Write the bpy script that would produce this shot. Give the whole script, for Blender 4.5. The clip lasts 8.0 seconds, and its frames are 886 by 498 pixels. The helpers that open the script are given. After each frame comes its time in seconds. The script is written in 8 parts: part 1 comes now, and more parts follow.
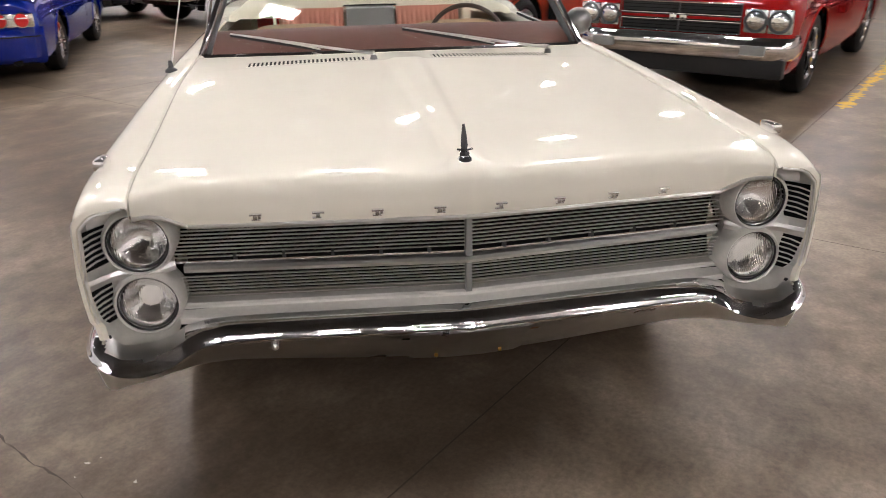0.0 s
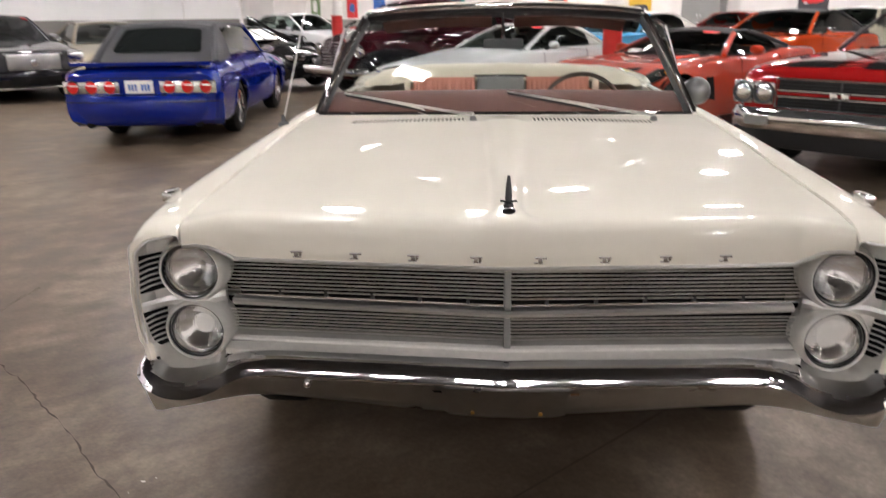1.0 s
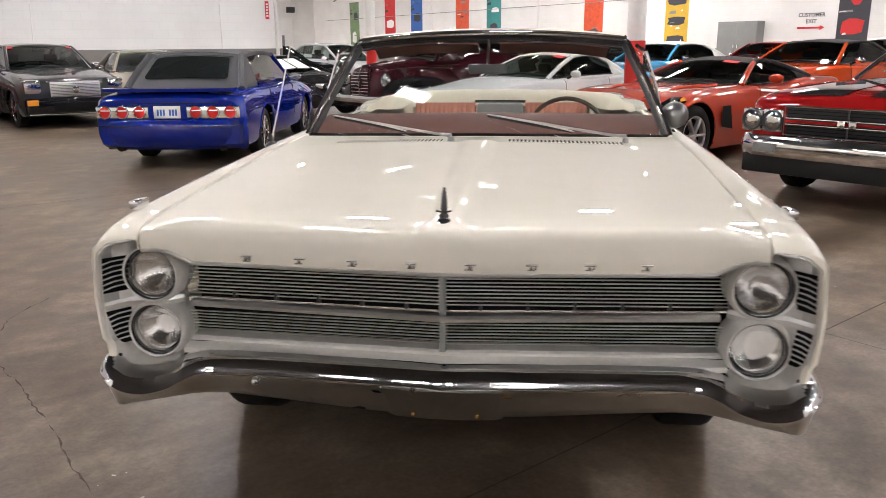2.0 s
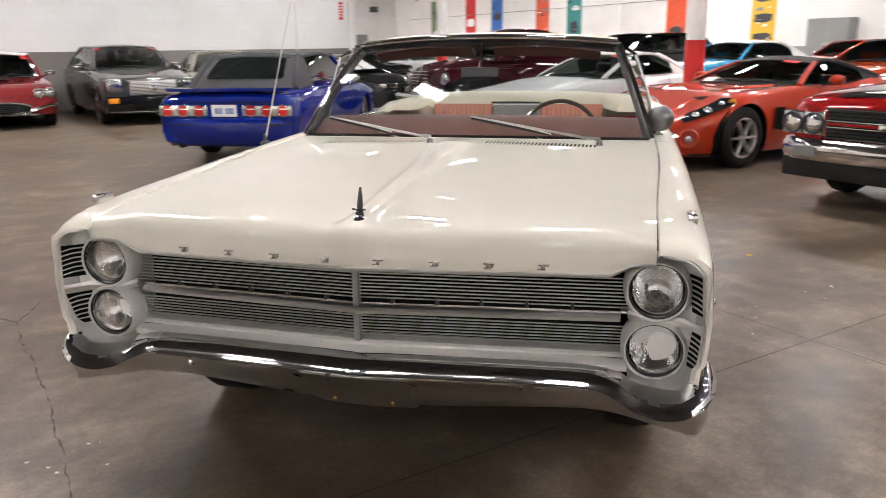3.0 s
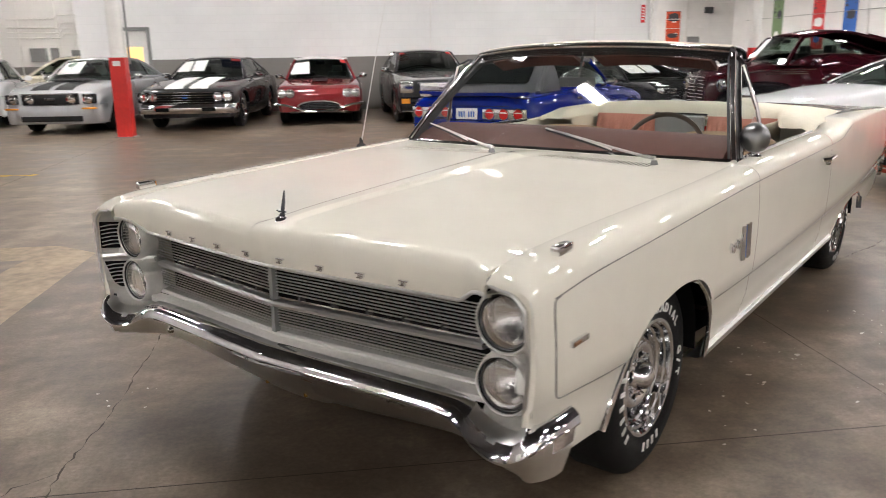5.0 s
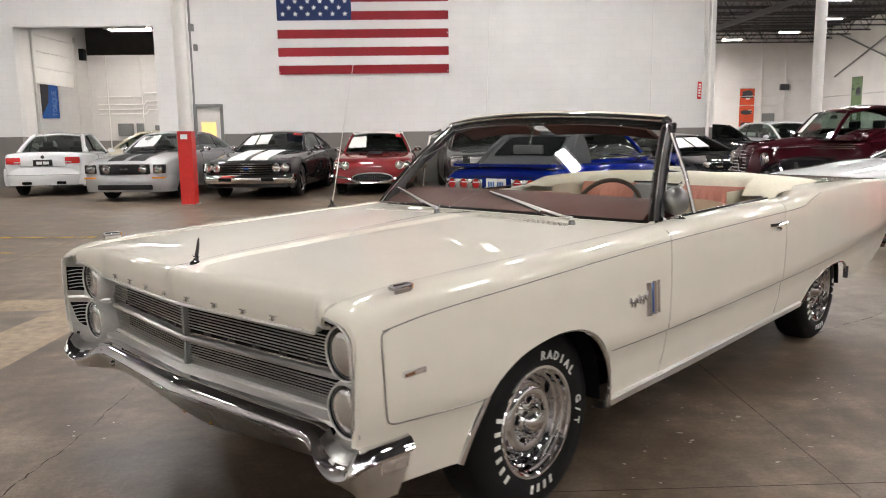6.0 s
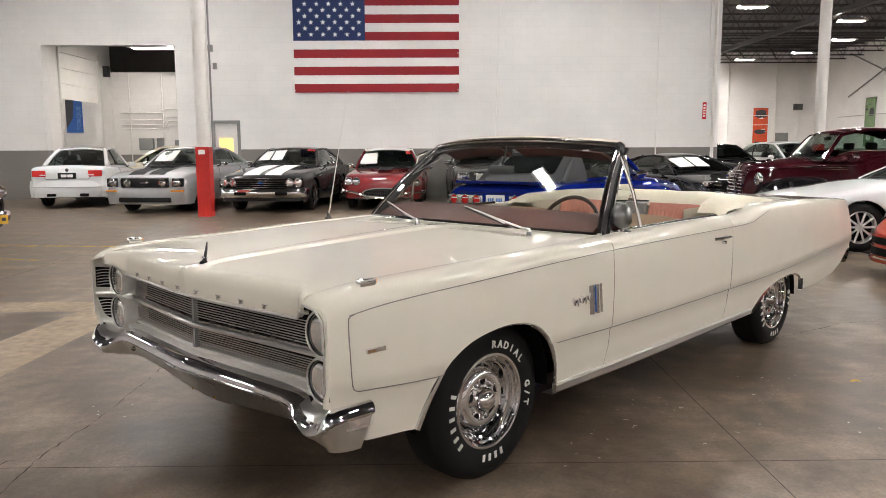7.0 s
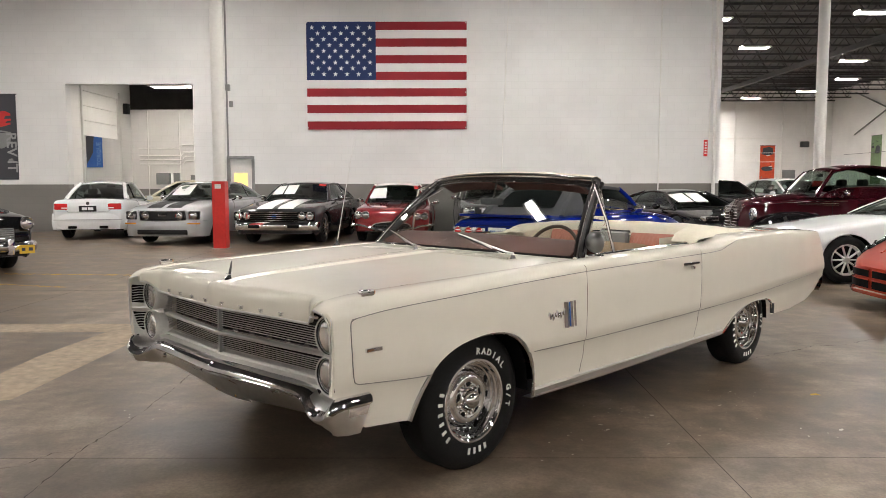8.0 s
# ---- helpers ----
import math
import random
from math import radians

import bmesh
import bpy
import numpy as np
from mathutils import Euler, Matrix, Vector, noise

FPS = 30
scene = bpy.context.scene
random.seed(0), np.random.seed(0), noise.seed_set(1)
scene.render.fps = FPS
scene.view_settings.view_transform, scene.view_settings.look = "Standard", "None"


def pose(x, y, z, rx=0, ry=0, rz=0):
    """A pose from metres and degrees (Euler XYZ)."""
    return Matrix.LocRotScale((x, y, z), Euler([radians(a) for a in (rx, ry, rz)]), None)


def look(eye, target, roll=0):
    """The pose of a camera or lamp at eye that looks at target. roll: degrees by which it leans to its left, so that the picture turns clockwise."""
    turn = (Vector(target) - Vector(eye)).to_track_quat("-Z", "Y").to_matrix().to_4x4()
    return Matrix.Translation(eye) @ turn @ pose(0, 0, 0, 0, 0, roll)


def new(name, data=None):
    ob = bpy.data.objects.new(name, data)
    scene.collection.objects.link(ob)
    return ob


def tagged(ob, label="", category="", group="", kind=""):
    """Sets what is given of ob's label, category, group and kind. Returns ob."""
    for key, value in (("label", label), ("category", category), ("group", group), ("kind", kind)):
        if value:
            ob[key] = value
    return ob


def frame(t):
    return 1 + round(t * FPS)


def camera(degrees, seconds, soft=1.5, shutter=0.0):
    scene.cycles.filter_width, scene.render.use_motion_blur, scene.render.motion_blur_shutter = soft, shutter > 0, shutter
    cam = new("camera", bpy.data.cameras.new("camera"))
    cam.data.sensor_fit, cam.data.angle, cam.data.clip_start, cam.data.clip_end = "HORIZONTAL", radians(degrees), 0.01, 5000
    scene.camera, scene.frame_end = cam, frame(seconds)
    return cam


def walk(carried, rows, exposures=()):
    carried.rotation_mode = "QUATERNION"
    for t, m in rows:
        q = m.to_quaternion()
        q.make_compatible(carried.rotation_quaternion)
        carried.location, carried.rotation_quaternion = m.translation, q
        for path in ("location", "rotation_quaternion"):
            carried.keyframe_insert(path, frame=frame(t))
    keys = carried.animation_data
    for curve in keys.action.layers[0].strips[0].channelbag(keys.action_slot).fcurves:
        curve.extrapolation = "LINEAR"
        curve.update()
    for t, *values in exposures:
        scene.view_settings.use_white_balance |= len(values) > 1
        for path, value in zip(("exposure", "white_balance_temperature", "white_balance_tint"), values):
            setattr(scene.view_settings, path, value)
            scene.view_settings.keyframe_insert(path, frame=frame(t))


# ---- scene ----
cam = camera(60.1, 8.0, soft=0.8, shutter=0.5)
PATH = [
    (0, (-0.349, -1.725, 1.453), (-0.065, 0.097, 0.678), -0.8),
    (0.5, (-0.151, -1.715, 1.398), (-0.056, 0.133, 0.639), -0.6),
    (1, (-0.037, -1.728, 1.374), (-0.168, 0.181, 0.792), -0.6),
    (1.5, (0.048, -1.769, 1.337), (-0.16, 0.153, 0.826), -0.4),
    (2.8, (0.618, -1.888, 1.378), (0.261, 0.012, 0.866), -0.8),
    (3, (0.707, -1.872, 1.373), (0.269, 0.011, 0.862), -0.7),
    (3.5, (0.992, -1.848, 1.371), (0.285, -0.046, 0.87), -0.9),
    (4, (1.251, -1.721, 1.385), (0.366, 0.0, 0.882), -0.9),
    (4.2, (1.336, -1.633, 1.383), (0.39, 0.052, 0.865), -1.1),
    (5.3, (1.982, -1.318, 1.399), (0.727, 0.169, 0.939), -0.9),
    (5.5, (2.112, -1.268, 1.409), (0.816, 0.198, 0.996), -0.8),
    (6, (2.405, -1.185, 1.344), (1.053, 0.257, 1.041), -0.8),
    (6.5, (2.69, -1.304, 1.321), (1.316, 0.125, 1.053), -0.5),
    (7, (2.897, -1.42, 1.374), (1.511, -0.001, 1.112), -0.3),
    (7.5, (3.122, -1.563, 1.366), (1.721, -0.149, 1.172), -0.2),
    (8, (3.316, -1.719, 1.362), (1.904, -0.312, 1.192), -0.1),
]
walk(cam, [(t, look(eye, target, roll)) for t, eye, target, roll in PATH], [(0, 0.17, 6420, 14), (1.2, 0.09, 6380, 14), (2.8, 0.14, 6330, 13), (4.2, 0.12, 6330, 12), (5.5, -0.01, 6400, 11), (7.0, -0.05, 6500, 11), (8, -0.10, 6580, 10)])

# ---- world, lights, exposure ----
world = bpy.data.worlds.new("world")
scene.world = world
world.use_nodes = True
world.node_tree.nodes["Background"].inputs["Color"].default_value = (0.9, 0.95, 1.0, 1)
world.node_tree.nodes["Background"].inputs["Strength"].default_value = 0.02
LAMP_POWER = 142.0
LAMP_Z = 7.2
scene.view_settings.exposure = 0.0

# ---- small helpers ----
HALL = math.radians(45.0)


def hall(u, n, z=0.0, turn=0.0):
    """Pose in the hall's own axes: u along the flag wall, n towards it."""
    c, s = math.cos(HALL), math.sin(HALL)
    return Matrix.Translation((u * c - n * s, u * s + n * c, z)) @ Matrix.Rotation(HALL + math.radians(turn), 4, "Z")


def smooth_table(table):
    xs = [a for a, b in table]
    ys = [b for a, b in table]
    k = len(xs)
    ms = []
    for i in range(k):
        if i == 0 or i == k - 1:
            ms.append(0.0)
            continue
        d0 = (ys[i] - ys[i - 1]) / (xs[i] - xs[i - 1])
        d1 = (ys[i + 1] - ys[i]) / (xs[i + 1] - xs[i])
        ms.append(0.0 if d0 * d1 <= 0 else 2 * d0 * d1 / (d0 + d1))
    if k > 1:
        ms[0] = (ys[1] - ys[0]) / (xs[1] - xs[0])
        ms[-1] = (ys[-1] - ys[-2]) / (xs[-1] - xs[-2])

    def value(v):
        if v <= xs[0]:
            return ys[0]
        if v >= xs[-1]:
            return ys[-1]
        i = 0
        while xs[i + 1] < v:
            i += 1
        h = xs[i + 1] - xs[i]
        t = (v - xs[i]) / h
        return ((2 * t ** 3 - 3 * t * t + 1) * ys[i] + (t ** 3 - 2 * t * t + t) * h * ms[i]
                + (3 * t * t - 2 * t ** 3) * ys[i + 1] + (t ** 3 - t * t) * h * ms[i + 1])
    return value


def add_grid(bm, rows, loop=False, caps=False):
    vs = [[bm.verts.new(p) for p in r] for r in rows]
    for a, b in zip(vs, vs[1:]):
        k = len(a)
        for j in range(k if loop else k - 1):
            bm.faces.new((a[j], a[(j + 1) % k], b[(j + 1) % k], b[j]))
    if caps:
        bm.faces.new(list(reversed(vs[0])))
        bm.faces.new(vs[-1])
    return bm


def grid(rows, loop=False, caps=False):
    return add_grid(bmesh.new(), rows, loop, caps)


def tidy(bm, dist=1e-5):
    bmesh.ops.remove_doubles(bm, verts=bm.verts, dist=dist)
    bmesh.ops.dissolve_degenerate(bm, edges=bm.edges, dist=1e-6)
    bmesh.ops.recalc_face_normals(bm, faces=bm.faces)
    return bm


def mirrored(bm):
    geom = bmesh.ops.duplicate(bm, geom=bm.verts[:] + bm.edges[:] + bm.faces[:])["geom"]
    for v in geom:
        if isinstance(v, bmesh.types.BMVert):
            v.co.x = -v.co.x
    return tidy(bm)


def flipped(rows):
    return [[(-x, y, z) for x, y, z in r] for r in rows]


def mesh_of(name, bm, material, angle=35.0):
    me = bpy.data.meshes.new(name)
    bm.to_mesh(me)
    bm.free()
    me.shade_smooth()
    me.set_sharp_from_angle(angle=math.radians(angle))
    for m in (material if isinstance(material, (list, tuple)) else [material]):
        me.materials.append(m)
    return me


def part(name, bm, material, parent, label="", angle=35.0, solid=0.0):
    if solid:
        tidy(bm)
        bmesh.ops.solidify(bm, geom=bm.faces[:], thickness=solid)
    ob = new(name, mesh_of(name, bm, material, angle))
    ob.parent = parent
    if label:
        tagged(ob, label)
    return ob


def same_part(name, mesh, parent, m=None, label=""):
    ob = new(name, mesh)
    ob.parent = parent
    if m is not None:
        ob.matrix_basis = m
    if label:
        tagged(ob, label)
    return ob


def thing(name, label, category, m=None, group="", kind=""):
    ob = new(name)
    ob.empty_display_size = 0.2
    if m is not None:
        ob.matrix_basis = m
    return tagged(ob, label, category, group, kind)


def solo(name, bm, material, label, category, m=None, group="", kind="", angle=35.0):
    ob = new(name, mesh_of(name, bm, material, angle))
    if m is not None:
        ob.matrix_basis = m
    return tagged(ob, label, category, group, kind)


def add_box(bm, x0, x1, y0, y1, z0, z1, bevel=0.0, m=None):
    r = bmesh.ops.create_cube(bm, size=1.0)
    vs = r["verts"]
    for v in vs:
        v.co = Vector(((x0 + x1) / 2 + v.co.x * (x1 - x0), (y0 + y1) / 2 + v.co.y * (y1 - y0), (z0 + z1) / 2 + v.co.z * (z1 - z0)))
    if bevel:
        es = list({e for v in vs for e in v.link_edges})
        out = bmesh.ops.bevel(bm, geom=es, offset=bevel, segments=2, affect="EDGES", profile=0.6)
        vs = list({v for f in out["faces"] for v in f.verts} | {v for v in vs if v.is_valid})
    if m is not None:
        for v in vs:
            v.co = m @ v.co
    return bm


def box(x0, x1, y0, y1, z0, z1, bevel=0.0):
    return add_box(bmesh.new(), x0, x1, y0, y1, z0, z1, bevel)


def add_tube(bm, pts, r, k=8, r2=None, caps=True, up=None):
    """A tube along points; r across (sideways), r2 the other way."""
    pts = [Vector(p) for p in pts]
    rows = []
    ref = Vector(up) if up else Vector((0, 0, 1))
    for i, p in enumerate(pts):
        d = (pts[min(i + 1, len(pts) - 1)] - pts[max(i - 1, 0)]).normalized()
        a = d.cross(ref)
        if a.length < 1e-4:
            a = d.cross(Vector((1, 0, 0)))
        a.normalize()
        b = a.cross(d).normalized()
        rr = r[i] if isinstance(r, (list, tuple)) else r
        rb = rr if r2 is None else r2
        rows.append([p + a * rr * math.cos(2 * math.pi * j / k) + b * rb * math.sin(2 * math.pi * j / k) for j in range(k)])
    return add_grid(bm, rows, loop=True, caps=caps)


def tube(pts, r, k=8, r2=None, caps=True, up=None):
    return add_tube(bmesh.new(), pts, r, k, r2, caps, up)


def add_lathe(bm, prof, k=32, m=None, caps=False):
    """prof: (radius, along x); turned round the x axis."""
    m = m or Matrix.Identity(4)
    rows = [[m @ Vector((x, r * math.cos(2 * math.pi * j / k), r * math.sin(2 * math.pi * j / k))) for j in range(k)] for r, x in prof]
    return add_grid(bm, rows, loop=True, caps=caps)


def lathe(prof, k=32, m=None, caps=False):
    return add_lathe(bmesh.new(), prof, k, m, caps)


def add_prism(bm, poly, depth, m=None):
    """poly of (x, z) in the plane y = 0, drawn out to y = depth."""
    m = m or Matrix.Identity(4)
    a = [bm.verts.new(m @ Vector((x, 0, z))) for x, z in poly]
    b = [bm.verts.new(m @ Vector((x, depth, z))) for x, z in poly]
    k = len(poly)
    bm.faces.new(a)
    bm.faces.new(list(reversed(b)))
    for i in range(k):
        bm.faces.new((a[i], b[i], b[(i + 1) % k], a[(i + 1) % k]))
    return bm


def prism(poly, depth, m=None):
    return tidy(add_prism(bmesh.new(), poly, depth, m))


def text_mesh(words, size, depth, m, spacing=1.0):
    """Lettering as a bmesh, centred, in the plane y = 0 and read from -y."""
    cu = bpy.data.curves.new("words", "FONT")
    cu.body, cu.size, cu.extrude, cu.align_x, cu.align_y, cu.space_character = words, size, depth / 2, "CENTER", "CENTER", spacing
    cu.resolution_u, cu.offset = 2, size * 0.018
    ob = new("words", cu)
    me = ob.to_mesh()
    bm = bmesh.new()
    bm.from_mesh(me)
    ob.to_mesh_clear()
    bpy.data.objects.remove(ob)
    bpy.data.curves.remove(cu)
    bm.transform(m @ Matrix.Rotation(math.radians(90), 4, "X"))
    return bm

# ---- materials ----
def nodes_of(name):
    m = bpy.data.materials.new(name)
    m.use_nodes = True
    t = m.node_tree
    return m, t, t.nodes["Principled BSDF"], t.nodes, t.links


def surface(name, color, rough=0.5, metal=0.0, coat=0.0, vary=0.08, grain=40.0, blotch=2.0, bump=0.0, bump_scale=200.0, rough_vary=0.1, sheen=0.0, spec=0.4):
    """Base colour with variation at two scales, uneven gloss, fine relief."""
    m, t, p, n, l = nodes_of(name)
    co = n.new("ShaderNodeTexCoord")
    fine, wide = n.new("ShaderNodeTexNoise"), n.new("ShaderNodeTexNoise")
    fine.inputs["Scale"].default_value, wide.inputs["Scale"].default_value = grain, blotch
    fine.inputs["Detail"].default_value, wide.inputs["Detail"].default_value = 3, 4
    for q in (fine, wide):
        l.new(co.outputs["Object"], q.inputs["Vector"])
    add = n.new("ShaderNodeMath")
    add.operation = "ADD"
    l.new(fine.outputs["Fac"], add.inputs[0])
    l.new(wide.outputs["Fac"], add.inputs[1])
    ramp = n.new("ShaderNodeMapRange")
    ramp.inputs["From Min"].default_value, ramp.inputs["From Max"].default_value = 0.6, 1.4
    ramp.inputs["To Min"].default_value, ramp.inputs["To Max"].default_value = 1 - vary, 1 + vary
    l.new(add.outputs[0], ramp.inputs["Value"])
    mul = n.new("ShaderNodeVectorMath")
    mul.operation = "SCALE"
    mul.inputs[0].default_value = color
    l.new(ramp.outputs["Result"], mul.inputs["Scale"])
    l.new(mul.outputs["Vector"], p.inputs["Base Color"])
    rr = n.new("ShaderNodeMapRange")
    rr.inputs["From Min"].default_value, rr.inputs["From Max"].default_value = 0.3, 0.7
    rr.inputs["To Min"].default_value, rr.inputs["To Max"].default_value = max(0.01, rough * (1 - rough_vary)), min(1, rough * (1 + rough_vary))
    l.new(wide.outputs["Fac"], rr.inputs["Value"])
    l.new(rr.outputs["Result"], p.inputs["Roughness"])
    p.inputs["Metallic"].default_value = metal
    p.inputs["Coat Weight"].default_value = coat
    p.inputs["Coat Roughness"].default_value = 0.02
    p.inputs["Specular IOR Level"].default_value = spec
    p.inputs["Sheen Weight"].default_value = sheen
    if bump:
        tex, b = n.new("ShaderNodeTexNoise"), n.new("ShaderNodeBump")
        tex.inputs["Scale"].default_value = bump_scale
        l.new(co.outputs["Object"], tex.inputs["Vector"])
        b.inputs["Strength"].default_value = bump
        b.inputs["Distance"].default_value = 0.01
        l.new(tex.outputs["Fac"], b.inputs["Height"])
        l.new(b.outputs["Normal"], p.inputs["Normal"])
    return m


def paint(name, color, flake=0.0):
    return surface(name, color, rough=0.5, metal=flake, coat=1.0, vary=0.03, grain=6, blotch=1.2, spec=0.0 if not flake else 0.15)


def glass(name, tint=(1, 1, 1), rough=0.0, ior=1.45):
    m, t, p, n, l = nodes_of(name)
    p.inputs["Base Color"].default_value = (*tint, 1)
    p.inputs["Roughness"].default_value = rough
    p.inputs["IOR"].default_value = ior
    p.inputs["Transmission Weight"].default_value = 1.0
    return m


def glowing(name, color, strength):
    m, t, p, n, l = nodes_of(name)
    p.inputs["Base Color"].default_value = (*color, 1)
    p.inputs["Emission Color"].default_value = (*color, 1)
    p.inputs["Emission Strength"].default_value = strength
    return m


CREAM = paint("cream_paint", (0.808, 0.773, 0.676))
CHROME = surface("chrome", (0.82, 0.82, 0.83), rough=0.07, metal=1.0, vary=0.04, grain=25, blotch=5, rough_vary=0.6)
ALLOY = surface("brushed_alloy", (0.74, 0.73, 0.71), rough=0.36, metal=1.0, vary=0.04, grain=70, blotch=5)
ARGENT = surface("argent_paint", (0.70, 0.685, 0.65), rough=0.36, metal=0.30, vary=0.1, grain=60, blotch=9)
# near-black for hollows and gaps, with their shade put into the colour
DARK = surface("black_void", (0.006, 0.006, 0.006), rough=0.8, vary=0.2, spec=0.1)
BLACK_PLASTIC = surface("black_plastic", (0.012, 0.012, 0.013), rough=0.45, vary=0.15, bump=0.1, spec=0.3)
RUBBER = surface("tyre_rubber", (0.007, 0.007, 0.007), rough=0.6, vary=0.2, grain=60, blotch=7, bump=0.15, bump_scale=300, spec=0.2)
STRIPE_GREY = surface("pinstripe", (0.20, 0.19, 0.17), rough=0.4, vary=0.1)
TYRE_WHITE = surface("tyre_lettering", (0.72, 0.71, 0.67), rough=0.6, vary=0.12, grain=90)
CLEAR = glass("window_glass", (0.93, 0.97, 0.95))
TINT = surface("tinted_glass", (0.010, 0.012, 0.012), rough=0.03, vary=0.05, spec=0.42)


def car_glass(name, tint):
    """Thin tinted pane: looked through, with a mirror-like sheen by Fresnel."""
    m, t, p, n, l = nodes_of(name)
    n.remove(p)
    fr, mix, through_it, shine = n.new("ShaderNodeFresnel"), n.new("ShaderNodeMixShader"), n.new("ShaderNodeBsdfTransparent"), n.new("ShaderNodeBsdfGlossy")
    fr.inputs["IOR"].default_value = 1.55
    through_it.inputs["Color"].default_value = (*tint, 1)
    shine.inputs["Roughness"].default_value = 0.02
    l.new(fr.outputs["Fac"], mix.inputs["Fac"])
    l.new(through_it.outputs[0], mix.inputs[1])
    l.new(shine.outputs[0], mix.inputs[2])
    l.new(mix.outputs[0], n["Material Output"].inputs["Surface"])
    return m


PANE = car_glass("car_window_glass", (0.46, 0.55, 0.50))
LENS = glass("lamp_lens", (1, 1, 1), 0.0)
_n, _l = LENS.node_tree.nodes, LENS.node_tree.links
_w, _b, _c = _n.new("ShaderNodeTexWave"), _n.new("ShaderNodeBump"), _n.new("ShaderNodeTexCoord")
_w.inputs["Scale"].default_value, _w.inputs["Distortion"].default_value = 55.0, 1.5
_b.inputs["Strength"].default_value, _b.inputs["Distance"].default_value = 0.10, 0.003
_l.new(_c.outputs["Object"], _w.inputs["Vector"])
_l.new(_w.outputs["Fac"], _b.inputs["Height"])
_l.new(_b.outputs["Normal"], _n["Principled BSDF"].inputs["Normal"])
REFLECTOR = surface("lamp_reflector", (0.85, 0.85, 0.85), rough=0.10, metal=1.0, vary=0.05, bump=0.22, bump_scale=45)
RED_LENS = surface("red_lens", (0.55, 0.02, 0.02), rough=0.15, coat=1.0, vary=0.15, grain=120)
AMBER = surface("amber_lens", (0.8, 0.3, 0.03), rough=0.2, coat=1.0, vary=0.1)
VINYL_BROWN = surface("brown_vinyl", (0.085, 0.034, 0.026), rough=0.6, vary=0.12, bump=0.2, bump_scale=350, spec=0.25)
VINYL_PEACH = surface("peach_vinyl", (0.47, 0.19, 0.13), rough=0.45, vary=0.1, bump=0.2, bump_scale=350)
VINYL_TAN = surface("tan_vinyl", (0.36, 0.25, 0.155), rough=0.5, vary=0.1, bump=0.2, bump_scale=350)
VINYL_CREAM = surface("cream_vinyl", (0.66, 0.61, 0.48), rough=0.5, vary=0.08, bump=0.25, bump_scale=120)
MIRROR_SHELL = surface("dull_mirror_shell", (0.24, 0.24, 0.24), rough=0.32, metal=1.0, vary=0.06, grain=12, blotch=4, rough_vary=0.05)
DULL_CHROME = surface("dull_chrome", (0.70, 0.69, 0.675), rough=0.30, metal=1.0, vary=0.08, grain=30, blotch=3, rough_vary=0.1)
BUMPER_CHROME = surface("bumper_chrome", (0.84, 0.84, 0.86), rough=0.055, metal=1.0, vary=0.04, grain=25, blotch=5, rough_vary=0.3)


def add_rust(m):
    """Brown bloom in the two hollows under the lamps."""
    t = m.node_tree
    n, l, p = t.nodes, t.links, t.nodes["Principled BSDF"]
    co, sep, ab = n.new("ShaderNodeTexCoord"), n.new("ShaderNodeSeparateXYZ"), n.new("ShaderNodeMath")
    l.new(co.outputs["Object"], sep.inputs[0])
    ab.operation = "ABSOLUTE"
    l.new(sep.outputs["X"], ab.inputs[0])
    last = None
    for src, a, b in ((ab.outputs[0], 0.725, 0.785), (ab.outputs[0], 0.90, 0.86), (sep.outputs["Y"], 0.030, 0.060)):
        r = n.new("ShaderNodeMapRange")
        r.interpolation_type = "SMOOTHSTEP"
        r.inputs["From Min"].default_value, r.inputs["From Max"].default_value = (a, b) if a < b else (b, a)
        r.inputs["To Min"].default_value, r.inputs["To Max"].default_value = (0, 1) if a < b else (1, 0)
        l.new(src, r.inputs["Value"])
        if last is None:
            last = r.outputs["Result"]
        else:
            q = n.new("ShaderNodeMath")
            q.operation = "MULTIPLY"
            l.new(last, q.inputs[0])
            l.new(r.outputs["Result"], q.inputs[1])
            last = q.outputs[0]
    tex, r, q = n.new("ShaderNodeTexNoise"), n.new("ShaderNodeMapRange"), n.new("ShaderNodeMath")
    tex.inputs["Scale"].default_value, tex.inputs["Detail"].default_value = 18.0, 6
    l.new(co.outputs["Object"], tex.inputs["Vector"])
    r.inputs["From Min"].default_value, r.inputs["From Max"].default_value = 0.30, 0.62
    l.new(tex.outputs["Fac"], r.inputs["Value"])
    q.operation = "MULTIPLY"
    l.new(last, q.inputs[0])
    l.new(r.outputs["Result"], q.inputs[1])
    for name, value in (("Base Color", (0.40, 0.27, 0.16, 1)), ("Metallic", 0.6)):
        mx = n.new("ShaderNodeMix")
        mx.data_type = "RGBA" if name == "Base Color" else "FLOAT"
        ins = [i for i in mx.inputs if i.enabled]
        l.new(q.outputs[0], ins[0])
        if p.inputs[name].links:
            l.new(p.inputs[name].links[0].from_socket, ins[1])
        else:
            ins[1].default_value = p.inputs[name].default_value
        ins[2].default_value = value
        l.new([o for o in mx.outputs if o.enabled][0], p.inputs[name])


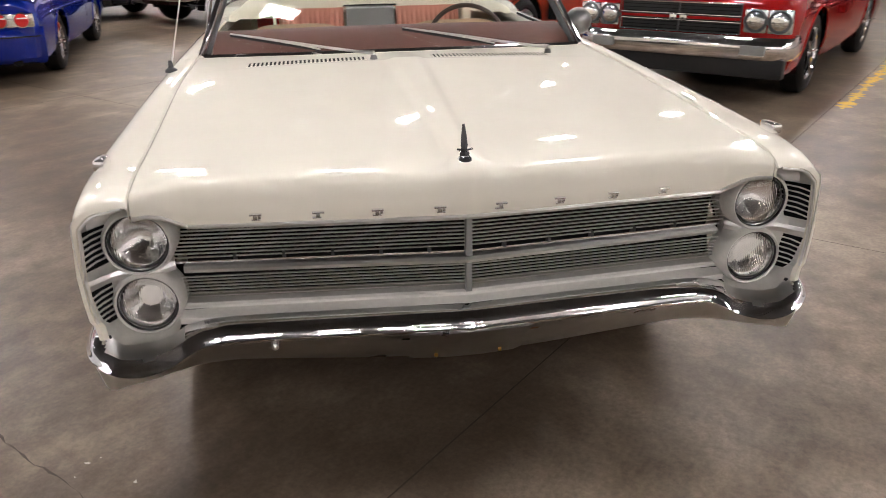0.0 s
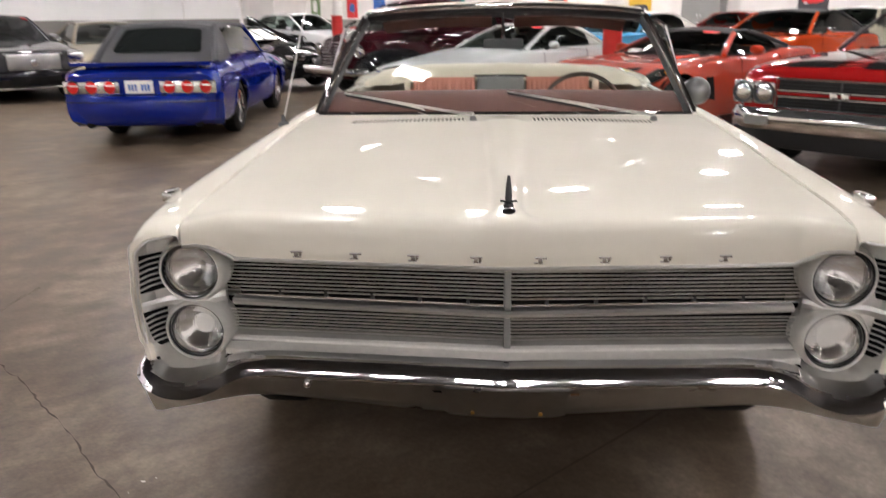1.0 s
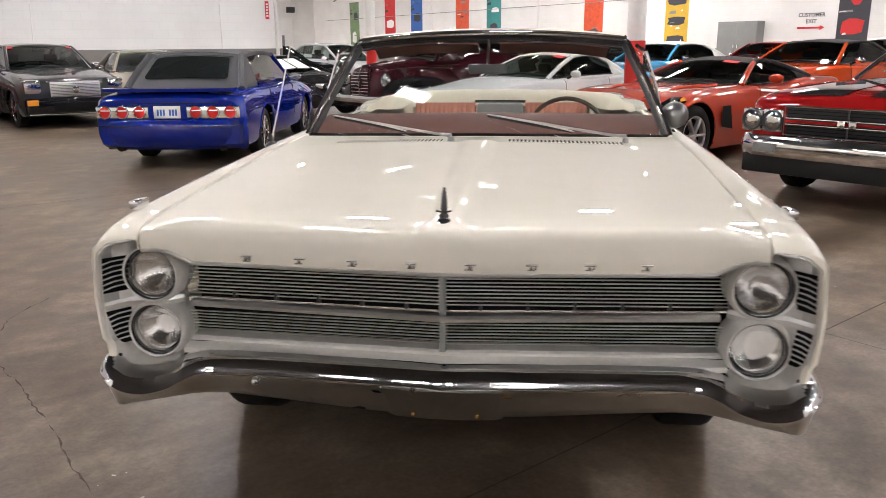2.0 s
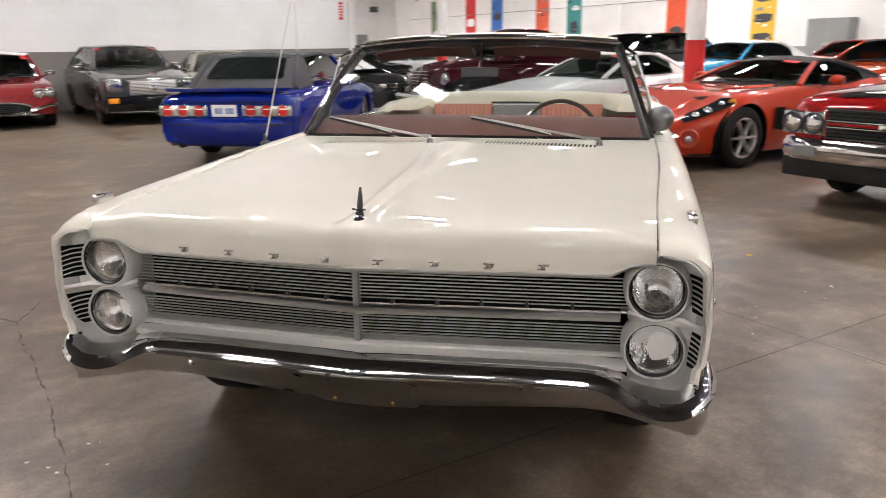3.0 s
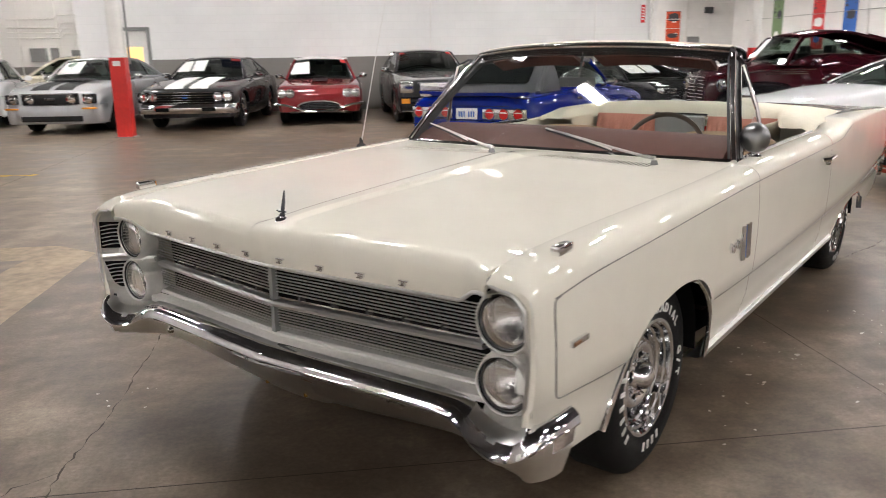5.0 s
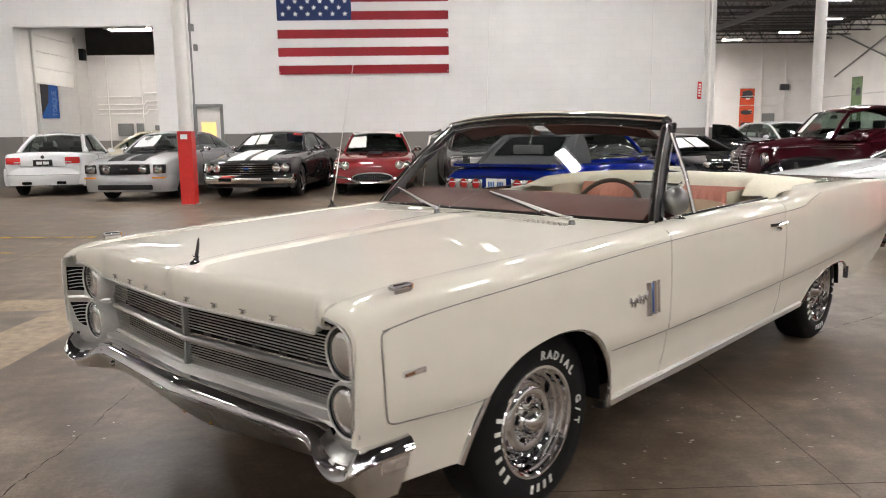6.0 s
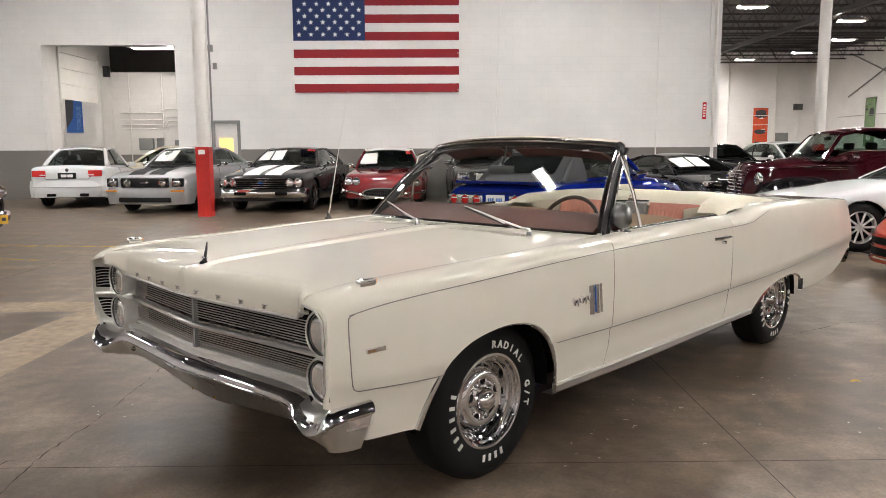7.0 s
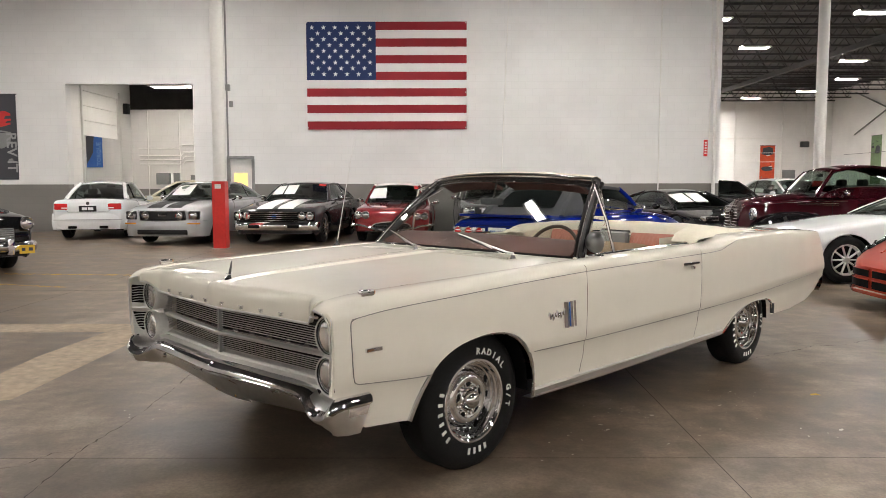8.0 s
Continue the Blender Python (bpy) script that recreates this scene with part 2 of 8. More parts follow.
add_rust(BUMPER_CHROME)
RUST = surface("rusty_metal", (0.20, 0.10, 0.045), rough=0.8, vary=0.4, grain=90, blotch=20)
RED_PAINT = surface("red_enamel", (0.55, 0.025, 0.02), rough=0.4, vary=0.12, grain=20, blotch=3)
WHITE_PAINT = surface("white_enamel", (0.76, 0.75, 0.72), rough=0.5, vary=0.06, grain=20, blotch=2)
GREY_METAL = surface("grey_metal", (0.22, 0.225, 0.22), rough=0.45, vary=0.1, grain=30)
STEEL_DARK = surface("dark_steel", (0.05, 0.05, 0.052), rough=0.6, vary=0.25, grain=10)
PAPER = surface("white_paper", (0.8, 0.8, 0.78), rough=0.7, vary=0.03)
INK = surface("dark_ink", (0.05, 0.05, 0.06), rough=0.7, vary=0.05)
RED_INK = surface("red_ink", (0.6, 0.03, 0.03), rough=0.6, vary=0.05)
BLUE_INK = surface("blue_ink", (0.03, 0.12, 0.42), rough=0.6, vary=0.15)
YELLOW_INK = surface("yellow_ink", (0.62, 0.40, 0.04), rough=0.6, vary=0.15)
CLOTH_RED = surface("flag_red", (0.27, 0.016, 0.024), rough=0.8, vary=0.08, grain=50, blotch=1.5)
CLOTH_WHITE = surface("flag_white", (0.78, 0.78, 0.78), rough=0.8, vary=0.04, grain=50, blotch=1.5)
CLOTH_BLUE = surface("flag_blue", (0.018, 0.035, 0.12), rough=0.8, vary=0.1, grain=50, blotch=1.5)
LAMP_GLOW = glowing("lamp_glow", (1.0, 0.955, 0.915), LAMP_POWER)
BAY_GLOW = glowing("bay_lamp_glow", (1.0, 0.93, 0.86), LAMP_POWER * 0.65)
FILL_GLOW = glowing("fill_lamp_glow", (1.0, 0.95, 0.90), LAMP_POWER * 1.5)
DOOR_GLOW = glowing("lit_room", (1.0, 0.66, 0.24), 0.75)


def wall_material(name, upper, lower, split):
    """Painted concrete block, two coats of different colour above and below one another."""
    m, t, p, n, l = nodes_of(name)
    co = n.new("ShaderNodeTexCoord")
    sep, com = n.new("ShaderNodeSeparateXYZ"), n.new("ShaderNodeCombineXYZ")
    l.new(co.outputs["Object"], sep.inputs[0])
    l.new(sep.outputs["X"], com.inputs["X"])
    l.new(sep.outputs["Z"], com.inputs["Y"])
    brick = n.new("ShaderNodeTexBrick")
    l.new(com.outputs[0], brick.inputs["Vector"])
    brick.inputs["Scale"].default_value = 1.0
    brick.inputs["Brick Width"].default_value, brick.inputs["Row Height"].default_value = 0.406, 0.203
    brick.inputs["Mortar Size"].default_value, brick.inputs["Mortar Smooth"].default_value = 0.006, 0.3
    brick.inputs["Color1"].default_value, brick.inputs["Color2"].default_value = (1, 1, 1, 1), (0.975, 0.975, 0.975, 1)
    brick.inputs["Mortar"].default_value = (0.93, 0.93, 0.93, 1)
    noise_a, noise_b = n.new("ShaderNodeTexNoise"), n.new("ShaderNodeTexNoise")
    noise_a.inputs["Scale"].default_value, noise_b.inputs["Scale"].default_value = 0.6, 9.0
    noise_a.inputs["Detail"].default_value = 5
    for q in (noise_a, noise_b):
        l.new(co.outputs["Object"], q.inputs["Vector"])
    step = n.new("ShaderNodeMath")
    step.operation = "GREATER_THAN"
    step.inputs[1].default_value = split
    l.new(sep.outputs["Z"], step.inputs[0])
    mix = n.new("ShaderNodeMix")
    mix.data_type = "RGBA"
    mix.inputs["A"].default_value, mix.inputs["B"].default_value = (*lower, 1), (*upper, 1)
    l.new(step.outputs[0], mix.inputs["Factor"])
    r = n.new("ShaderNodeMapRange")
    r.inputs["From Min"].default_value, r.inputs["From Max"].default_value = 0.3, 0.7
    r.inputs["To Min"].default_value, r.inputs["To Max"].default_value = 0.93, 1.04
    l.new(noise_a.outputs["Fac"], r.inputs["Value"])
    a, b = n.new("ShaderNodeMix"), n.new("ShaderNodeVectorMath")
    a.data_type, a.blend_type = "RGBA", "MULTIPLY"
    a.inputs["Factor"].default_value = 1.0
    l.new(mix.outputs["Result"], a.inputs["A"])
    l.new(brick.outputs["Color"], a.inputs["B"])
    b.operation = "SCALE"
    l.new(a.outputs["Result"], b.inputs[0])
    l.new(r.outputs["Result"], b.inputs["Scale"])
    l.new(b.outputs["Vector"], p.inputs["Base Color"])
    p.inputs["Roughness"].default_value = 0.55
    bump = n.new("ShaderNodeBump")
    bump.inputs["Strength"].default_value, bump.inputs["Distance"].default_value = 0.35, 0.01
    l.new(brick.outputs["Color"], bump.inputs["Height"])
    l.new(bump.outputs["Normal"], p.inputs["Normal"])
    return m


WALL = wall_material("painted_block", (0.77, 0.765, 0.755), (0.19, 0.18, 0.165), 1.36)
WALL_PLAIN = wall_material("painted_block_white", (0.80, 0.785, 0.765), (0.26, 0.25, 0.235), 1.2)


def floor_material():
    """Old sealed concrete: brown-grey, clouded, stained, worn dull in places."""
    m, t, p, n, l = nodes_of("sealed_concrete")
    co = n.new("ShaderNodeTexCoord")

    def tex(scale, detail=6, rough=0.6, warp=0.0, stretch=None):
        q = n.new("ShaderNodeTexNoise")
        q.inputs["Scale"].default_value, q.inputs["Detail"].default_value = scale, detail
        q.inputs["Roughness"].default_value, q.inputs["Distortion"].default_value = rough, warp
        if stretch:
            mp = n.new("ShaderNodeMapping")
            mp.inputs["Rotation"].default_value[2] = stretch[0]
            mp.inputs["Scale"].default_value = (stretch[1], stretch[2], 1)
            l.new(co.outputs["Object"], mp.inputs["Vector"])
            l.new(mp.outputs["Vector"], q.inputs["Vector"])
        else:
            l.new(co.outputs["Object"], q.inputs["Vector"])
        return q

    def remap(src, f0, f1, t0, t1):
        q = n.new("ShaderNodeMapRange")
        for k, v in (("From Min", f0), ("From Max", f1), ("To Min", t0), ("To Max", t1)):
            q.inputs[k].default_value = v
        l.new(src, q.inputs["Value"])
        return q.outputs["Result"]

    def times(a, b):
        q = n.new("ShaderNodeMath")
        q.operation = "MULTIPLY"
        l.new(a, q.inputs[0])
        l.new(b, q.inputs[1])
        return q.outputs[0]
    wide, mid, fine = tex(0.55, 6, 0.6), tex(2.4, 8, 0.62), tex(55, 4, 0.7)
    spots, drag = tex(5.0, 7, 0.66), tex(1.6, 7, 0.66, 0.3, (0.5, 0.8, 1.9))
    mx = n.new("ShaderNodeMix")
    mx.inputs["Factor"].default_value = 0.5
    l.new(wide.outputs["Fac"], mx.inputs["A"])
    l.new(mid.outputs["Fac"], mx.inputs["B"])
    ramp = n.new("ShaderNodeValToRGB")
    e = ramp.color_ramp.elements
    e[0].position, e[0].color = 0.40, (0.070, 0.050, 0.034, 1)
    e[1].position, e[1].color = 0.60, (0.230, 0.184, 0.138, 1)
    centre = ramp.color_ramp.elements.new(0.5)
    centre.color = (0.128, 0.096, 0.068, 1)
    l.new(mx.outputs["Result"], ramp.inputs["Fac"])
    k = times(remap(fine.outputs["Fac"], 0.3, 0.7, 0.78, 1.2), remap(spots.outputs["Fac"], 0.40, 0.70, 1.12, 0.72))
    k = times(k, remap(drag.outputs["Fac"], 0.40, 0.68, 0.88, 1.26))
    sc = n.new("ShaderNodeVectorMath")
    sc.operation = "SCALE"
    l.new(ramp.outputs["Color"], sc.inputs[0])
    l.new(k, sc.inputs["Scale"])
    l.new(sc.outputs["Vector"], p.inputs["Base Color"])
    l.new(remap(mx.outputs["Result"], 0.38, 0.62, 0.30, 0.44), p.inputs["Roughness"])
    p.inputs["Specular IOR Level"].default_value = 0.22
    bump = n.new("ShaderNodeBump")
    bump.inputs["Strength"].default_value, bump.inputs["Distance"].default_value = 0.07, 0.01
    l.new(mid.outputs["Fac"], bump.inputs["Height"])
    l.new(bump.outputs["Normal"], p.inputs["Normal"])
    return m


FLOOR = floor_material()

# ---- the hall ----
WALL_N, END_U, FAR_N, RIGHT_U, LEFT_U, BACK_N, ROOF_Z = 18.6, 9.03, 57.0, 31.5, -24.0, -22.0, 8.6

floor_bm = bmesh.new()
add_grid(floor_bm, [[(LEFT_U - 1 + (RIGHT_U - LEFT_U + 2) * i / 8, BACK_N - 1 + (FAR_N - BACK_N + 2) * j / 8, 0) for i in range(9)] for j in range(9)])
bmesh.ops.recalc_face_normals(floor_bm, faces=floor_bm.faces)
solo("floor", floor_bm, FLOOR, "mottled brown-grey sealed concrete floor", "floor", hall(0, 0), kind="structure")


def wall_along(name, u0, u1, n0, holes, material, label, height=ROOF_Z, turn=0.0, thick=0.3):
    """A wall whose room side faces -y of its own axes; holes are (from, to, bottom, top)."""
    bm = bmesh.new()
    cuts = sorted({u0, u1, *[h[0] for h in holes], *[h[1] for h in holes]})
    for a, b in zip(cuts, cuts[1:]):
        hs = [h for h in holes if h[0] <= a and h[1] >= b]
        z = 0.0
        for h in hs:
            if h[2] > z:
                add_box(bm, a, b, 0, thick, z, h[2])
            z = h[3]
        add_box(bm, a, b, 0, thick, z, height)
    return solo(name, bm, material, label, "wall", n0, kind="structure")


OPEN = (-9.69, -6.05, 0.0, 4.22)
DOOR = (-5.07, -4.38, 0.0, 2.12)
wall_along("wall_flag", LEFT_U, END_U, hall(0, WALL_N), [OPEN, DOOR], WALL, "white painted block wall with a grey lower band")
wall_along("wall_return", 0.3, FAR_N - WALL_N, hall(END_U, WALL_N, 0, 90), [], WALL_PLAIN, "white painted block return wall")
wall_along("wall_far", END_U - 0.3, RIGHT_U, hall(0, FAR_N), [], WALL_PLAIN, "white painted far wall of the hall")
wall_along("wall_banner", -(FAR_N + 0.3), -BACK_N, hall(RIGHT_U, 0, 0, -90), [], WALL_PLAIN, "white painted side wall hung with banners")
wall_along("wall_back", -RIGHT_U, -LEFT_U, hall(0, BACK_N, 0, 180), [], WALL_PLAIN, "white painted back wall")
wall_along("wall_left", BACK_N, WALL_N, hall(LEFT_U, 0, 0, 90), [], WALL_PLAIN, "white painted end wall")

# bay behind the opening, with a raised sectional door in its left wall
wall_along("wall_bay_back", -16.8, -2.6, hall(0, 23.4), [], WALL_PLAIN, "white wall of the bay behind the opening", 3.95)
wall_along("wall_bay_left", 0.3, 4.8, hall(-9.8, WALL_N, 0, 90), [(1.15, 3.8, 0.0, 4.2)], WALL_PLAIN, "white side wall of the bay", 5.8, thick=0.2)
wall_along("wall_bay_right", 0.3, 4.8, hall(-2.4, WALL_N, 0, 90), [], WALL_PLAIN, "white side wall of the bay", 5.8, thick=0.2)
wall_along("wall_bay_end", 0.3, 4.8, hall(-16.6, WALL_N, 0, 90), [], WALL_PLAIN, "white end wall beyond the bay", 5.8, thick=0.2)
# dark sheet in place of the open roof space; its shade is the colour
BAY_SHADE = surface("bay_shade_grey", (0.10, 0.092, 0.082), rough=0.7, vary=0.2, grain=3, blotch=0.8)
wall_along("wall_bay_upper", -16.8, -2.6, hall(0, 26.4), [], BAY_SHADE, "dark sheet in place of the shaded roof space beyond the bay", 5.8)
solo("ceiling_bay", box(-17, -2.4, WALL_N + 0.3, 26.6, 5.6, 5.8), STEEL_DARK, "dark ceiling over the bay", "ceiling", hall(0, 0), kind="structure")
bay_door = thing("door_2", "white sectional door raised halfway", "door", hall(-9.8, WALL_N, 0, 90), kind="structure")
for k in range(3):
    part("door_panel", box(1.16, 3.79, 0.05, 0.10, 2.86 + 0.45 * k, 3.30 + 0.45 * k, 0.01), WHITE_PAINT, bay_door)
for x in (1.12, 3.83):
    part("door_track", box(x - 0.03, x + 0.03, -0.06, -0.002, 0.0, 4.4), ALLOY, bay_door)
solo("door_motor", box(-0.12, 0.12, -0.25, -0.01, 3.75, 4.1, 0.02), BLACK_PLASTIC, "black door motor box on the wall", "motor", hall(-9.9, 22.9, 0, 90))
blue_sheet = thing("poster", "blue upright poster on a white wall", "poster", hall(-11.1, 23.39, 1.95))
part("sheet", box(-0.28, 0.28, -0.01, 0, 0, 1.1), BLUE_INK, blue_sheet)
part("print", prism([(-0.28, 0.1), (-0.05, 0.5), (0.0, 1.1), (-0.28, 1.1)], 0.003, Matrix.Translation((0, -0.014, 0))), INK, blue_sheet)
for z in (2.05, 2.2, 2.35, 2.6):
    solo("pipe", tube([(-9.5, -0.06, z), (-7.6 - 0.2 * z, -0.06, z), (-7.5 - 0.2 * z, -0.06, z + 0.12), (-2.8, -0.06, z + 0.12)], 0.022, 8), WHITE_PAINT, "white pipe run along the bay wall", "pipe", hall(0, 23.4), kind="structure")
for u in (-9.2, -8.1, -7.6, -7.45, -7.2):
    solo("pipe", tube([(u, -0.05, 0.3), (u, -0.05, 3.9)], 0.018, 8), WHITE_PAINT, "white upright pipe on the bay wall", "pipe", hall(0, 23.4), kind="structure")
for u0, u1, z0, z1 in ((-8.9, -8.45, 1.35, 1.75), (-8.3, -8.1, 1.4, 1.75), (-7.7, -6.9, 1.4, 1.68)):
    solo("meter_box", box(u0, u1, -0.2, -0.002, z0, z1, 0.01), GREY_METAL, "grey meter box on the bay wall", "electrical box", hall(0, 23.4))

# roof deck with its open joists, one mesh
roof = bmesh.new()
add_box(roof, LEFT_U - 0.5, RIGHT_U + 0.5, BACK_N - 0.5, FAR_N + 0.5, ROOF_Z, ROOF_Z + 0.2)
n = BACK_N + 2
while n < FAR_N:
    u = LEFT_U
    add_box(roof, LEFT_U, RIGHT_U, n - 0.05, n + 0.05, ROOF_Z - 0.9, ROOF_Z - 0.82)
    add_box(roof, LEFT_U, RIGHT_U, n - 0.05, n + 0.05, ROOF_Z - 0.1, ROOF_Z)
    while n > 14 and u < RIGHT_U:
        if u > END_U:
            for a, b in ((0, 0.6), (0.6, 1.2)):
                za, zb = (ROOF_Z - 0.85, ROOF_Z - 0.05) if a == 0 else (ROOF_Z - 0.05, ROOF_Z - 0.85)
                add_tube(roof, [(u + a, n, za), (u + b, n, zb)], 0.025, 4)
        u += 1.2
    n += 2.4
for u in (-14.5, -3.6, 8.5, 20.0):
    add_box(roof, u - 0.12, u + 0.12, BACK_N, FAR_N if u > END_U else WALL_N, ROOF_Z - 1.15, ROOF_Z - 0.9)
solo("ceiling", roof, STEEL_DARK, "dark steel roof deck on open web joists", "ceiling", hall(0, 0), kind="structure")


# strip lamps, some of them added as fill light
def lamp(u, n, z=LAMP_Z, turn=0.0, tube_kind=1):
    t = thing("ceiling_light", "white high-bay strip light hanging from the roof, some added as fill", "ceiling light", hall(u, n, z, turn), "high-bay lights")
    if not LAMP_MESH:
        bm = bmesh.new()
        add_grid(bm, [[(-0.62, -0.30, 0), (-0.62, -0.16, 0.1), (-0.62, 0.16, 0.1), (-0.62, 0.30, 0)], [(0.62, -0.30, 0), (0.62, -0.16, 0.1), (0.62, 0.16, 0.1), (0.62, 0.30, 0)]])
        tidy(bm)
        bmesh.ops.solidify(bm, geom=bm.faces[:], thickness=0.01)
        LAMP_MESH.append(mesh_of("housing", bm, WHITE_PAINT))
        bm = bmesh.new()
        add_box(bm, -0.59, 0.59, -0.19, 0.19, 0.02, 0.05, 0.01)
        LAMP_MESH.append(mesh_of("diffuser", bm, LAMP_GLOW))
        LAMP_MESH.append(mesh_of("hanger", tube([(0, 0, 0.1), (0, 0, ROOF_Z + 0.02 - LAMP_Z)], 0.006, 4), STEEL_DARK))
        LAMP_MESH.append(mesh_of("diffuser", box(-0.59, 0.59, -0.19, 0.19, 0.02, 0.05, 0.01), BAY_GLOW))
        LAMP_MESH.append(mesh_of("diffuser", box(-0.59, 0.59, -0.19, 0.19, 0.02, 0.05, 0.01), FILL_GLOW))
    same_part("housing", LAMP_MESH[0], t)
    same_part("diffuser", LAMP_MESH[tube_kind], t)
    for x in (-0.5, 0.5):
        same_part("hanger", LAMP_MESH[2], t, Matrix.Translation((x, 0, 0)))


LAMP_MESH = []
for u in (-17.6, -9.2, -0.8, 7.3, 15.4, 23.7):
    for j in range(-3, 4):
        n = 2.5 + 4.9 * j
        # lamps left out over mid floor and by the flag wall to darken both
        if (u, j) in ((-0.8, -1), (-9.2, -2), (-17.6, -3), (-9.2, 0), (-9.2, -1), (-0.8, -2)) or (j == 3 and u < 9):
            continue
        lamp(u, n, LAMP_Z, 90 if u < 10 else 0)
for u, n in ((14.65, 30.35), (20.9, 34.0), (24.0, 40.5), (24.5, 46.4), (22.4, 50.2)):
    lamp(u, n)
# unseen lamps, added with a stronger glow to brighten the far walls
for u, n in ((10.8, 24.5), (17.2, 53.5), (20.6, 55.2), (16.0, 48.5), (13.0, 42.5), (11.0, 36.0), (12.8, 32.5), (14.6, 38.5), (16.2, 44.0), (18.4, 49.5), (19.5, 54.0), (14.0, 52.0), (16.0, 23.5), (21.5, 23.5), (27.0, 23.5)):
    lamp(u, n, LAMP_Z, 0.0, 4)
# two unseen lamps added to lift the flag wall
for u in (-6.0, 4.0):
    lamp(u, 14.4, LAMP_Z, 90)
# unseen lamps added behind the camera as fill for the car's front
for u, n in ((-12.5, -18.0), (-20.0, -12.0), (-0.8, -17.0), (-5.0, -17.0), (-9.2, -17.0), (3.4, -17.0), (-5.0, -20.5), (-16.5, -14.5), (-20.5, -6.0), (-13.0, -12.8), (-15.0, -10.9), (-10.6, -14.8), (-17.2, -9.4)):
    lamp(u, n, LAMP_Z, 90)
# a row of lamps added to brighten the banner wall
for j in range(4):
    lamp(28.2, 14.0 + 7.0 * j)
lamp(-7.55, 21.0, 4.42, 0.0, 3)
# added lamp, out of sight, that lights the room past the bay
lamp(-13.0, 21.2, 4.7, 0.0, 3)


# columns with red guards
def column(u, n, wide=0.3, red=1.42, guard=0.3):
    t = thing("column", "white steel column with a red painted guard round its foot", "column", hall(u, n))
    bm = bmesh.new()
    add_lathe(bm, [(wide / 2, 0), (wide / 2, ROOF_Z - 0.9)], 20, Matrix.Rotation(-math.pi / 2, 4, "Y"))
    part("shaft", bm, WHITE_PAINT, t)
    if not guard:
        # painted red round the foot, with no box guard
        part("guard", lathe([(wide / 2 + 0.006, 0.012), (wide / 2 + 0.008, red), (wide / 2, red + 0.004)], 24, Matrix.Rotation(-math.pi / 2, 4, "Y")), RED_PAINT, t, "scuffed red steel sleeve")
        return t
    g = guard / 2
    bm = bmesh.new()
    add_box(bm, -g, g, -g - 0.02, -g, 0.01, red)
    add_box(bm, -g, g, g, g + 0.02, 0.01, red)
    add_box(bm, -g - 0.02, -g, -g - 0.02, g + 0.02, 0.01, red)
    add_box(bm, g, g + 0.02, -g - 0.02, g + 0.02, 0.01, red)
    part("guard", bm, RED_PAINT, t, "scuffed red steel guard")
    bm = bmesh.new()
    add_box(bm, -g - 0.06, g + 0.06, -g - 0.06, g + 0.06, 0, 0.012)
    part("base_plate", bm, GREY_METAL, t)
    return t


first = column(-3.6, 12.64, 0.26, 1.42, 0.23)
bm = bmesh.new()
add_tube(bm, [(0.19, 0, 1.3), (0.19, 0, ROOF_Z - 0.9)], 0.02, 6)
part("conduit", bm, GREY_METAL, first)
bm = box(0.17, 0.26, -0.04, 0.04, 3.3, 3.43, 0.005)
part("junction_box", bm, GREY_METAL, first)
bm = box(-0.07, 0.06, -0.153, -0.151, 1.27, 1.36)
part("notice", bm, PAPER, first, "small white paper notice")
column(8.5, 6.07, 0.27, 1.42, 0)
column(11.75, 18.3, 0.30, 1.42, 0)

# the flag
FU0, FU1, FZ0, FZ1 = -2.775, 1.77, 2.91, 5.93
flag = thing("flag", "large red, white and blue striped flag hung flat on the wall", "flag", hall(0, WALL_N - 0.03))


def cloth(u0, u1, z0, z1, lift=0.0):
    rows = []
    ku, kz = max(2, int((u1 - u0) / 0.08)), max(2, int((z1 - z0) / 0.08))
    for j in range(kz + 1):
        z = z0 + (z1 - z0) * j / kz
        r = []
        for i in range(ku + 1):
            u = u0 + (u1 - u0) * i / ku
            sag = 0.012 * noise.noise((u * 1.3, z * 3.0, 2.0)) + 0.006 * noise.noise((u * 4, z * 7, 5.0))
            r.append((u, -0.012 + sag - lift, z))
        rows.append(r)
    return grid(rows)


CU = FU0 + 0.433 * (FU1 - FU0)
STRIPE = (FZ1 - FZ0) / 13
for k in range(13):
    z1 = FZ1 - k * STRIPE
    part("stripe", cloth(CU if k < 7 else FU0, FU1, z1 - STRIPE, z1), CLOTH_RED if k % 2 == 0 else CLOTH_WHITE, flag)
canton = part("canton", cloth(FU0, CU, FZ1 - 7 * STRIPE, FZ1), CLOTH_BLUE, flag, "dark blue field with white stars")
star = bmesh.new()
pts = []
for k in range(10):
    r = 0.073 if k % 2 == 0 else 0.029
    a = math.pi / 2 + k * math.pi / 5
    pts.append((r * math.cos(a), r * math.sin(a)))
add_prism(star, pts, 0.003)
STAR = mesh_of("star", tidy(star), CLOTH_WHITE)
for row in range(9):
    for k in range(6 if row % 2 == 0 else 5):
        u = FU0 + (CU - FU0) * ((2 * k + 1) if row % 2 == 0 else (2 * k + 2)) / 12
        z = FZ1 - 7 * STRIPE * (row + 1) / 10
        same_part("star", STAR, canton, Matrix.Translation((u, -0.034, z)))
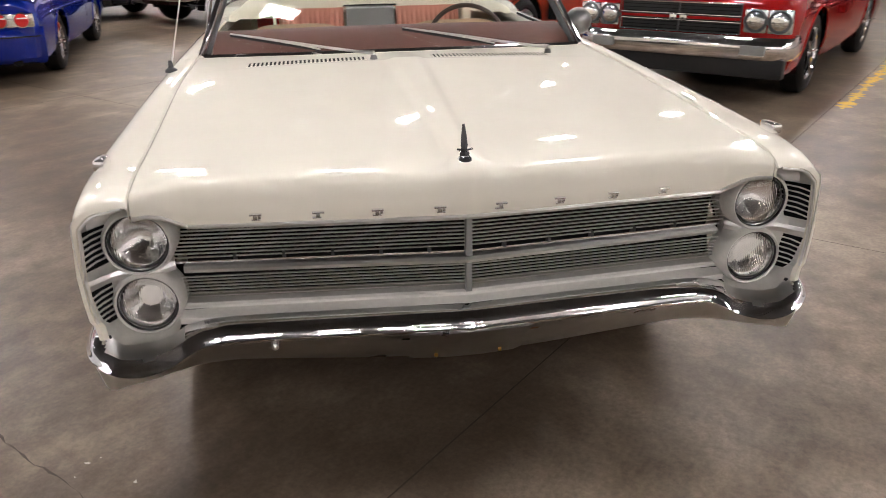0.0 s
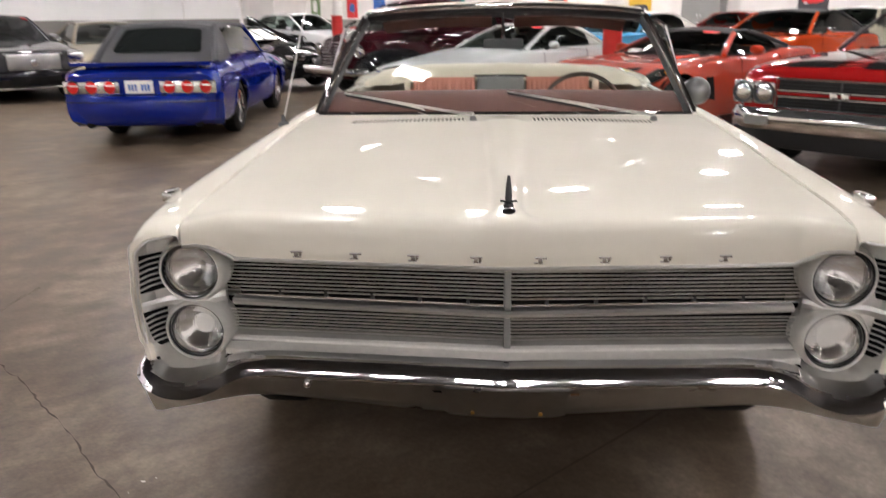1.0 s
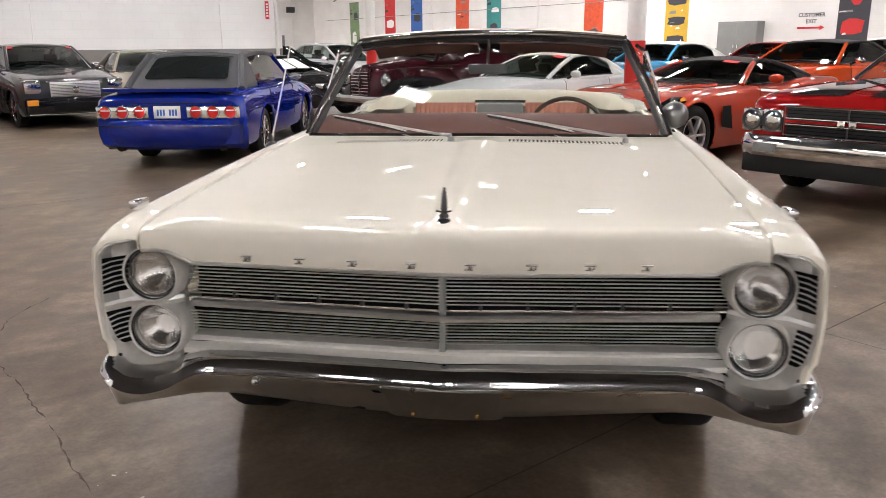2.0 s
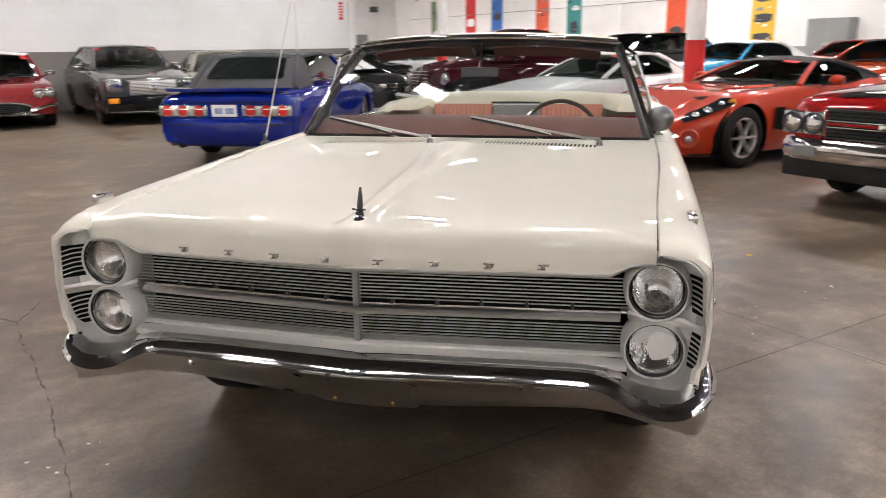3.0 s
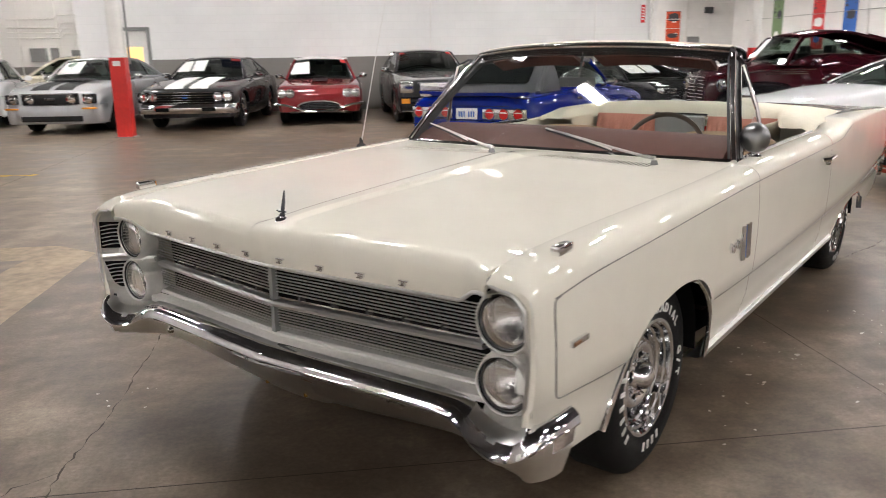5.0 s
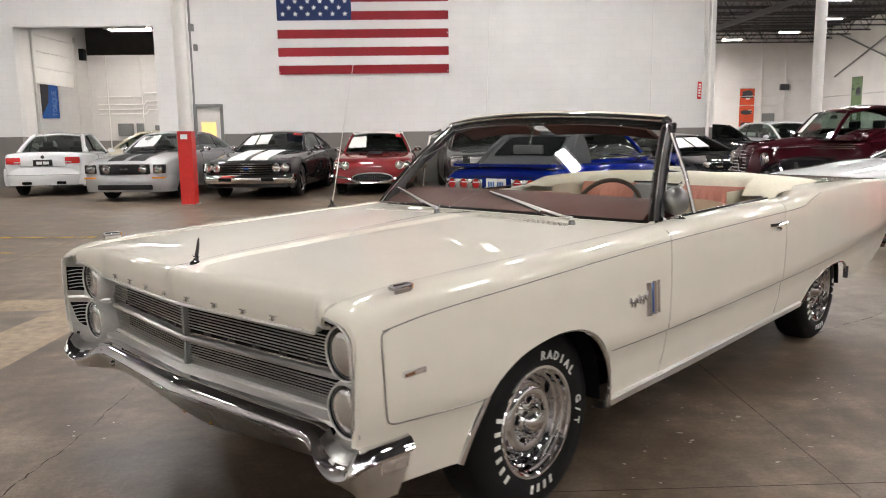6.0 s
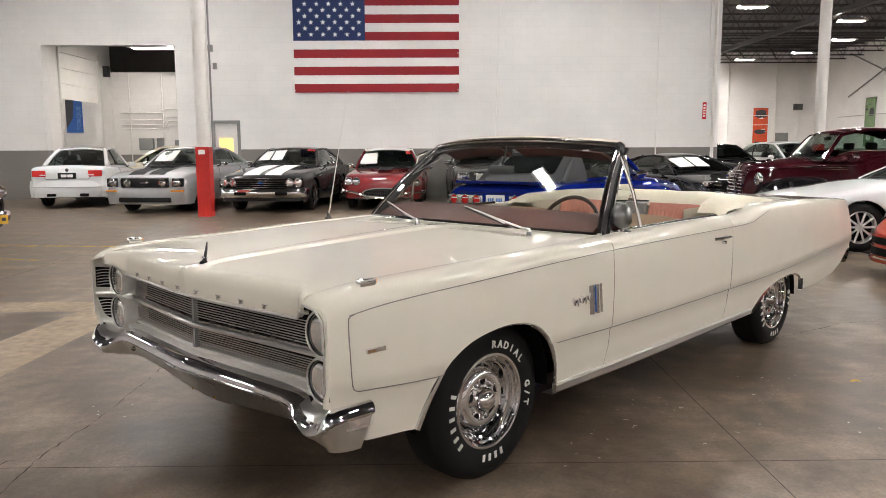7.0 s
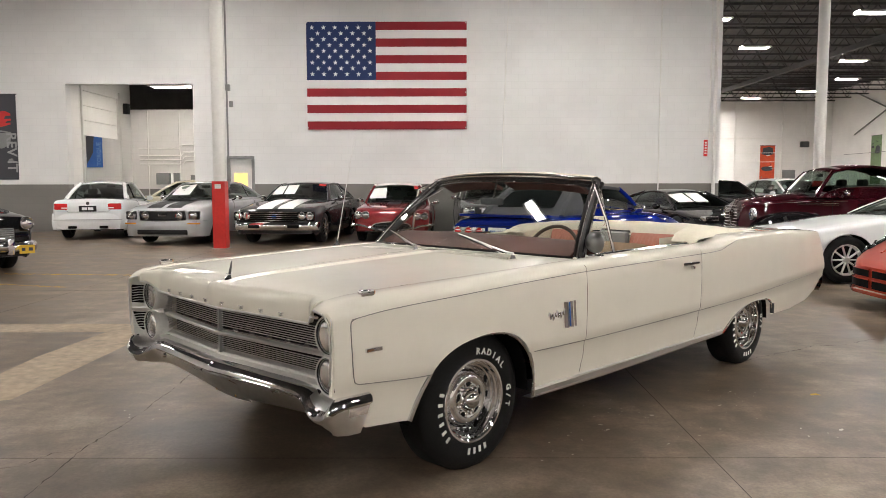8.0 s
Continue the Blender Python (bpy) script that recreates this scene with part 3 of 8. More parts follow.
for u, z in ((FU0 + 0.02, FZ1 - 0.03), (FU1 - 0.03, FZ1 - 0.03), (FU0 + 0.02, FZ0 + 0.05), (FU1 - 0.03, FZ0 + 0.05), (FU1 - 0.03, FZ0 + 1.05)):
    part("grommet", lathe([(0.004, 0), (0.016, 0), (0.016, 0.006), (0.004, 0.006)], 12, Matrix.Translation((u, -0.036, z)) @ Matrix.Rotation(math.pi / 2, 4, "Z")), ALLOY, flag)

# door in the flag wall
d = thing("door_1", "grey steel door with a lit yellow window", "door", hall(0, WALL_N), kind="structure")
bm = bmesh.new()
add_box(bm, -5.12, -5.04, -0.03, 0.2, 0, 2.16)
add_box(bm, -4.41, -4.33, -0.03, 0.2, 0, 2.16)
add_box(bm, -5.04, -4.41, -0.03, 0.2, 2.08, 2.16)
part("door_frame", bm, GREY_METAL, d)
bm = bmesh.new()
add_box(bm, -5.04, -4.41, 0.06, 0.11, 0.01, 2.08)
part("leaf", bm, WHITE_PAINT, d)
part("pane", box(-4.94, -4.55, 0.05, 0.058, 0.9, 1.68), DOOR_GLOW, d, "window lit warm yellow from inside")
part("door_handle", box(-4.52, -4.46, 0.0, 0.058, 1.0, 1.06, 0.01), ALLOY, d)

# conduits, joints and small fittings on the flag wall
for u0, z0, u1, z1, r in ((2.76, 1.2, 3.02, 8.2, 0.012), (7.28, 0.2, 7.30, 8.2, 0.018), (8.86, 0.3, 8.86, 8.3, 0.05), (8.72, 2.6, 8.72, 8.3, 0.02)):
    solo("conduit", tube([(u0, -r - 0.002, z0), (u1, -r - 0.002, z1)], r, 8), WHITE_PAINT, "thin conduit running up the painted wall", "conduit", hall(0, WALL_N), kind="structure")
s = thing("fire_sign", "narrow red upright sign on the white wall", "sign", hall(8.63, WALL_N - 0.002))
part("board", box(-0.055, 0.055, -0.01, 0, 2.13, 2.6), RED_INK, s)
for k in range(5):
    part("mark", box(-0.03, 0.03, -0.013, -0.01, 2.2 + 0.075 * k, 2.24 + 0.075 * k), PAPER, s)
solo("wall_box", box(-4.0, -3.9, -0.08, 0, 3.55, 3.72, 0.01), GREY_METAL, "small grey electrical box on the wall", "electrical box", hall(-1.0, WALL_N - 0.002))


# banners: printed fields of plain shapes
def banner(m, w, h, base, shapes, label):
    b = thing("banner", label, "banner", m, "wall banners")
    part("sheet", box(-w / 2, w / 2, -0.012, 0, 0, h), base, b)
    rnd = random.Random(int(w * 100 + h * 1000 + len(shapes)))
    for c, x0, x1, z0, z1 in shapes:
        poly = []
        for k in range(10):
            a = 2 * math.pi * k / 10
            q = 0.8 + 0.2 * rnd.random()
            ca, sa = math.cos(a), math.sin(a)
            s2 = 1 / max(abs(ca), abs(sa)) * 0.92
            poly.append(((x0 + x1) / 2 * w + ca * q * s2 * (x1 - x0) / 2 * w, (z0 + z1) / 2 * h + sa * q * s2 * (z1 - z0) / 2 * h))
        part("print", prism(poly, 0.003, Matrix.Translation((0, -0.016, 0))), c, b)
    for k in range(9):
        zc, xc, ww = rnd.uniform(0.04, 0.94) * h, rnd.uniform(-0.38, 0.38) * w, rnd.uniform(0.08, 0.34) * w
        hh = rnd.uniform(0.01, 0.05) * h
        x0, x1 = max(-w / 2 + 0.01, xc - ww / 2), min(w / 2 - 0.01, xc + ww / 2)
        part("print", prism([(x0, zc), (x1, zc + 0.02), (x1 - 0.03, zc + hh), (x0 + 0.04, zc + hh * 0.8)], 0.002, Matrix.Translation((0, -0.0205 - 0.0025 * (k % 3), 0))), rnd.choice((INK, STEEL_DARK, PAPER, GREY_METAL)), b)
    part("rod", tube([(-w / 2 - 0.03, -0.006, h), (w / 2 + 0.03, -0.006, h)], 0.015, 6), STEEL_DARK, b)
    return b


ORANGE_INK = surface("orange_ink", (0.62, 0.085, 0.03), rough=0.6, vary=0.25, grain=6)
PALE_INK = surface("pale_grey_ink", (0.30, 0.30, 0.30), rough=0.6, vary=0.15)
BLUE_PALE = surface("pale_blue_ink", (0.14, 0.26, 0.55), rough=0.6, vary=0.15)
TEAL_INK = surface("teal_ink", (0.04, 0.24, 0.23), rough=0.6, vary=0.15)
GREEN_INK = surface("green_ink", (0.16, 0.24, 0.12), rough=0.6, vary=0.3)
banner(hall(-11.75, WALL_N - 0.004, 1.5), 1.25, 2.43, INK, [(RED_INK, -0.1, 0.42, 0.6, 0.82), (GREY_METAL, -0.3, 0.4, 0.35, 0.6), (RED_INK, -0.4, 0.1, 0.84, 0.95)], "black upright banner with a red engine picture")
for words, m in (("REV IT", hall(-11.30, WALL_N - 0.022, 2.28) @ Matrix.Rotation(math.radians(90), 4, "Y")), ("TORQUE", hall(-10.94, 23.37, 2.42) @ Matrix.Rotation(math.radians(-90), 4, "Y"))):
    big = words == "REV IT"
    solo("banner_lettering", text_mesh(words, 0.40 if big else 0.20, 0.006, Matrix.Identity(4)), PALE_INK if big else BLUE_PALE, "pale capitals printed up the banner", "lettering", m)


def on_right(n, z):
    return hall(RIGHT_U - 0.004, n, z, -90)


for n, w, h, z, base, shapes, label in (
        (50.7, 1.3, 3.4, 1.3, GREEN_INK, [(PAPER, -0.3, 0.2, 0.1, 0.4), (INK, -0.1, 0.4, 0.6, 0.8)], "green and white upright banner"),
        (45.9, 1.3, 3.4, 1.3, RED_INK, [(PAPER, -0.4, 0.4, 0.4, 0.6), (BLUE_INK, -0.3, 0.3, 0.1, 0.3)], "red and white upright banner"),
        (42.7, 1.3, 3.4, 1.3, BLUE_INK, [(INK, -0.3, 0.4, 0.5, 0.7), (PAPER, -0.3, 0.2, 0.1, 0.2)], "blue upright banner hung on the wall"),
        (37.8, 1.3, 3.4, 1.3, ORANGE_INK, [(INK, -0.4, 0.4, 0.1, 0.3)], "orange upright banner hung on the wall"),
        (34.8, 1.3, 3.4, 1.3, TEAL_INK, [(INK, -0.3, 0.3, 0.2, 0.45), (PAPER, -0.2, 0.4, 0.6, 0.7)], "teal upright banner hung on the wall"),
        (26.9, 1.3, 3.4, 1.3, ORANGE_INK, [(INK, -0.4, 0.4, 0.02, 0.3), (RED_INK, -0.4, 0.3, 0.7, 0.9)], "orange and black upright banner"),
        (21.7, 1.3, 3.4, 1.3, YELLOW_INK, [(INK, -0.45, 0.45, 0.05, 0.16), (INK, -0.45, 0.45, 0.28, 0.42), (INK, -0.45, 0.45, 0.55, 0.7)], "yellow and black upright banner"),
        (13.4, 1.24, 2.9, 1.35, INK, [(RED_INK, -0.4, 0.4, 0.1, 0.35), (RED_INK, -0.2, 0.3, 0.5, 0.85)], "black upright banner with a red engine picture")):
    banner(on_right(n, z), w, h, base, shapes, label)
banner(hall(26.5, FAR_N - 0.004, 1.4), 1.15, 2.9, ORANGE_INK, [(INK, -0.45, 0.45, 0.72, 0.98), (INK, -0.45, 0.45, 0.3, 0.45), (INK, -0.45, 0.45, 0.0, 0.12)], "orange and black upright banner")

for z0, u0, u1 in ((3.05, 20.5, 31.3), (3.75, 20.5, 31.3), (4.9, 20.5, 31.3)):
    solo("conduit", tube([(u0, -0.04, z0), ((u0 + u1) / 2, -0.04, z0 - 0.03), (u1, -0.04, z0)], 0.025, 6), WHITE_PAINT, "white painted conduit along the far wall", "conduit", hall(0, FAR_N), kind="structure")
for u in (23.9, 27.6, 29.4):
    solo("conduit", tube([(u, -0.06, 0.4), (u, -0.06, ROOF_Z - 0.5)], 0.035, 6), WHITE_PAINT, "white painted upright conduit on the far wall", "conduit", hall(0, FAR_N), kind="structure")
solo("wall_speaker", box(29.0, 29.6, -0.35, -0.002, 4.15, 4.6, 0.02), STEEL_DARK, "dark box fixed high on the wall", "speaker", hall(0, FAR_N))
solo("wall_vent", box(27.7, 28.7, -0.06, -0.002, 1.4, 2.4, 0.01), GREY_METAL, "grey metal panel low on the wall", "wall panel", hall(0, FAR_N))
for a, b in (((45.0, 8.0), (53.5, 4.9)), ((45.0, 4.9), (53.5, 8.0))):
    solo("cross_brace", tube([(RIGHT_U - 0.12, a[0], a[1]), (RIGHT_U - 0.12, b[0], b[1])], 0.05, 6), GREY_METAL, "grey steel cross brace on the side wall", "brace", hall(0, 0), kind="structure")
for n in (12.0, 24.5, 31.0, 41.0):
    solo("conduit", tube([(RIGHT_U - 0.05, n, 1.2), (RIGHT_U - 0.05, n, ROOF_Z - 0.3)], 0.03, 6), WHITE_PAINT, "white painted upright conduit on the side wall", "conduit", hall(0, 0), kind="structure")
solo("conduit", tube([(RIGHT_U - 0.05, 5.0, 3.45), (RIGHT_U - 0.05, 24.5, 3.6), (RIGHT_U - 0.05, 55.0, 3.5)], 0.018, 6), GREY_METAL, "thin grey cable along the side wall", "cable", hall(0, 0), kind="structure")

# way-out sign, lettered on the wall
sign = thing("exit_sign", "black lettered customer exit sign with a red arrow", "sign", on_right(15.1, 2.1))
part("lettering", text_mesh("CUSTOMER", 0.22, 0.01, Matrix.Translation((0, -0.01, 0.42))), INK, sign)
part("lettering", text_mesh("EXIT", 0.22, 0.01, Matrix.Translation((0, -0.01, 0.16))), INK, sign)
part("arrow", prism([(-0.58, -0.13), (0.38, -0.13), (0.38, -0.19), (0.58, -0.09), (0.38, 0.01), (0.38, -0.05), (-0.58, -0.05)], 0.01, Matrix.Translation((0, -0.012, 0))), RED_INK, sign)

cab = thing("metal_cabinet", "tall grey steel cabinet against the wall", "cabinet", on_right(18.1, 0))
part("body", box(-0.95, 0.95, -0.6, 0, 0.02, 2.35, 0.01), GREY_METAL, cab)
for s in (-0.93, 0.01):
    dd = part("door", box(s, s + 0.92, -0.63, -0.602, 0.06, 2.3, 0.006), GREY_METAL, cab)
    part("handle", box(s + (0.82 if s < 0 else 0.05), s + (0.86 if s < 0 else 0.09), -0.66, -0.63, 1.1, 1.35, 0.004), CHROME, dd)

# floor: joints, cracks and paint
CRACK = surface("crack_dirt", (0.062, 0.048, 0.038), rough=0.9, vary=0.3)
FLOOR_YELLOW = surface("worn_yellow_paint", (0.55, 0.33, 0.03), rough=0.6, vary=0.3, grain=30, blotch=8)
FLOOR_TAN = surface("worn_pale_paint", (0.29, 0.225, 0.155), rough=0.6, vary=0.42, grain=14, blotch=2.5)
FLOOR_CHIP = surface("pale_chip", (0.52, 0.48, 0.42), rough=0.8, vary=0.3)


def strip(points, wide, z, wobble=0.0, seed=1):
    rnd = random.Random(seed)
    rows = []
    for (x0, y0), (x1, y1) in zip(points, points[1:]):
        k = max(2, int(math.hypot(x1 - x0, y1 - y0) / 0.035)) if wobble else 1
        for i in range(k + (1 if (x1, y1) == points[-1] else 0)):
            f = i / k
            dx, dy = y0 - y1, x1 - x0
            q = math.hypot(dx, dy)
            o = rnd.uniform(-wobble, wobble) * 0.5 + wobble * 2.0 * noise.noise((3.1 * seed, 2.5 * (x0 + (x1 - x0) * f), 2.5 * (y0 + (y1 - y0) * f)))
            w = wide / 2 * (rnd.choice((0.1, 0.35, 0.6, 1.0, 1.5)) if wobble else 1)
            x, y = x0 + (x1 - x0) * f + dx / q * o, y0 + (y1 - y0) * f + dy / q * o
            rows.append([(x - dx / q * w, y - dy / q * w, z), (x + dx / q * w, y + dy / q * w, z)])
    bm = grid(rows)
    for f in bm.faces:
        if f.normal.z < 0:
            f.normal_flip()
    return bm

# ---- the cream convertible ----
car = thing("convertible_car", "cream 1960s two-door convertible with its roof folded down", "car", Matrix.Identity(4))
ZT = smooth_table([(0.035, 0.862), (0.06, 0.882), (0.10, 0.896), (0.24, 0.910), (0.8, 0.927), (1.5, 0.945), (1.9, 0.953), (2.65, 0.960), (3.10, 0.961), (3.28, 0.966), (3.42, 0.986), (3.58, 1.000), (4.2, 0.996), (5.0, 0.970), (5.36, 0.950)])
ZM = smooth_table([(0.035, 0.812), (0.11, 0.826), (0.32, 0.848), (0.75, 0.865), (1.24, 0.882), (1.7, 0.893), (2.6, 0.900), (3.1, 0.902), (3.28, 0.908), (3.42, 0.940), (3.56, 0.964), (4.1, 0.968), (4.7, 0.958), (5.36, 0.936)])
XW = smooth_table([(0.03, 0.953), (0.2, 0.964), (1.0, 0.978), (2.5, 0.985), (4.0, 0.975), (5.0, 0.945), (5.36, 0.915)])
ZC = smooth_table([(0.03, 0.572), (0.13, 0.566), (0.55, 0.535), (1.28, 0.527), (1.75, 0.522), (3.0, 0.530), (3.6, 0.538), (4.6, 0.572), (5.36, 0.600)])
def eased(points, k):
    """A smooth open curve through the points."""
    out = []
    for i in range(len(points) - 1):
        p0, p1, p2, p3 = points[max(i - 1, 0)], points[i], points[i + 1], points[min(i + 2, len(points) - 1)]
        for j in range(k):
            t = j / k
            out.append(tuple(0.5 * (2 * b + (c - a) * t + (2 * a - 5 * b + 4 * c - d) * t * t + (3 * b - a - 3 * c + d) * t ** 3) for a, b, c, d in zip(p0, p1, p2, p3)))
    return out + [points[-1]]


ARCH_F = eased([(0.450, 0.345), (0.492, 0.44), (0.542, 0.515), (0.60, 0.58), (0.70, 0.632), (0.82, 0.658), (0.94, 0.666), (1.06, 0.650), (1.15, 0.608), (1.22, 0.54), (1.265, 0.45), (1.285, 0.37), (1.295, 0.290)], 3)
ARCH_R = eased([(3.42, 0.312), (3.50, 0.362), (3.60, 0.42), (3.72, 0.462), (3.85, 0.484), (4.0, 0.488), (4.15, 0.475), (4.24, 0.44), (4.275, 0.385)], 3)
BOTTOM = [(0.03, 0.532), (0.06, 0.515), (0.10, 0.47), (0.15, 0.42), (0.19, 0.385), (0.215, 0.368), (0.40, 0.352)] + ARCH_F + [(1.31, 0.274), (2.4, 0.292), (3.41, 0.310)] + ARCH_R + [(4.29, 0.338), (4.70, 0.335), (5.05, 0.365), (5.22, 0.43), (5.36, 0.55)]
BX, BZ = [a for a, b in BOTTOM], [b for a, b in BOTTOM]
XS = smooth_table([(0.0, 0.812), (0.3, 0.818), (1.42, 0.862), (1.75, 0.86), (3.0, 0.865), (3.4, 0.83), (3.8, 0.80), (4.6, 0.80), (5.36, 0.78)])
F_Y, R_Y = 0.885, 3.905


def side_section(y):
    zt, zm, xw, zc, xs = ZT(y), ZM(y), XW(y), ZC(y), XS(y)
    zb = float(np.interp(y, BX, BZ))
    pts = [(xs, zt - (0.045 if y > 0.12 else 0.026)), (xs, zt - 0.006), (xs + 0.004, zt - 0.001), (xs + 0.02, zt + 0.001)] + [(xw - 0.088 + 0.080 * math.sin(a), zm + (zt - zm) * math.cos(a)) for a in [math.pi / 2 * i / 7 for i in range(8)]] + [
           (xw - 0.002, zm - 0.09), (xw, 0.5 * (zm + zc)), (xw - 0.003, zc + 0.06), (xw - 0.008, zc + 0.006), (xw - 0.018, zc - 0.008), (xw - 0.026, zc - 0.09), (xw - 0.040, 0.38), (xw - 0.06, 0.285)]
    zz = [-z for x, z in pts[5:]]
    out = []
    for x, z in pts:
        if z < zb:
            z = zb
            x = float(np.interp(-z, zz, [p[0] for p in pts[5:]]))
        out.append((x, z))
    return out


def stations(y0, y1):
    ys = {y0, y1}
    ys |= {y for y, z in BOTTOM if y0 < y < y1}
    k = max(2, int((y1 - y0) / 0.07))
    ys |= {y0 + (y1 - y0) * i / k for i in range(k + 1)}
    return sorted(ys)


def tail_lean(z):
    """The tail is swept forward from its point at the crease, above and below."""
    return 0.12 - 0.19 * max(0.0, (z - 0.61) / 0.33) ** 1.2


def side_panel(y0, y1, sign):
    rows = []
    for y in stations(y0, y1):
        w = max(0.0, (y - 4.9) / 0.46) ** 2
        rows.append([(sign * x, y + w * tail_lean(z), z) for x, z in side_section(y)])
    return rows


for s in (1, -1):
    rows = side_panel(0.041, 1.698, s)
    # the front edge rolls back into the lamp opening
    first = rows[0]
    lip = [[(s * (abs(x) - 0.012 * min(1, max(0, j - 3) / 5)), y - 0.004, z - (0.004 if j < 4 else 0.009 if j < 9 else 0.009 * max(0, 11 - j) / 2)) for j, (x, y, z) in enumerate(first)], [(s * (abs(x) - 0.022 * min(1, max(0, j - 3) / 5)), y + 0.006, z - (0.006 if j < 4 else 0.014 if j < 9 else 0.014 * max(0, 11 - j) / 2)) for j, (x, y, z) in enumerate(first)]]
    part("opening_trim", tube([(s * (abs(x) - 0.008), y - 0.001, z - 0.003) for j, (x, y, z) in enumerate(lip[0]) if 2 < j < 16], 0.0042, 6), ALLOY, car, "thin bright edge round the lamp opening")
    fender = part("front_fender", tidy(grid([lip[1], lip[0]] + rows)), CREAM, car)
    rows = side_panel(1.702, 2.998, s)
    inner = [[(s * (abs(r[0][0]) - 0.004), r[0][1], r[0][2] - 0.02), (s * (abs(r[0][0]) - 0.01), r[0][1], 0.62), (s * (abs(r[0][0]) - 0.01), r[0][1], 0.34)] for r in rows]
    door = part("door", tidy(grid(rows)), CREAM, car)
    part("door_card", tidy(grid(inner)), VINYL_BROWN, door, "brown vinyl inner door panel")
    part("belt_trim", tube([(s * (XS(y) + 0.004), y, ZT(y) + 0.003) for y in (1.86, 2.2, 2.6, 2.995)], 0.010, 6), CHROME, door)
    h = part("door_handle", tube([(s * (XW(2.8) + 0.006), 2.74, 0.852), (s * (XW(2.8) + 0.034), 2.755, 0.855), (s * (XW(2.8) + 0.034), 2.87, 0.858), (s * (XW(2.8) + 0.006), 2.885, 0.858)], 0.012, 8, 0.009), CHROME, door)
    part("push_button", lathe([(0.0, 0.022), (0.010, 0.02), (0.012, 0.0)], 12, Matrix.Translation((s * XW(2.8), 2.855, 0.825)) @ Matrix.Scale(s, 4, (1, 0, 0))), CHROME, door)
    rows = side_panel(3.002, 5.36, s)
    part("quarter_panel", tidy(grid(rows)), CREAM, car)
    # bright mouldings
    ys = [0.128 + (5.30 - 0.128) * i / 60 for i in range(61)]
    for name, y0, y1 in (("side_moulding", 0.128, 1.697), ("side_moulding", 1.703, 2.997), ("side_moulding", 3.003, 3.55)):
        k = 40
        part(name, tube([(s * (XW(y) - 0.0075), y, ZM(y)) for y in [y0 + (y1 - y0) * i / k for i in range(k + 1)]], 0.0019, 6), STRIPE_GREY, car, "thin grey pinstripe moulding")
    front = eased([(XW(0.2) - 0.0075, 0.150, ZM(0.150)), (XW(0.13) - 0.0065, 0.132, ZM(0.128) - 0.004), (XW(0.128) - 0.005, 0.122, ZM(0.128) - 0.022), (XW(0.128) - 0.0005, 0.122, 0.72), (XW(0.13) - 0.0015, 0.129, 0.62), (XW(0.13) - 0.005, 0.136, 0.585), (XW(0.14) - 0.0075, 0.146, 0.570), (XW(0.16) - 0.0095, 0.168, ZC(0.168) - 0.001)], 4)
    part("panel_stripe", tube([(s * x, y, z) for x, y, z in front], 0.0022, 6), STRIPE_GREY, car, "thin grey pinstripe")
    for y0, y1 in ((0.166, 0.548), (1.262, 1.697), (1.703, 2.997), (3.003, 5.30)):
        k = 20
        part("crease_stripe", tube([(s * (XW(y) - 0.0095), y, ZC(y) - 0.001) for y in [y0 + (y1 - y0) * i / k for i in range(k + 1)]], 0.0018, 6), STRIPE_GREY, car, "thin grey pinstripe")
    part("wheel_lip", tube([(s * (XW(y) - 0.020 - 0.16 * max(0, 0.5 - z) ** 1.2), y, z) for y, z in ARCH_F], 0.0085, 8, 0.012), CHROME, car)
    part("wheel_lip", tube([(s * (XW(y) - 0.030 - 0.10 * max(0, 0.45 - z)), y, z) for y, z in ARCH_R], 0.008, 8), CHROME, car)
    ys = [1.325 + 2.06 * i / 24 for i in range(25)]
    low = [side_section(y)[-1] for y in ys]
    part("sill_moulding", tube([(s * (x + 0.006), y, z + 0.008) for y, (x, z) in zip(ys, low)], 0.005, 6), DULL_CHROME, car, "thin dull sill moulding")
    part("sill_panel", tidy(grid([[(s * (x - 0.004), y, z + 0.004), (s * (x - 0.008), y, z - 0.012), (s * (x - 0.022), y, z - 0.024), (s * (x - 0.08), y, z - 0.026)] for y, (x, z) in zip(ys, low)])), CREAM, car)
    part("mud_flap", box(s * 0.955 - 0.03, s * 0.955, 4.264, 4.274, 0.352, 0.43) if s > 0 else box(-0.955, -0.925, 4.264, 4.274, 0.352, 0.43), STEEL_DARK, car)
    part("sill_trim", grid([[(s * 0.930, y, 0.326 + 0.008 * (y - 1.3)), (s * 0.948, y, 0.318 + 0.008 * (y - 1.3)), (s * 0.942, y, 0.292 + 0.008 * (y - 1.3)), (s * 0.912, y, 0.274 + 0.008 * (y - 1.3)), (s * 0.87, y, 0.275 + 0.008 * (y - 1.3))] for y in (1.30, 2.0, 2.7, 3.41)]), ALLOY, car, "dull bright metal sill trim")
    # wheel wells
    for yc, rr, top in ((F_Y, 0.41, 0.70), (R_Y, 0.36, 0.62)):
        rows = []
        for x in (0.90, 0.56):
            rows.append([(s * x, yc + rr * math.cos(a), 0.31 + (top - 0.31) * math.sin(a) ** 0.8) for a in [math.pi * i / 14 for i in range(15)]])
        bm = grid(rows)
        add_grid(bm, [[(s * 0.56, yc + rr * math.cos(a), 0.24) for a in [math.pi * i / 14 for i in range(15)]], rows[1]])
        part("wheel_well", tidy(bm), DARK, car)

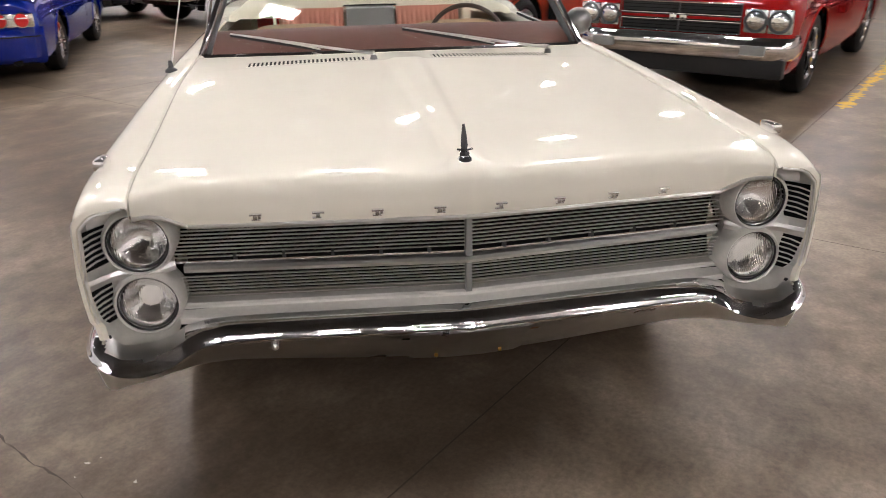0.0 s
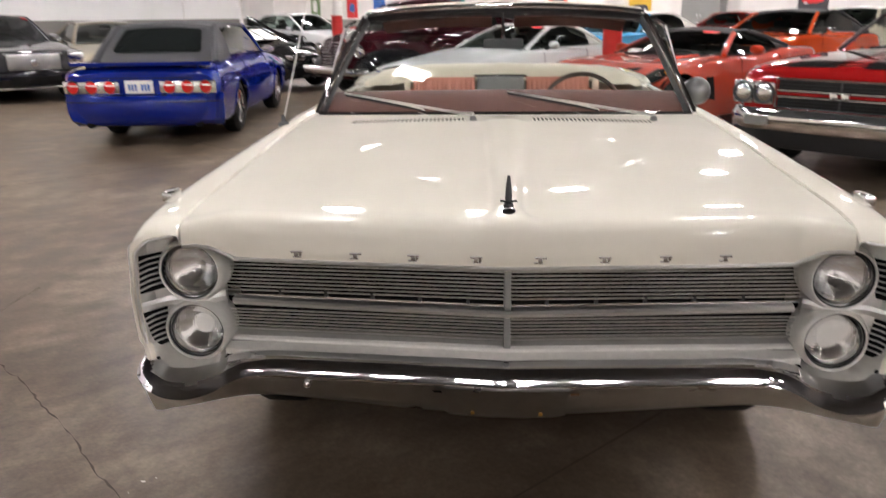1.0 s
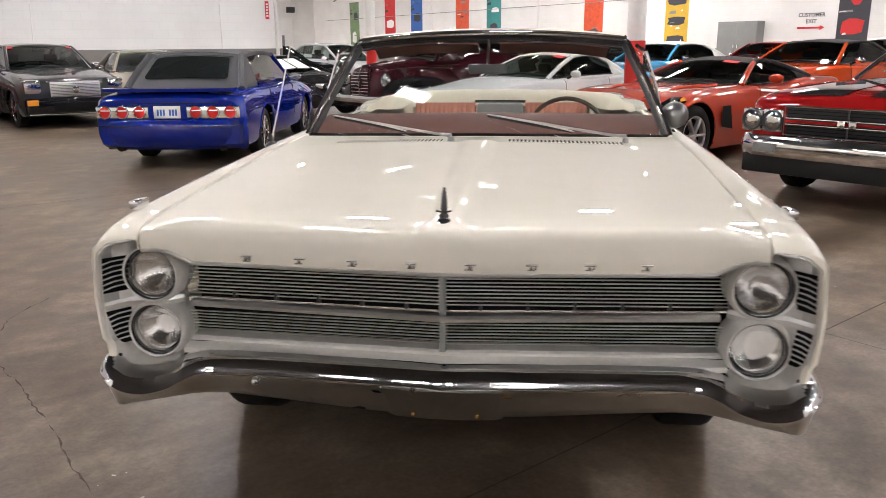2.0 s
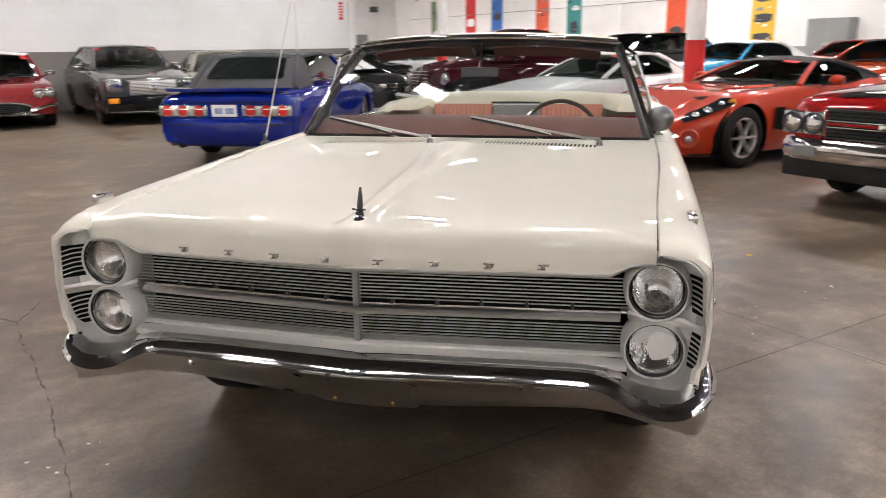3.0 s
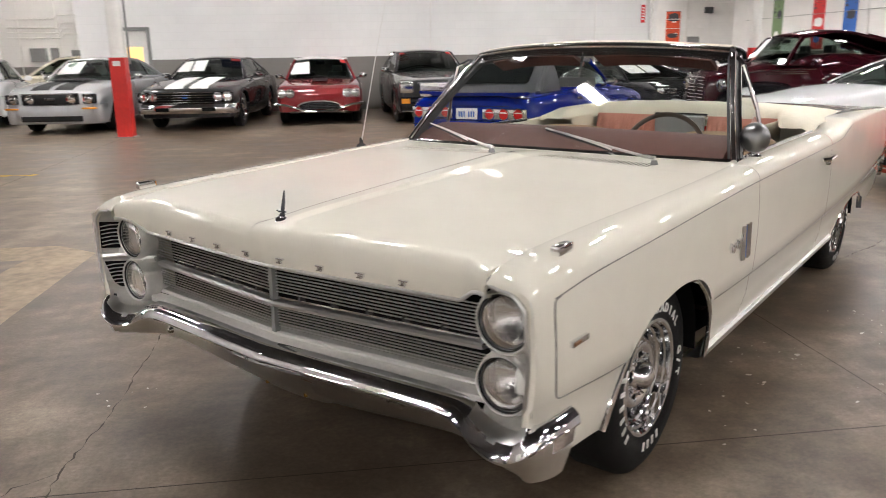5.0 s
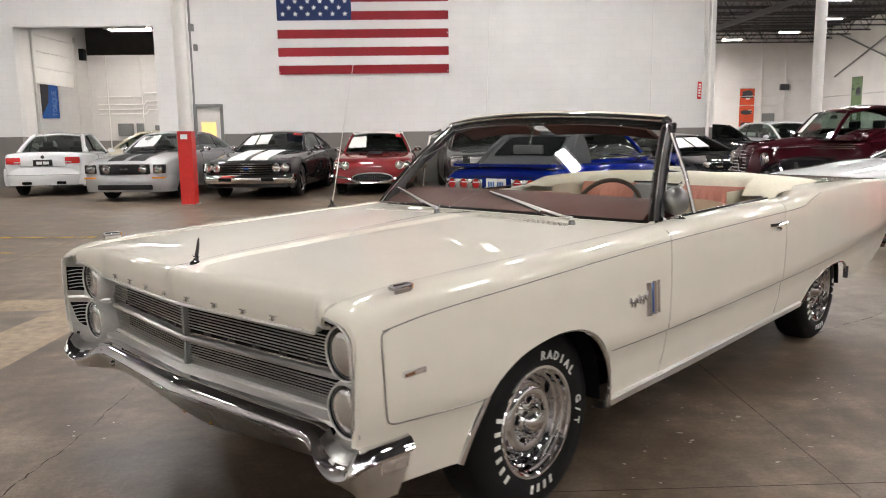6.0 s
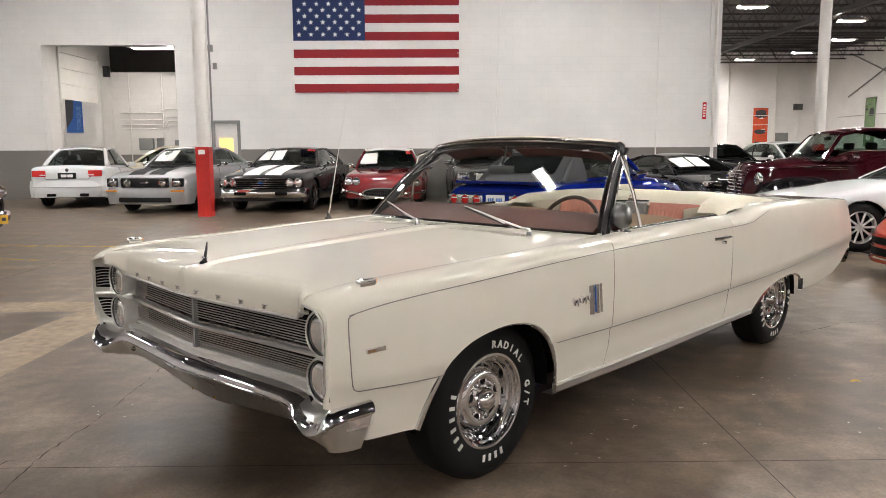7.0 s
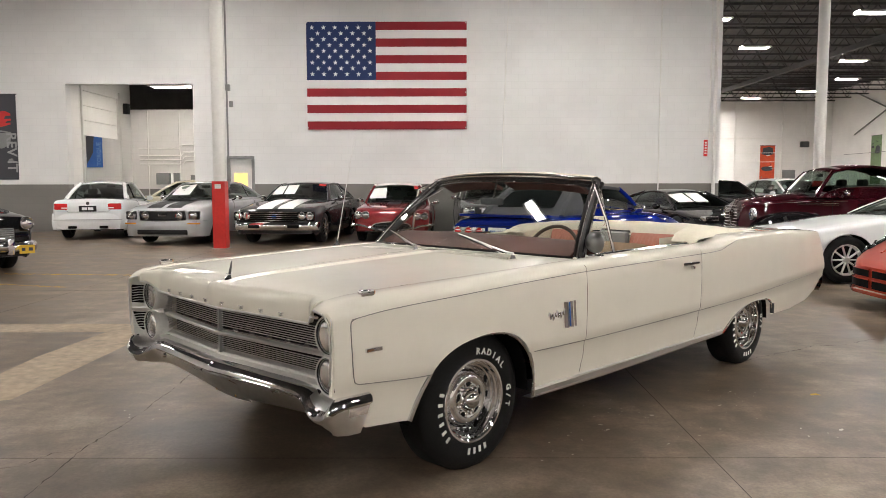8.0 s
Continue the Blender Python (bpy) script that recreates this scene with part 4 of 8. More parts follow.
# underside
bm = bmesh.new()
add_grid(bm, [[(x, y, 0.30 if 1.3 < y < 3.4 else 0.36) for x in (-0.88, -0.55, 0.55, 0.88)] for y in (1.30, 2.0, 2.8, 3.42)])
add_grid(bm, [[(x, y, 0.33) for x in (-0.56, 0, 0.56)] for y in (0.40, 0.8, 1.3)])
add_grid(bm, [[(x, y, 0.36) for x in (-0.56, 0, 0.56)] for y in (3.42, 4.2, 5.3)])
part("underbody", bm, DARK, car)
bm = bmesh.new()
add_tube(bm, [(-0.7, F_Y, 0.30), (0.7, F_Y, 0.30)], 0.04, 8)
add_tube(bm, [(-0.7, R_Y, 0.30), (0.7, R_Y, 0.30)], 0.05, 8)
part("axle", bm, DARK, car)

# hood
HS = smooth_table([(0.06, 0.872), (0.10, 0.890), (0.24, 0.904), (0.8, 0.920), (1.42, 0.938)])
HC = smooth_table([(0.06, 0.868), (0.10, 0.892), (0.14, 0.903), (0.5, 0.925), (1.42, 0.962)])


def nose_y(x):
    x = abs(x)
    if x < 0.70:
        return 0.050 + 0.036 * (x / 0.53) ** 1.25
    return 0.050 + 0.036 * (0.70 / 0.53) ** 1.25 - 0.052 * min(1, (x - 0.70) / 0.10)


def lip_z(x):
    x = abs(x)
    return 0.786 + 0.004 * x if x < 0.695 else 0.789 + 0.046 * smooth_table([(0, 0), (0.3, 0.35), (0.7, 0.85), (1, 1)])(min(1, (x - 0.695) / 0.085))


def ridge_half(y):
    """Half width of the raised spear along the hood, which flares at the nose and towards the glass."""
    return 0.030 + 0.030 * max(0.0, y - 0.1) + 0.09 * (max(0.0, 0.17 - y) / 0.11) ** 2


def hood_z(x, y):
    q = min(1, abs(x) / XS(y))
    base = HC(y) + (HS(y) - HC(y)) * q ** 1.6
    a = min(1.0, max(0.0, (abs(x) / ridge_half(y) - 0.60) / 0.65))
    return base + 0.009 * (1 - a * a * (3 - 2 * a))


hx = [0, 0.010, 0.020, 0.03, 0.041, 0.052, 0.061, 0.07, 0.085, 0.12, 0.2, 0.3, 0.4, 0.5, 0.6, 0.66, 0.695, 0.71, 0.73, 0.75, 0.78, 0.8095]
hx = [-x for x in reversed(hx[1:])] + hx
rows = []
NOSE = [(0.022, 0.0, -0.004), (0.004, 0.0, -0.002), (0.0, 0.0, 0.004), (-0.002, 0.30, 0), (-0.001, 0.55, 0), (0.004, 0.78, 0), (0.016, 0.92, 0), (0.034, 0.985, 0)]
for dy, fz, oz in NOSE:
    r = []
    for x in hx:
        yf = nose_y(x)
        top = hood_z(x, yf + 0.06)
        r.append((x, yf + dy - 0.014 * fz * max(0, 1 - abs(x) / 0.10), lip_z(x) + oz + (top - lip_z(x)) * fz))
    rows.append(r)
for k in range(1, 29):
    r = []
    for x in hx:
        ya = nose_y(x) + 0.06
        y = ya + (1.42 - ya) * ((k - 1) / 27) ** 1.15
        q = ridge_half(y) / 0.040
        xx = math.copysign(float(np.interp(abs(x), [0, 0.07, 0.45, 0.812], [0, 0.07 * q, 0.45, XS(y)])), x)
        r.append((xx, y, hood_z(xx, y)))
    rows.append(r)
rows.append([(x, 1.424, z - 0.02) for x, y, z in rows[-1]])
rows = [[(r[0][0], r[0][1], r[0][2] - (0.03 if k > 9 else 0.010))] + r + [(r[-1][0], r[-1][1], r[-1][2] - (0.03 if k > 9 else 0.010))] for k, r in enumerate(rows)]
hood = part("hood", tidy(grid(rows)), CREAM, car, angle=50)
bm = tube([(x, nose_y(x) - 0.001, lip_z(x) - 0.004) for x in hx], 0.0055, 6)
part("hood_lip", bm, ALLOY, hood, "worn bright trim along the hood edge")

# eight small chrome badges spaced across the nose (plain shapes)
for k, x in enumerate((-0.53, -0.378, -0.233, -0.078, 0.078, 0.233, 0.380, 0.525)):
    y = nose_y(x) - 0.003
    bm = bmesh.new()
    lean = (0.003, -0.002, 0.0, 0.004, -0.004, 0.002, 0.0, -0.003)[k]
    # a serifed block: foot, stem, cap
    add_box(bm, x - 0.013 + lean, x + 0.009 + lean, y - 0.005, y + 0.006, 0.7975, 0.8015, 0.0012)
    add_box(bm, x - 0.006, x + 0.004, y - 0.006, y + 0.006, 0.800, 0.812, 0.0015)
    add_box(bm, x - 0.015, x + 0.015, y - 0.006, y + 0.006, 0.8095, 0.8145, 0.0015)
    if k % 3 != 1:
        add_box(bm, x + 0.006, x + 0.013, y - 0.005, y + 0.006, 0.802, 0.811, 0.0012)
    part("nose_badge", bm, CHROME, hood, "small raised chrome badge shape")

# hood ornament
orn = part("hood_ornament", tidy(grid([[(sx * w, 0.135 + dy + d * w / 0.014, 0.912 + h) for sx, d in ((-1, 0), (0, -0.013), (1, 0), (0, 0.011))] for h, w, dy in ((0.0, 0.012, 0), (0.010, 0.013, 0.0), (0.018, 0.007, 0.003), (0.028, 0.009, 0.004), (0.05, 0.0075, 0.009), (0.07, 0.005, 0.012), (0.082, 0.003, 0.014))], loop=True, caps=True)), STEEL_DARK, hood, "slim dark and chrome upright ornament")
part("ornament_base", lathe([(0.0, 0.016), (0.010, 0.015), (0.017, 0.010), (0.021, 0.0)], 16, Matrix.Translation((0, 0.130, 0.903)) @ Matrix.Rotation(-math.pi / 2, 4, "Y")), CHROME, orn)
part("ornament_wing", tube([(-0.020, 0.134, 0.932), (0, 0.128, 0.930), (0.020, 0.134, 0.932)], 0.004, 6), CHROME, orn)

# fender-top turn indicators
for s in (1, -1):
    t = part("turn_indicator", box(s * 0.905 - 0.014, s * 0.905 + 0.014, 0.205, 0.278, ZT(0.24) - 0.004, ZT(0.24) + 0.023, 0.008), CHROME, car)
    part("indicator_lens", box(s * 0.905 - 0.010, s * 0.905 + 0.010, 0.278, 0.281, ZT(0.24) + 0.004, ZT(0.24) + 0.019), AMBER, t)

# cowl with its air slots
def base_y(x):
    return 1.64 + 0.115 * (abs(x) / 0.85) ** 2.2


def cowl_z(x, y):
    z0, z1 = hood_z(x, 1.42) - 0.003, 0.958 - 0.012 * (abs(x) / 0.85) ** 2
    return z0 + (z1 - z0) * (y - 1.428) / (base_y(x) + 0.03 - 1.428)


rows = []
for f in (0, 0.25, 0.5, 0.75, 1.0):
    r = []
    for i in range(-24, 25):
        x = 0.862 * i / 24
        y = 1.428 + (base_y(x) + 0.03 - 1.428) * f
        r.append((x, y, cowl_z(x, y)))
    rows.append(r)
cowl = part("cowl", grid(rows), CREAM, car)
for x0, x1 in ((-0.635, -0.16), (0.12, 0.61)):
    k = int((x1 - x0) / 0.0165)
    xs = [x0 + (x1 - x0) * i / k for i in range(k + 1)]
    # dark strip laid on the cowl; the gaps' shade is its colour
    part("air_slot", grid([[(x, y, cowl_z(x, y) + 0.001) for y in (1.472, 1.510, 1.548)] for x in xs]), DARK, cowl, "dark ventilation opening")
    bm = bmesh.new()
    for x in xs:
        for y0, y1 in ((1.471, 1.510), (1.510, 1.549)):
            z = cowl_z(x, 0.5 * (y0 + y1))
            add_box(bm, x - 0.0042, x + 0.0042, y0, y1, z - 0.004, z + 0.0022)
    part("air_grating", bm, CREAM, cowl)

# lamp housings, headlights, side louvres
for s in (1, -1):
    rows = []
    prof = [(0.035, 0.0), (0.055, 0.012), (0.09, 0.03)]
    outline = []
    for a in [(0.752, 0.780), (0.762, 0.826), (0.81, 0.844), (0.90, 0.850), (0.940, 0.846), (0.946, 0.80), (0.942, 0.70), (0.938, 0.60), (0.928, 0.525), (0.89, 0.480), (0.81, 0.468), (0.756, 0.484), (0.748, 0.545)]:
        outline.append(a)
    for _ in range(2):
        k = len(outline)
        outline = [q for i in range(k) for q in ((outline[i][0] * 0.75 + outline[(i + 1) % k][0] * 0.25, outline[i][1] * 0.75 + outline[(i + 1) % k][1] * 0.25), (outline[i][0] * 0.25 + outline[(i + 1) % k][0] * 0.75, outline[i][1] * 0.25 + outline[(i + 1) % k][1] * 0.75))]
    cx, cz = 0.82, 0.67
    for more, inset in ((0.0, 0.0), (0.035, 0.008), (0.075, 0.020)):
        rows.append([(s * (x + (cx - x) / math.hypot(cx - x, cz - z) * inset), min(0.205, 0.034 + (0.125 - 0.085 * min(1.0, max(0.0, (0.525 - z) / 0.050))) * min(1.0, max(0.0, (0.938 - x) / 0.08)) + more), z + (cz - z) / math.hypot(cx - x, cz - z) * inset) for x, z in outline])
    bm = grid(rows, loop=True)
    f = bm.faces.new(bm.verts[-len(outline):])
    housing = part("headlight_housing", tidy(bm), ARGENT, car)
    # bar between the two lamps
    part("divider", tidy(grid([[(s * x, y + d, z) for d, z in ((0.004, 0.676), (0.0, 0.668), (0.006, 0.656))] for x, y in ((0.752, 0.150), (0.785, 0.122), (0.85, 0.118), (0.890, 0.108), (0.916, 0.078), (0.940, 0.050))])), ALLOY, housing, solid=0.006)
    for zc in (0.747, 0.582):
        yy = 0.116
        m = Matrix.Translation((s * 0.821, yy, zc)) @ Matrix.Rotation(math.radians(-90), 4, "Z")
        lampt = part("headlight", lathe([(0.0735, 0.004), (0.0755, 0.015), (0.0785, 0.017), (0.0825, 0.011), (0.0865, 0.000), (0.0880, -0.016), (0.0885, -0.075)], 40, m), ARGENT, housing, "silver painted lamp ring")
        part("lens", lathe([(0.0001, 0.018), (0.02, 0.0175), (0.04, 0.0155), (0.058, 0.012), (0.068, 0.006), (0.072, -0.002)], 32, m), LENS, lampt, "ribbed clear glass lens")
        lampt.children[0].visible_shadow = False
        part("reflector", lathe([(0.0001, -0.056), (0.012, -0.0545), (0.024, -0.050), (0.036, -0.042), (0.048, -0.031), (0.060, -0.016), (0.0705, 0.0)], 32, m), REFLECTOR, lampt)
        part("trim_ring", lathe([(0.0710, 0.006), (0.0720, 0.0115), (0.0740, 0.012), (0.0755, 0.004)], 40, m), BLACK_PLASTIC, lampt)
    # louvre panels beside the lamps
    for z0, z1 in ((0.702, 0.802), (0.548, 0.650)):
        def lp(f, z):
            return (s * (0.937 - 0.040 * f), 0.050 + 0.112 * f, z - 0.014 * f)
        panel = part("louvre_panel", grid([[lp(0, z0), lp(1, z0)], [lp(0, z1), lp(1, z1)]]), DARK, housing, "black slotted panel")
        for k in range(6):
            z = z0 + 0.012 + (z1 - z0 - 0.02) * k / 5.5
            part("louvre", tube([lp(0.04, z - 0.003), Vector(lp(0.35, z + 0.005)) + Vector((-s * 0.003, -0.003, 0)), Vector(lp(0.6, z + 0.006)) + Vector((-s * 0.003, -0.004, 0)), lp(0.98, z + 0.004)], 0.0030, 6, 0.0022), ARGENT, panel)

# grille: two banks of fine bars in a shallow V
def grille_y(x):
    return 0.084 + 0.076 * abs(x) / 0.70


def sill_y(x):
    return float(np.interp(x, [0, 0.20, 0.45, 0.62, 0.685, 0.76], [0.060, 0.074, 0.092, 0.104, 0.110, 0.120]))


# near-black sheet behind the bars gives the gaps their shade
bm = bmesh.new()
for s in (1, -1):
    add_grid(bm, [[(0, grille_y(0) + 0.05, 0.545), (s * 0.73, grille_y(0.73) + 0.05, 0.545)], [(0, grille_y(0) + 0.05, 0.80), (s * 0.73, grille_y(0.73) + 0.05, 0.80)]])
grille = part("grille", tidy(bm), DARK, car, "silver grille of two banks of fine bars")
for s in (1, -1):
    for z0, z1, k in ((0.690, 0.772, 9), (0.580, 0.635, 7)):
        for i in range(k):
            z = z0 + (z1 - z0) * i / (k - 1)
            part("grille_bar", tidy(grid([[(s * x, grille_y(x) + d, z + h - 0.016 * x) for d, h in ((0.004, 0.0016), (-0.001, 0.0013), (-0.001, -0.0010), (0.004, -0.0013))] for x in (0.006, 0.36, 0.765)], loop=True, caps=True)), ALLOY, grille)
    # mid bar: bright top, dark band over it
    part("mid_bar", tidy(grid([[(s * x, grille_y(x) + d, z - 0.004 * x) for d, z in ((0.03, 0.664), (-0.012, 0.662), (-0.018, 0.655), (-0.014, 0.645), (0.03, 0.640))] for x in (0.0, 0.2, 0.45, 0.73)])), ALLOY, grille, "satin bright centre bar")
    part("upper_ledge", tidy(grid([[(s * x, grille_y(x) + d, z - 0.010 * x) for d, z in ((0.04, 0.677), (0.002, 0.675), (0.002, 0.669), (0.03, 0.667))] for x in (0.006, 0.36, 0.75)])), CHROME, grille)
    # a two-step sill that reaches forward to the bumper
    part("lower_sill", tidy(grid([[(s * x, y, z) for y, z in ((grille_y(x) + 0.05, 0.566 - 0.020 * x), (grille_y(x), 0.563 - 0.020 * x), (grille_y(x) - 0.006, 0.557 - 0.020 * x), (grille_y(x) - 0.006, 0.549 - 0.018 * x), (grille_y(x) - 0.001, 0.546 - 0.016 * x), (grille_y(x) - 0.004, 0.543 - 0.014 * x), (sill_y(x) + 0.010, 0.537 - 0.008 * x), (sill_y(x) + 0.002, 0.531 - 0.006 * x), (sill_y(x) + 0.002, 0.515 - 0.006 * x))] for x in (0.0, 0.2, 0.45, 0.62, 0.70, 0.752)])), ARGENT, grille, "silver painted sill below the grille")
    for i in range(5):
        x = 0.10 + 0.125 * i
        part("grille_stud", box(s * x - 0.004, s * x + 0.004, grille_y(x) - 0.002, grille_y(x) + 0.02, 0.672, 0.686), STEEL_DARK, grille)
part("centre_post", tidy(grid([[(-0.010, 0.090, z), (-0.008, 0.070, z), (0.008, 0.070, z), (0.010, 0.090, z)] for z in (0.562, 0.60, 0.645)])), GREY_METAL, grille)
part("centre_post", tidy(grid([[(-0.010, 0.090, z), (-0.008, 0.070, z), (0.008, 0.070, z), (0.010, 0.090, z)] for z in (0.664, 0.70, 0.784)])), GREY_METAL, grille)

# front bumper
BUMPER = [  # x, y, turn, rear (in, z), crest z, hem (in, z)
    (0.0, 0.012, 0, 0.052, 0.528, 0.482, 0.100, 0.352),
    (0.20, 0.026, 0, 0.052, 0.528, 0.483, 0.100, 0.356),
    (0.45, 0.044, 0, 0.052, 0.527, 0.484, 0.100, 0.368),
    (0.62, 0.056, 0, 0.052, 0.525, 0.482, 0.098, 0.376),
    (0.685, 0.058, 0, 0.054, 0.520, 0.474, 0.085, 0.380),
    (0.73, 0.048, 0, 0.066, 0.510, 0.458, 0.085, 0.380),
    (0.78, 0.034, 0, 0.064, 0.488, 0.434, 0.080, 0.378),
    (0.84, 0.020, 0, 0.064, 0.482, 0.424, 0.075, 0.372),
    (0.89, 0.014, 4, 0.060, 0.488, 0.432, 0.065, 0.370),
    (0.925, 0.016, 16, 0.060, 0.508, 0.450, 0.050, 0.370),
    (0.953, 0.032, 42, 0.045, 0.517, 0.472, 0.038, 0.370),
    (0.970, 0.062, 68, 0.034, 0.520, 0.486, 0.032, 0.370),
    (0.980, 0.110, 84, 0.030, 0.522, 0.492, 0.028, 0.369),
    (0.986, 0.160, 88, 0.030, 0.523, 0.494, 0.026, 0.368),
    (0.988, 0.205, 90, 0.030, 0.524, 0.495, 0.026, 0.368)]
BUMPER_T = [smooth_table([(i, r[c]) for i, r in enumerate(BUMPER)]) for c in range(8)]


def bumper_section(p, sign=1):
    """Section from the rear top edge over the crest to the lower hem."""
    x, y, turn, ri, rz, cz, hi, hz = [f(p) for f in BUMPER_T]
    ax, ay = -math.sin(math.radians(turn)), math.cos(math.radians(turn))
    # a full round over the top; under the lamps it flattens into a slanting face
    k = float(np.interp(abs(x), [0.66, 0.76, 0.90, 0.945], [1.0, 0.35, 0.35, 0.9]))
    pts = []
    for i in range(9):
        q = i / 8
        a, b, c = (1 - q) ** 2, 2 * q * (1 - q), q * q
        pts.append((a * ri + b * (0.010 * k + 0.45 * ri * (1 - k)) + c * 0.0022, a * rz + b * ((rz * 0.72 + cz * 0.28) * k + (rz + cz) * 0.5 * (1 - k) + 0.004) + c * (cz + 0.0035)))
    pts += [(0.0, cz), (0.0015, cz - 0.004), (0.012, cz - 0.012), (hi * 0.40, cz * 0.62 + hz * 0.38), (hi * 0.66, cz * 0.31 + hz * 0.69), (hi * 0.92, hz + 0.006), (hi + 0.012, hz)]
    slant = max(0.0, p - 11) / 3 * 0.05
    return [(sign * (x + ax * d), y + ay * d - slant * max(0.0, (0.51 - z) / 0.135), z) for d, z in pts]


def bumper_row(x):
    """The face at x: crest, mid face, lower face, hem at 5, 6, 7 and 8."""
    p = float(np.interp(abs(x), [r[0] for r in BUMPER], list(range(len(BUMPER)))))
    q = [(x, b, c) for a, b, c in bumper_section(p)]
    return [q[0], q[1], q[2], q[5], q[9], q[10], q[12], q[14], q[15]]


steps = [14 * i / 84 for i in range(85)]
rows = [bumper_section(p, -1) for p in reversed(steps[1:])] + [bumper_section(p) for p in steps]
bm = tidy(grid(rows))
bm.normal_update()
for f in bm.faces:
    c = f.calc_center_median()
    hollow = 0.735 < abs(c.x) < 0.925 and f.normal.z > 0.25 and c.y > bumper_row(c.x)[4][1] + 0.024
    if hollow or (abs(c.x) < 0.92 and f.normal.z < -0.12 and c.z < 0.478) or (abs(c.x) >= 0.92 and c.z < 0.462):
        f.material_index = 1
bumper = part("front_bumper", bm, [BUMPER_CHROME, DULL_CHROME], car, "chrome front bumper with worn, lightly rusted ends", angle=38, solid=-0.004)
for s in (1, -1):
    part("bumper_seal", tidy(box(min(s * 0.912, s * 0.936), max(s * 0.912, s * 0.936), 0.064, 0.076, 0.506, 0.522, 0.005)), BLACK_PLASTIC, bumper, "black rubber block")
part("bumper_knob", lathe([(0.0, 0.016), (0.009, 0.013), (0.013, 0.0)], 12, Matrix.Translation((-0.512, 0.040, 0.470)) @ Matrix.Rotation(math.radians(-90), 4, "Z")), CHROME, bumper)
for x in (-0.53, 0.50, -0.88, 0.88, -0.80):
    bp = bumper_row(x)[6]
    part("bumper_bolt", lathe([(0.0, 0.004), (0.007, 0.003), (0.010, 0.0)], 10, Matrix.Translation((x, bp[1] - 0.001, bp[2])) @ Matrix.Rotation(math.radians(-90), 4, "Z")), DULL_CHROME, bumper)
# plate hanger below the middle
rows = []
for x in (-0.168, -0.150, -0.05, 0.05, 0.150, 0.168):
    r = bumper_row(x)
    e = 0.0 if abs(x) > 0.16 else 0.007
    rows.append([(x, r[5][1] - e, r[5][2] - 0.006), (x, r[6][1] - e, r[6][2]), (x, r[7][1] - e, r[7][2]), (x * 0.94, r[8][1] - e + 0.012, r[8][2] - 0.022)])
hanger = part("plate_bracket", tidy(grid(rows)), DULL_CHROME, bumper, "bare metal number plate bracket", angle=50, solid=-0.004)
BRASS = surface("brass_nut", (0.30, 0.17, 0.04), 0.5, 0.6)
for x in (-0.088, 0.092):
    r = bumper_row(x)[7]
    part("plate_nut", box(x - 0.005, x + 0.005, r[1] - 0.014, r[1] - 0.004, r[2] - 0.004, r[2] + 0.007, 0.002), BRASS, hanger)
for x, mt in ((-0.178, DARK), (0.172, RUST)):
    r = [bumper_row(x + d) for d in (-0.011, 0.011)]
    part("bracket_slot", tidy(grid([[(q[5][0], q[5][1] - 0.004, q[5][2] - 0.014), (q[6][0] + 0.004, q[6][1] - 0.003, q[6][2] + 0.002)] for q in r])), mt, hanger)
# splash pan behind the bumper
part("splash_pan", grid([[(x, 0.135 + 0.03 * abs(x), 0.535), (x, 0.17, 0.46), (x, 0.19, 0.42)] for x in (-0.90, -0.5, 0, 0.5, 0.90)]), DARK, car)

# windscreen
def glass_pt(i, f, grow=0.0):
    """i from -1 to 1 across, f from 0 at the cowl to 1 at the header."""
    a = abs(i)
    xb, xt = 0.832 * i, 0.668 * i
    yb, yt = base_y(xb) + 0.015, 2.075 + 0.115 * a ** 2.2
    zb, zt = 0.962 - 0.014 * a * a, 1.400 - 0.034 * a ** 2.2
    x, y, z = xb + (xt - xb) * f, yb + (yt - yb) * f, zb + (zt - zb) * f
    bow = 4 * f * (1 - f) * 0.025
    return (x, y - bow * 0.7, z + bow * 0.5)


ii = [k / 12 for k in range(-12, 13)]
ff = [k / 8 for k in range(9)]
screen = part("windshield", grid([[glass_pt(i, f) for i in ii] for f in ff]), CLEAR, car, "clear curved windshield glass", solid=0.005)
screen.visible_shadow = False
for s in (1, -1):
    part("pillar_trim", tube([Vector(glass_pt(s, f)) + Vector((s * 0.016, 0.006, 0)) for f in ff], 0.016, 10, 0.013, up=(s, 0.3, 0)), CHROME, car, "bright windshield pillar")
    part("pillar_trim", tube([Vector(glass_pt(s, f)) + Vector((s * 0.004, 0.040, 0)) for f in ff], 0.026, 10, 0.022, up=(s, 0.3, 0)), STEEL_DARK, car, "dark inner pillar")
    part("pillar_trim", tube([Vector(glass_pt(s, f)) + Vector((s * 0.020, 0.078, -0.004)) for f in ff], 0.014, 8, 0.014), CHROME, car, "bright pillar edge")
part("header_trim", tube([Vector(glass_pt(i, 1)) + Vector((0, 0.0, 0.016)) for i in ii], 0.022, 10, 0.012), CHROME, car, "bright header trim")
part("header", grid([[Vector(glass_pt(i, 1)) + Vector((0, dy, dz)) for dy, dz in ((-0.004, 0.004), (0.01, 0.030), (0.05, 0.036), (0.095, 0.02), (0.095, -0.02), (0.03, -0.035), (0.002, -0.006))] for i in ii], loop=True, caps=True), BLACK_PLASTIC, car, "black header rail")
part("header_cap", grid([[Vector(glass_pt(i, 1)) + Vector((0, dy, dz)) for dy, dz in ((0.008, 0.032), (0.05, 0.040), (0.098, 0.024))] for i in ii]), VINYL_CREAM, car)
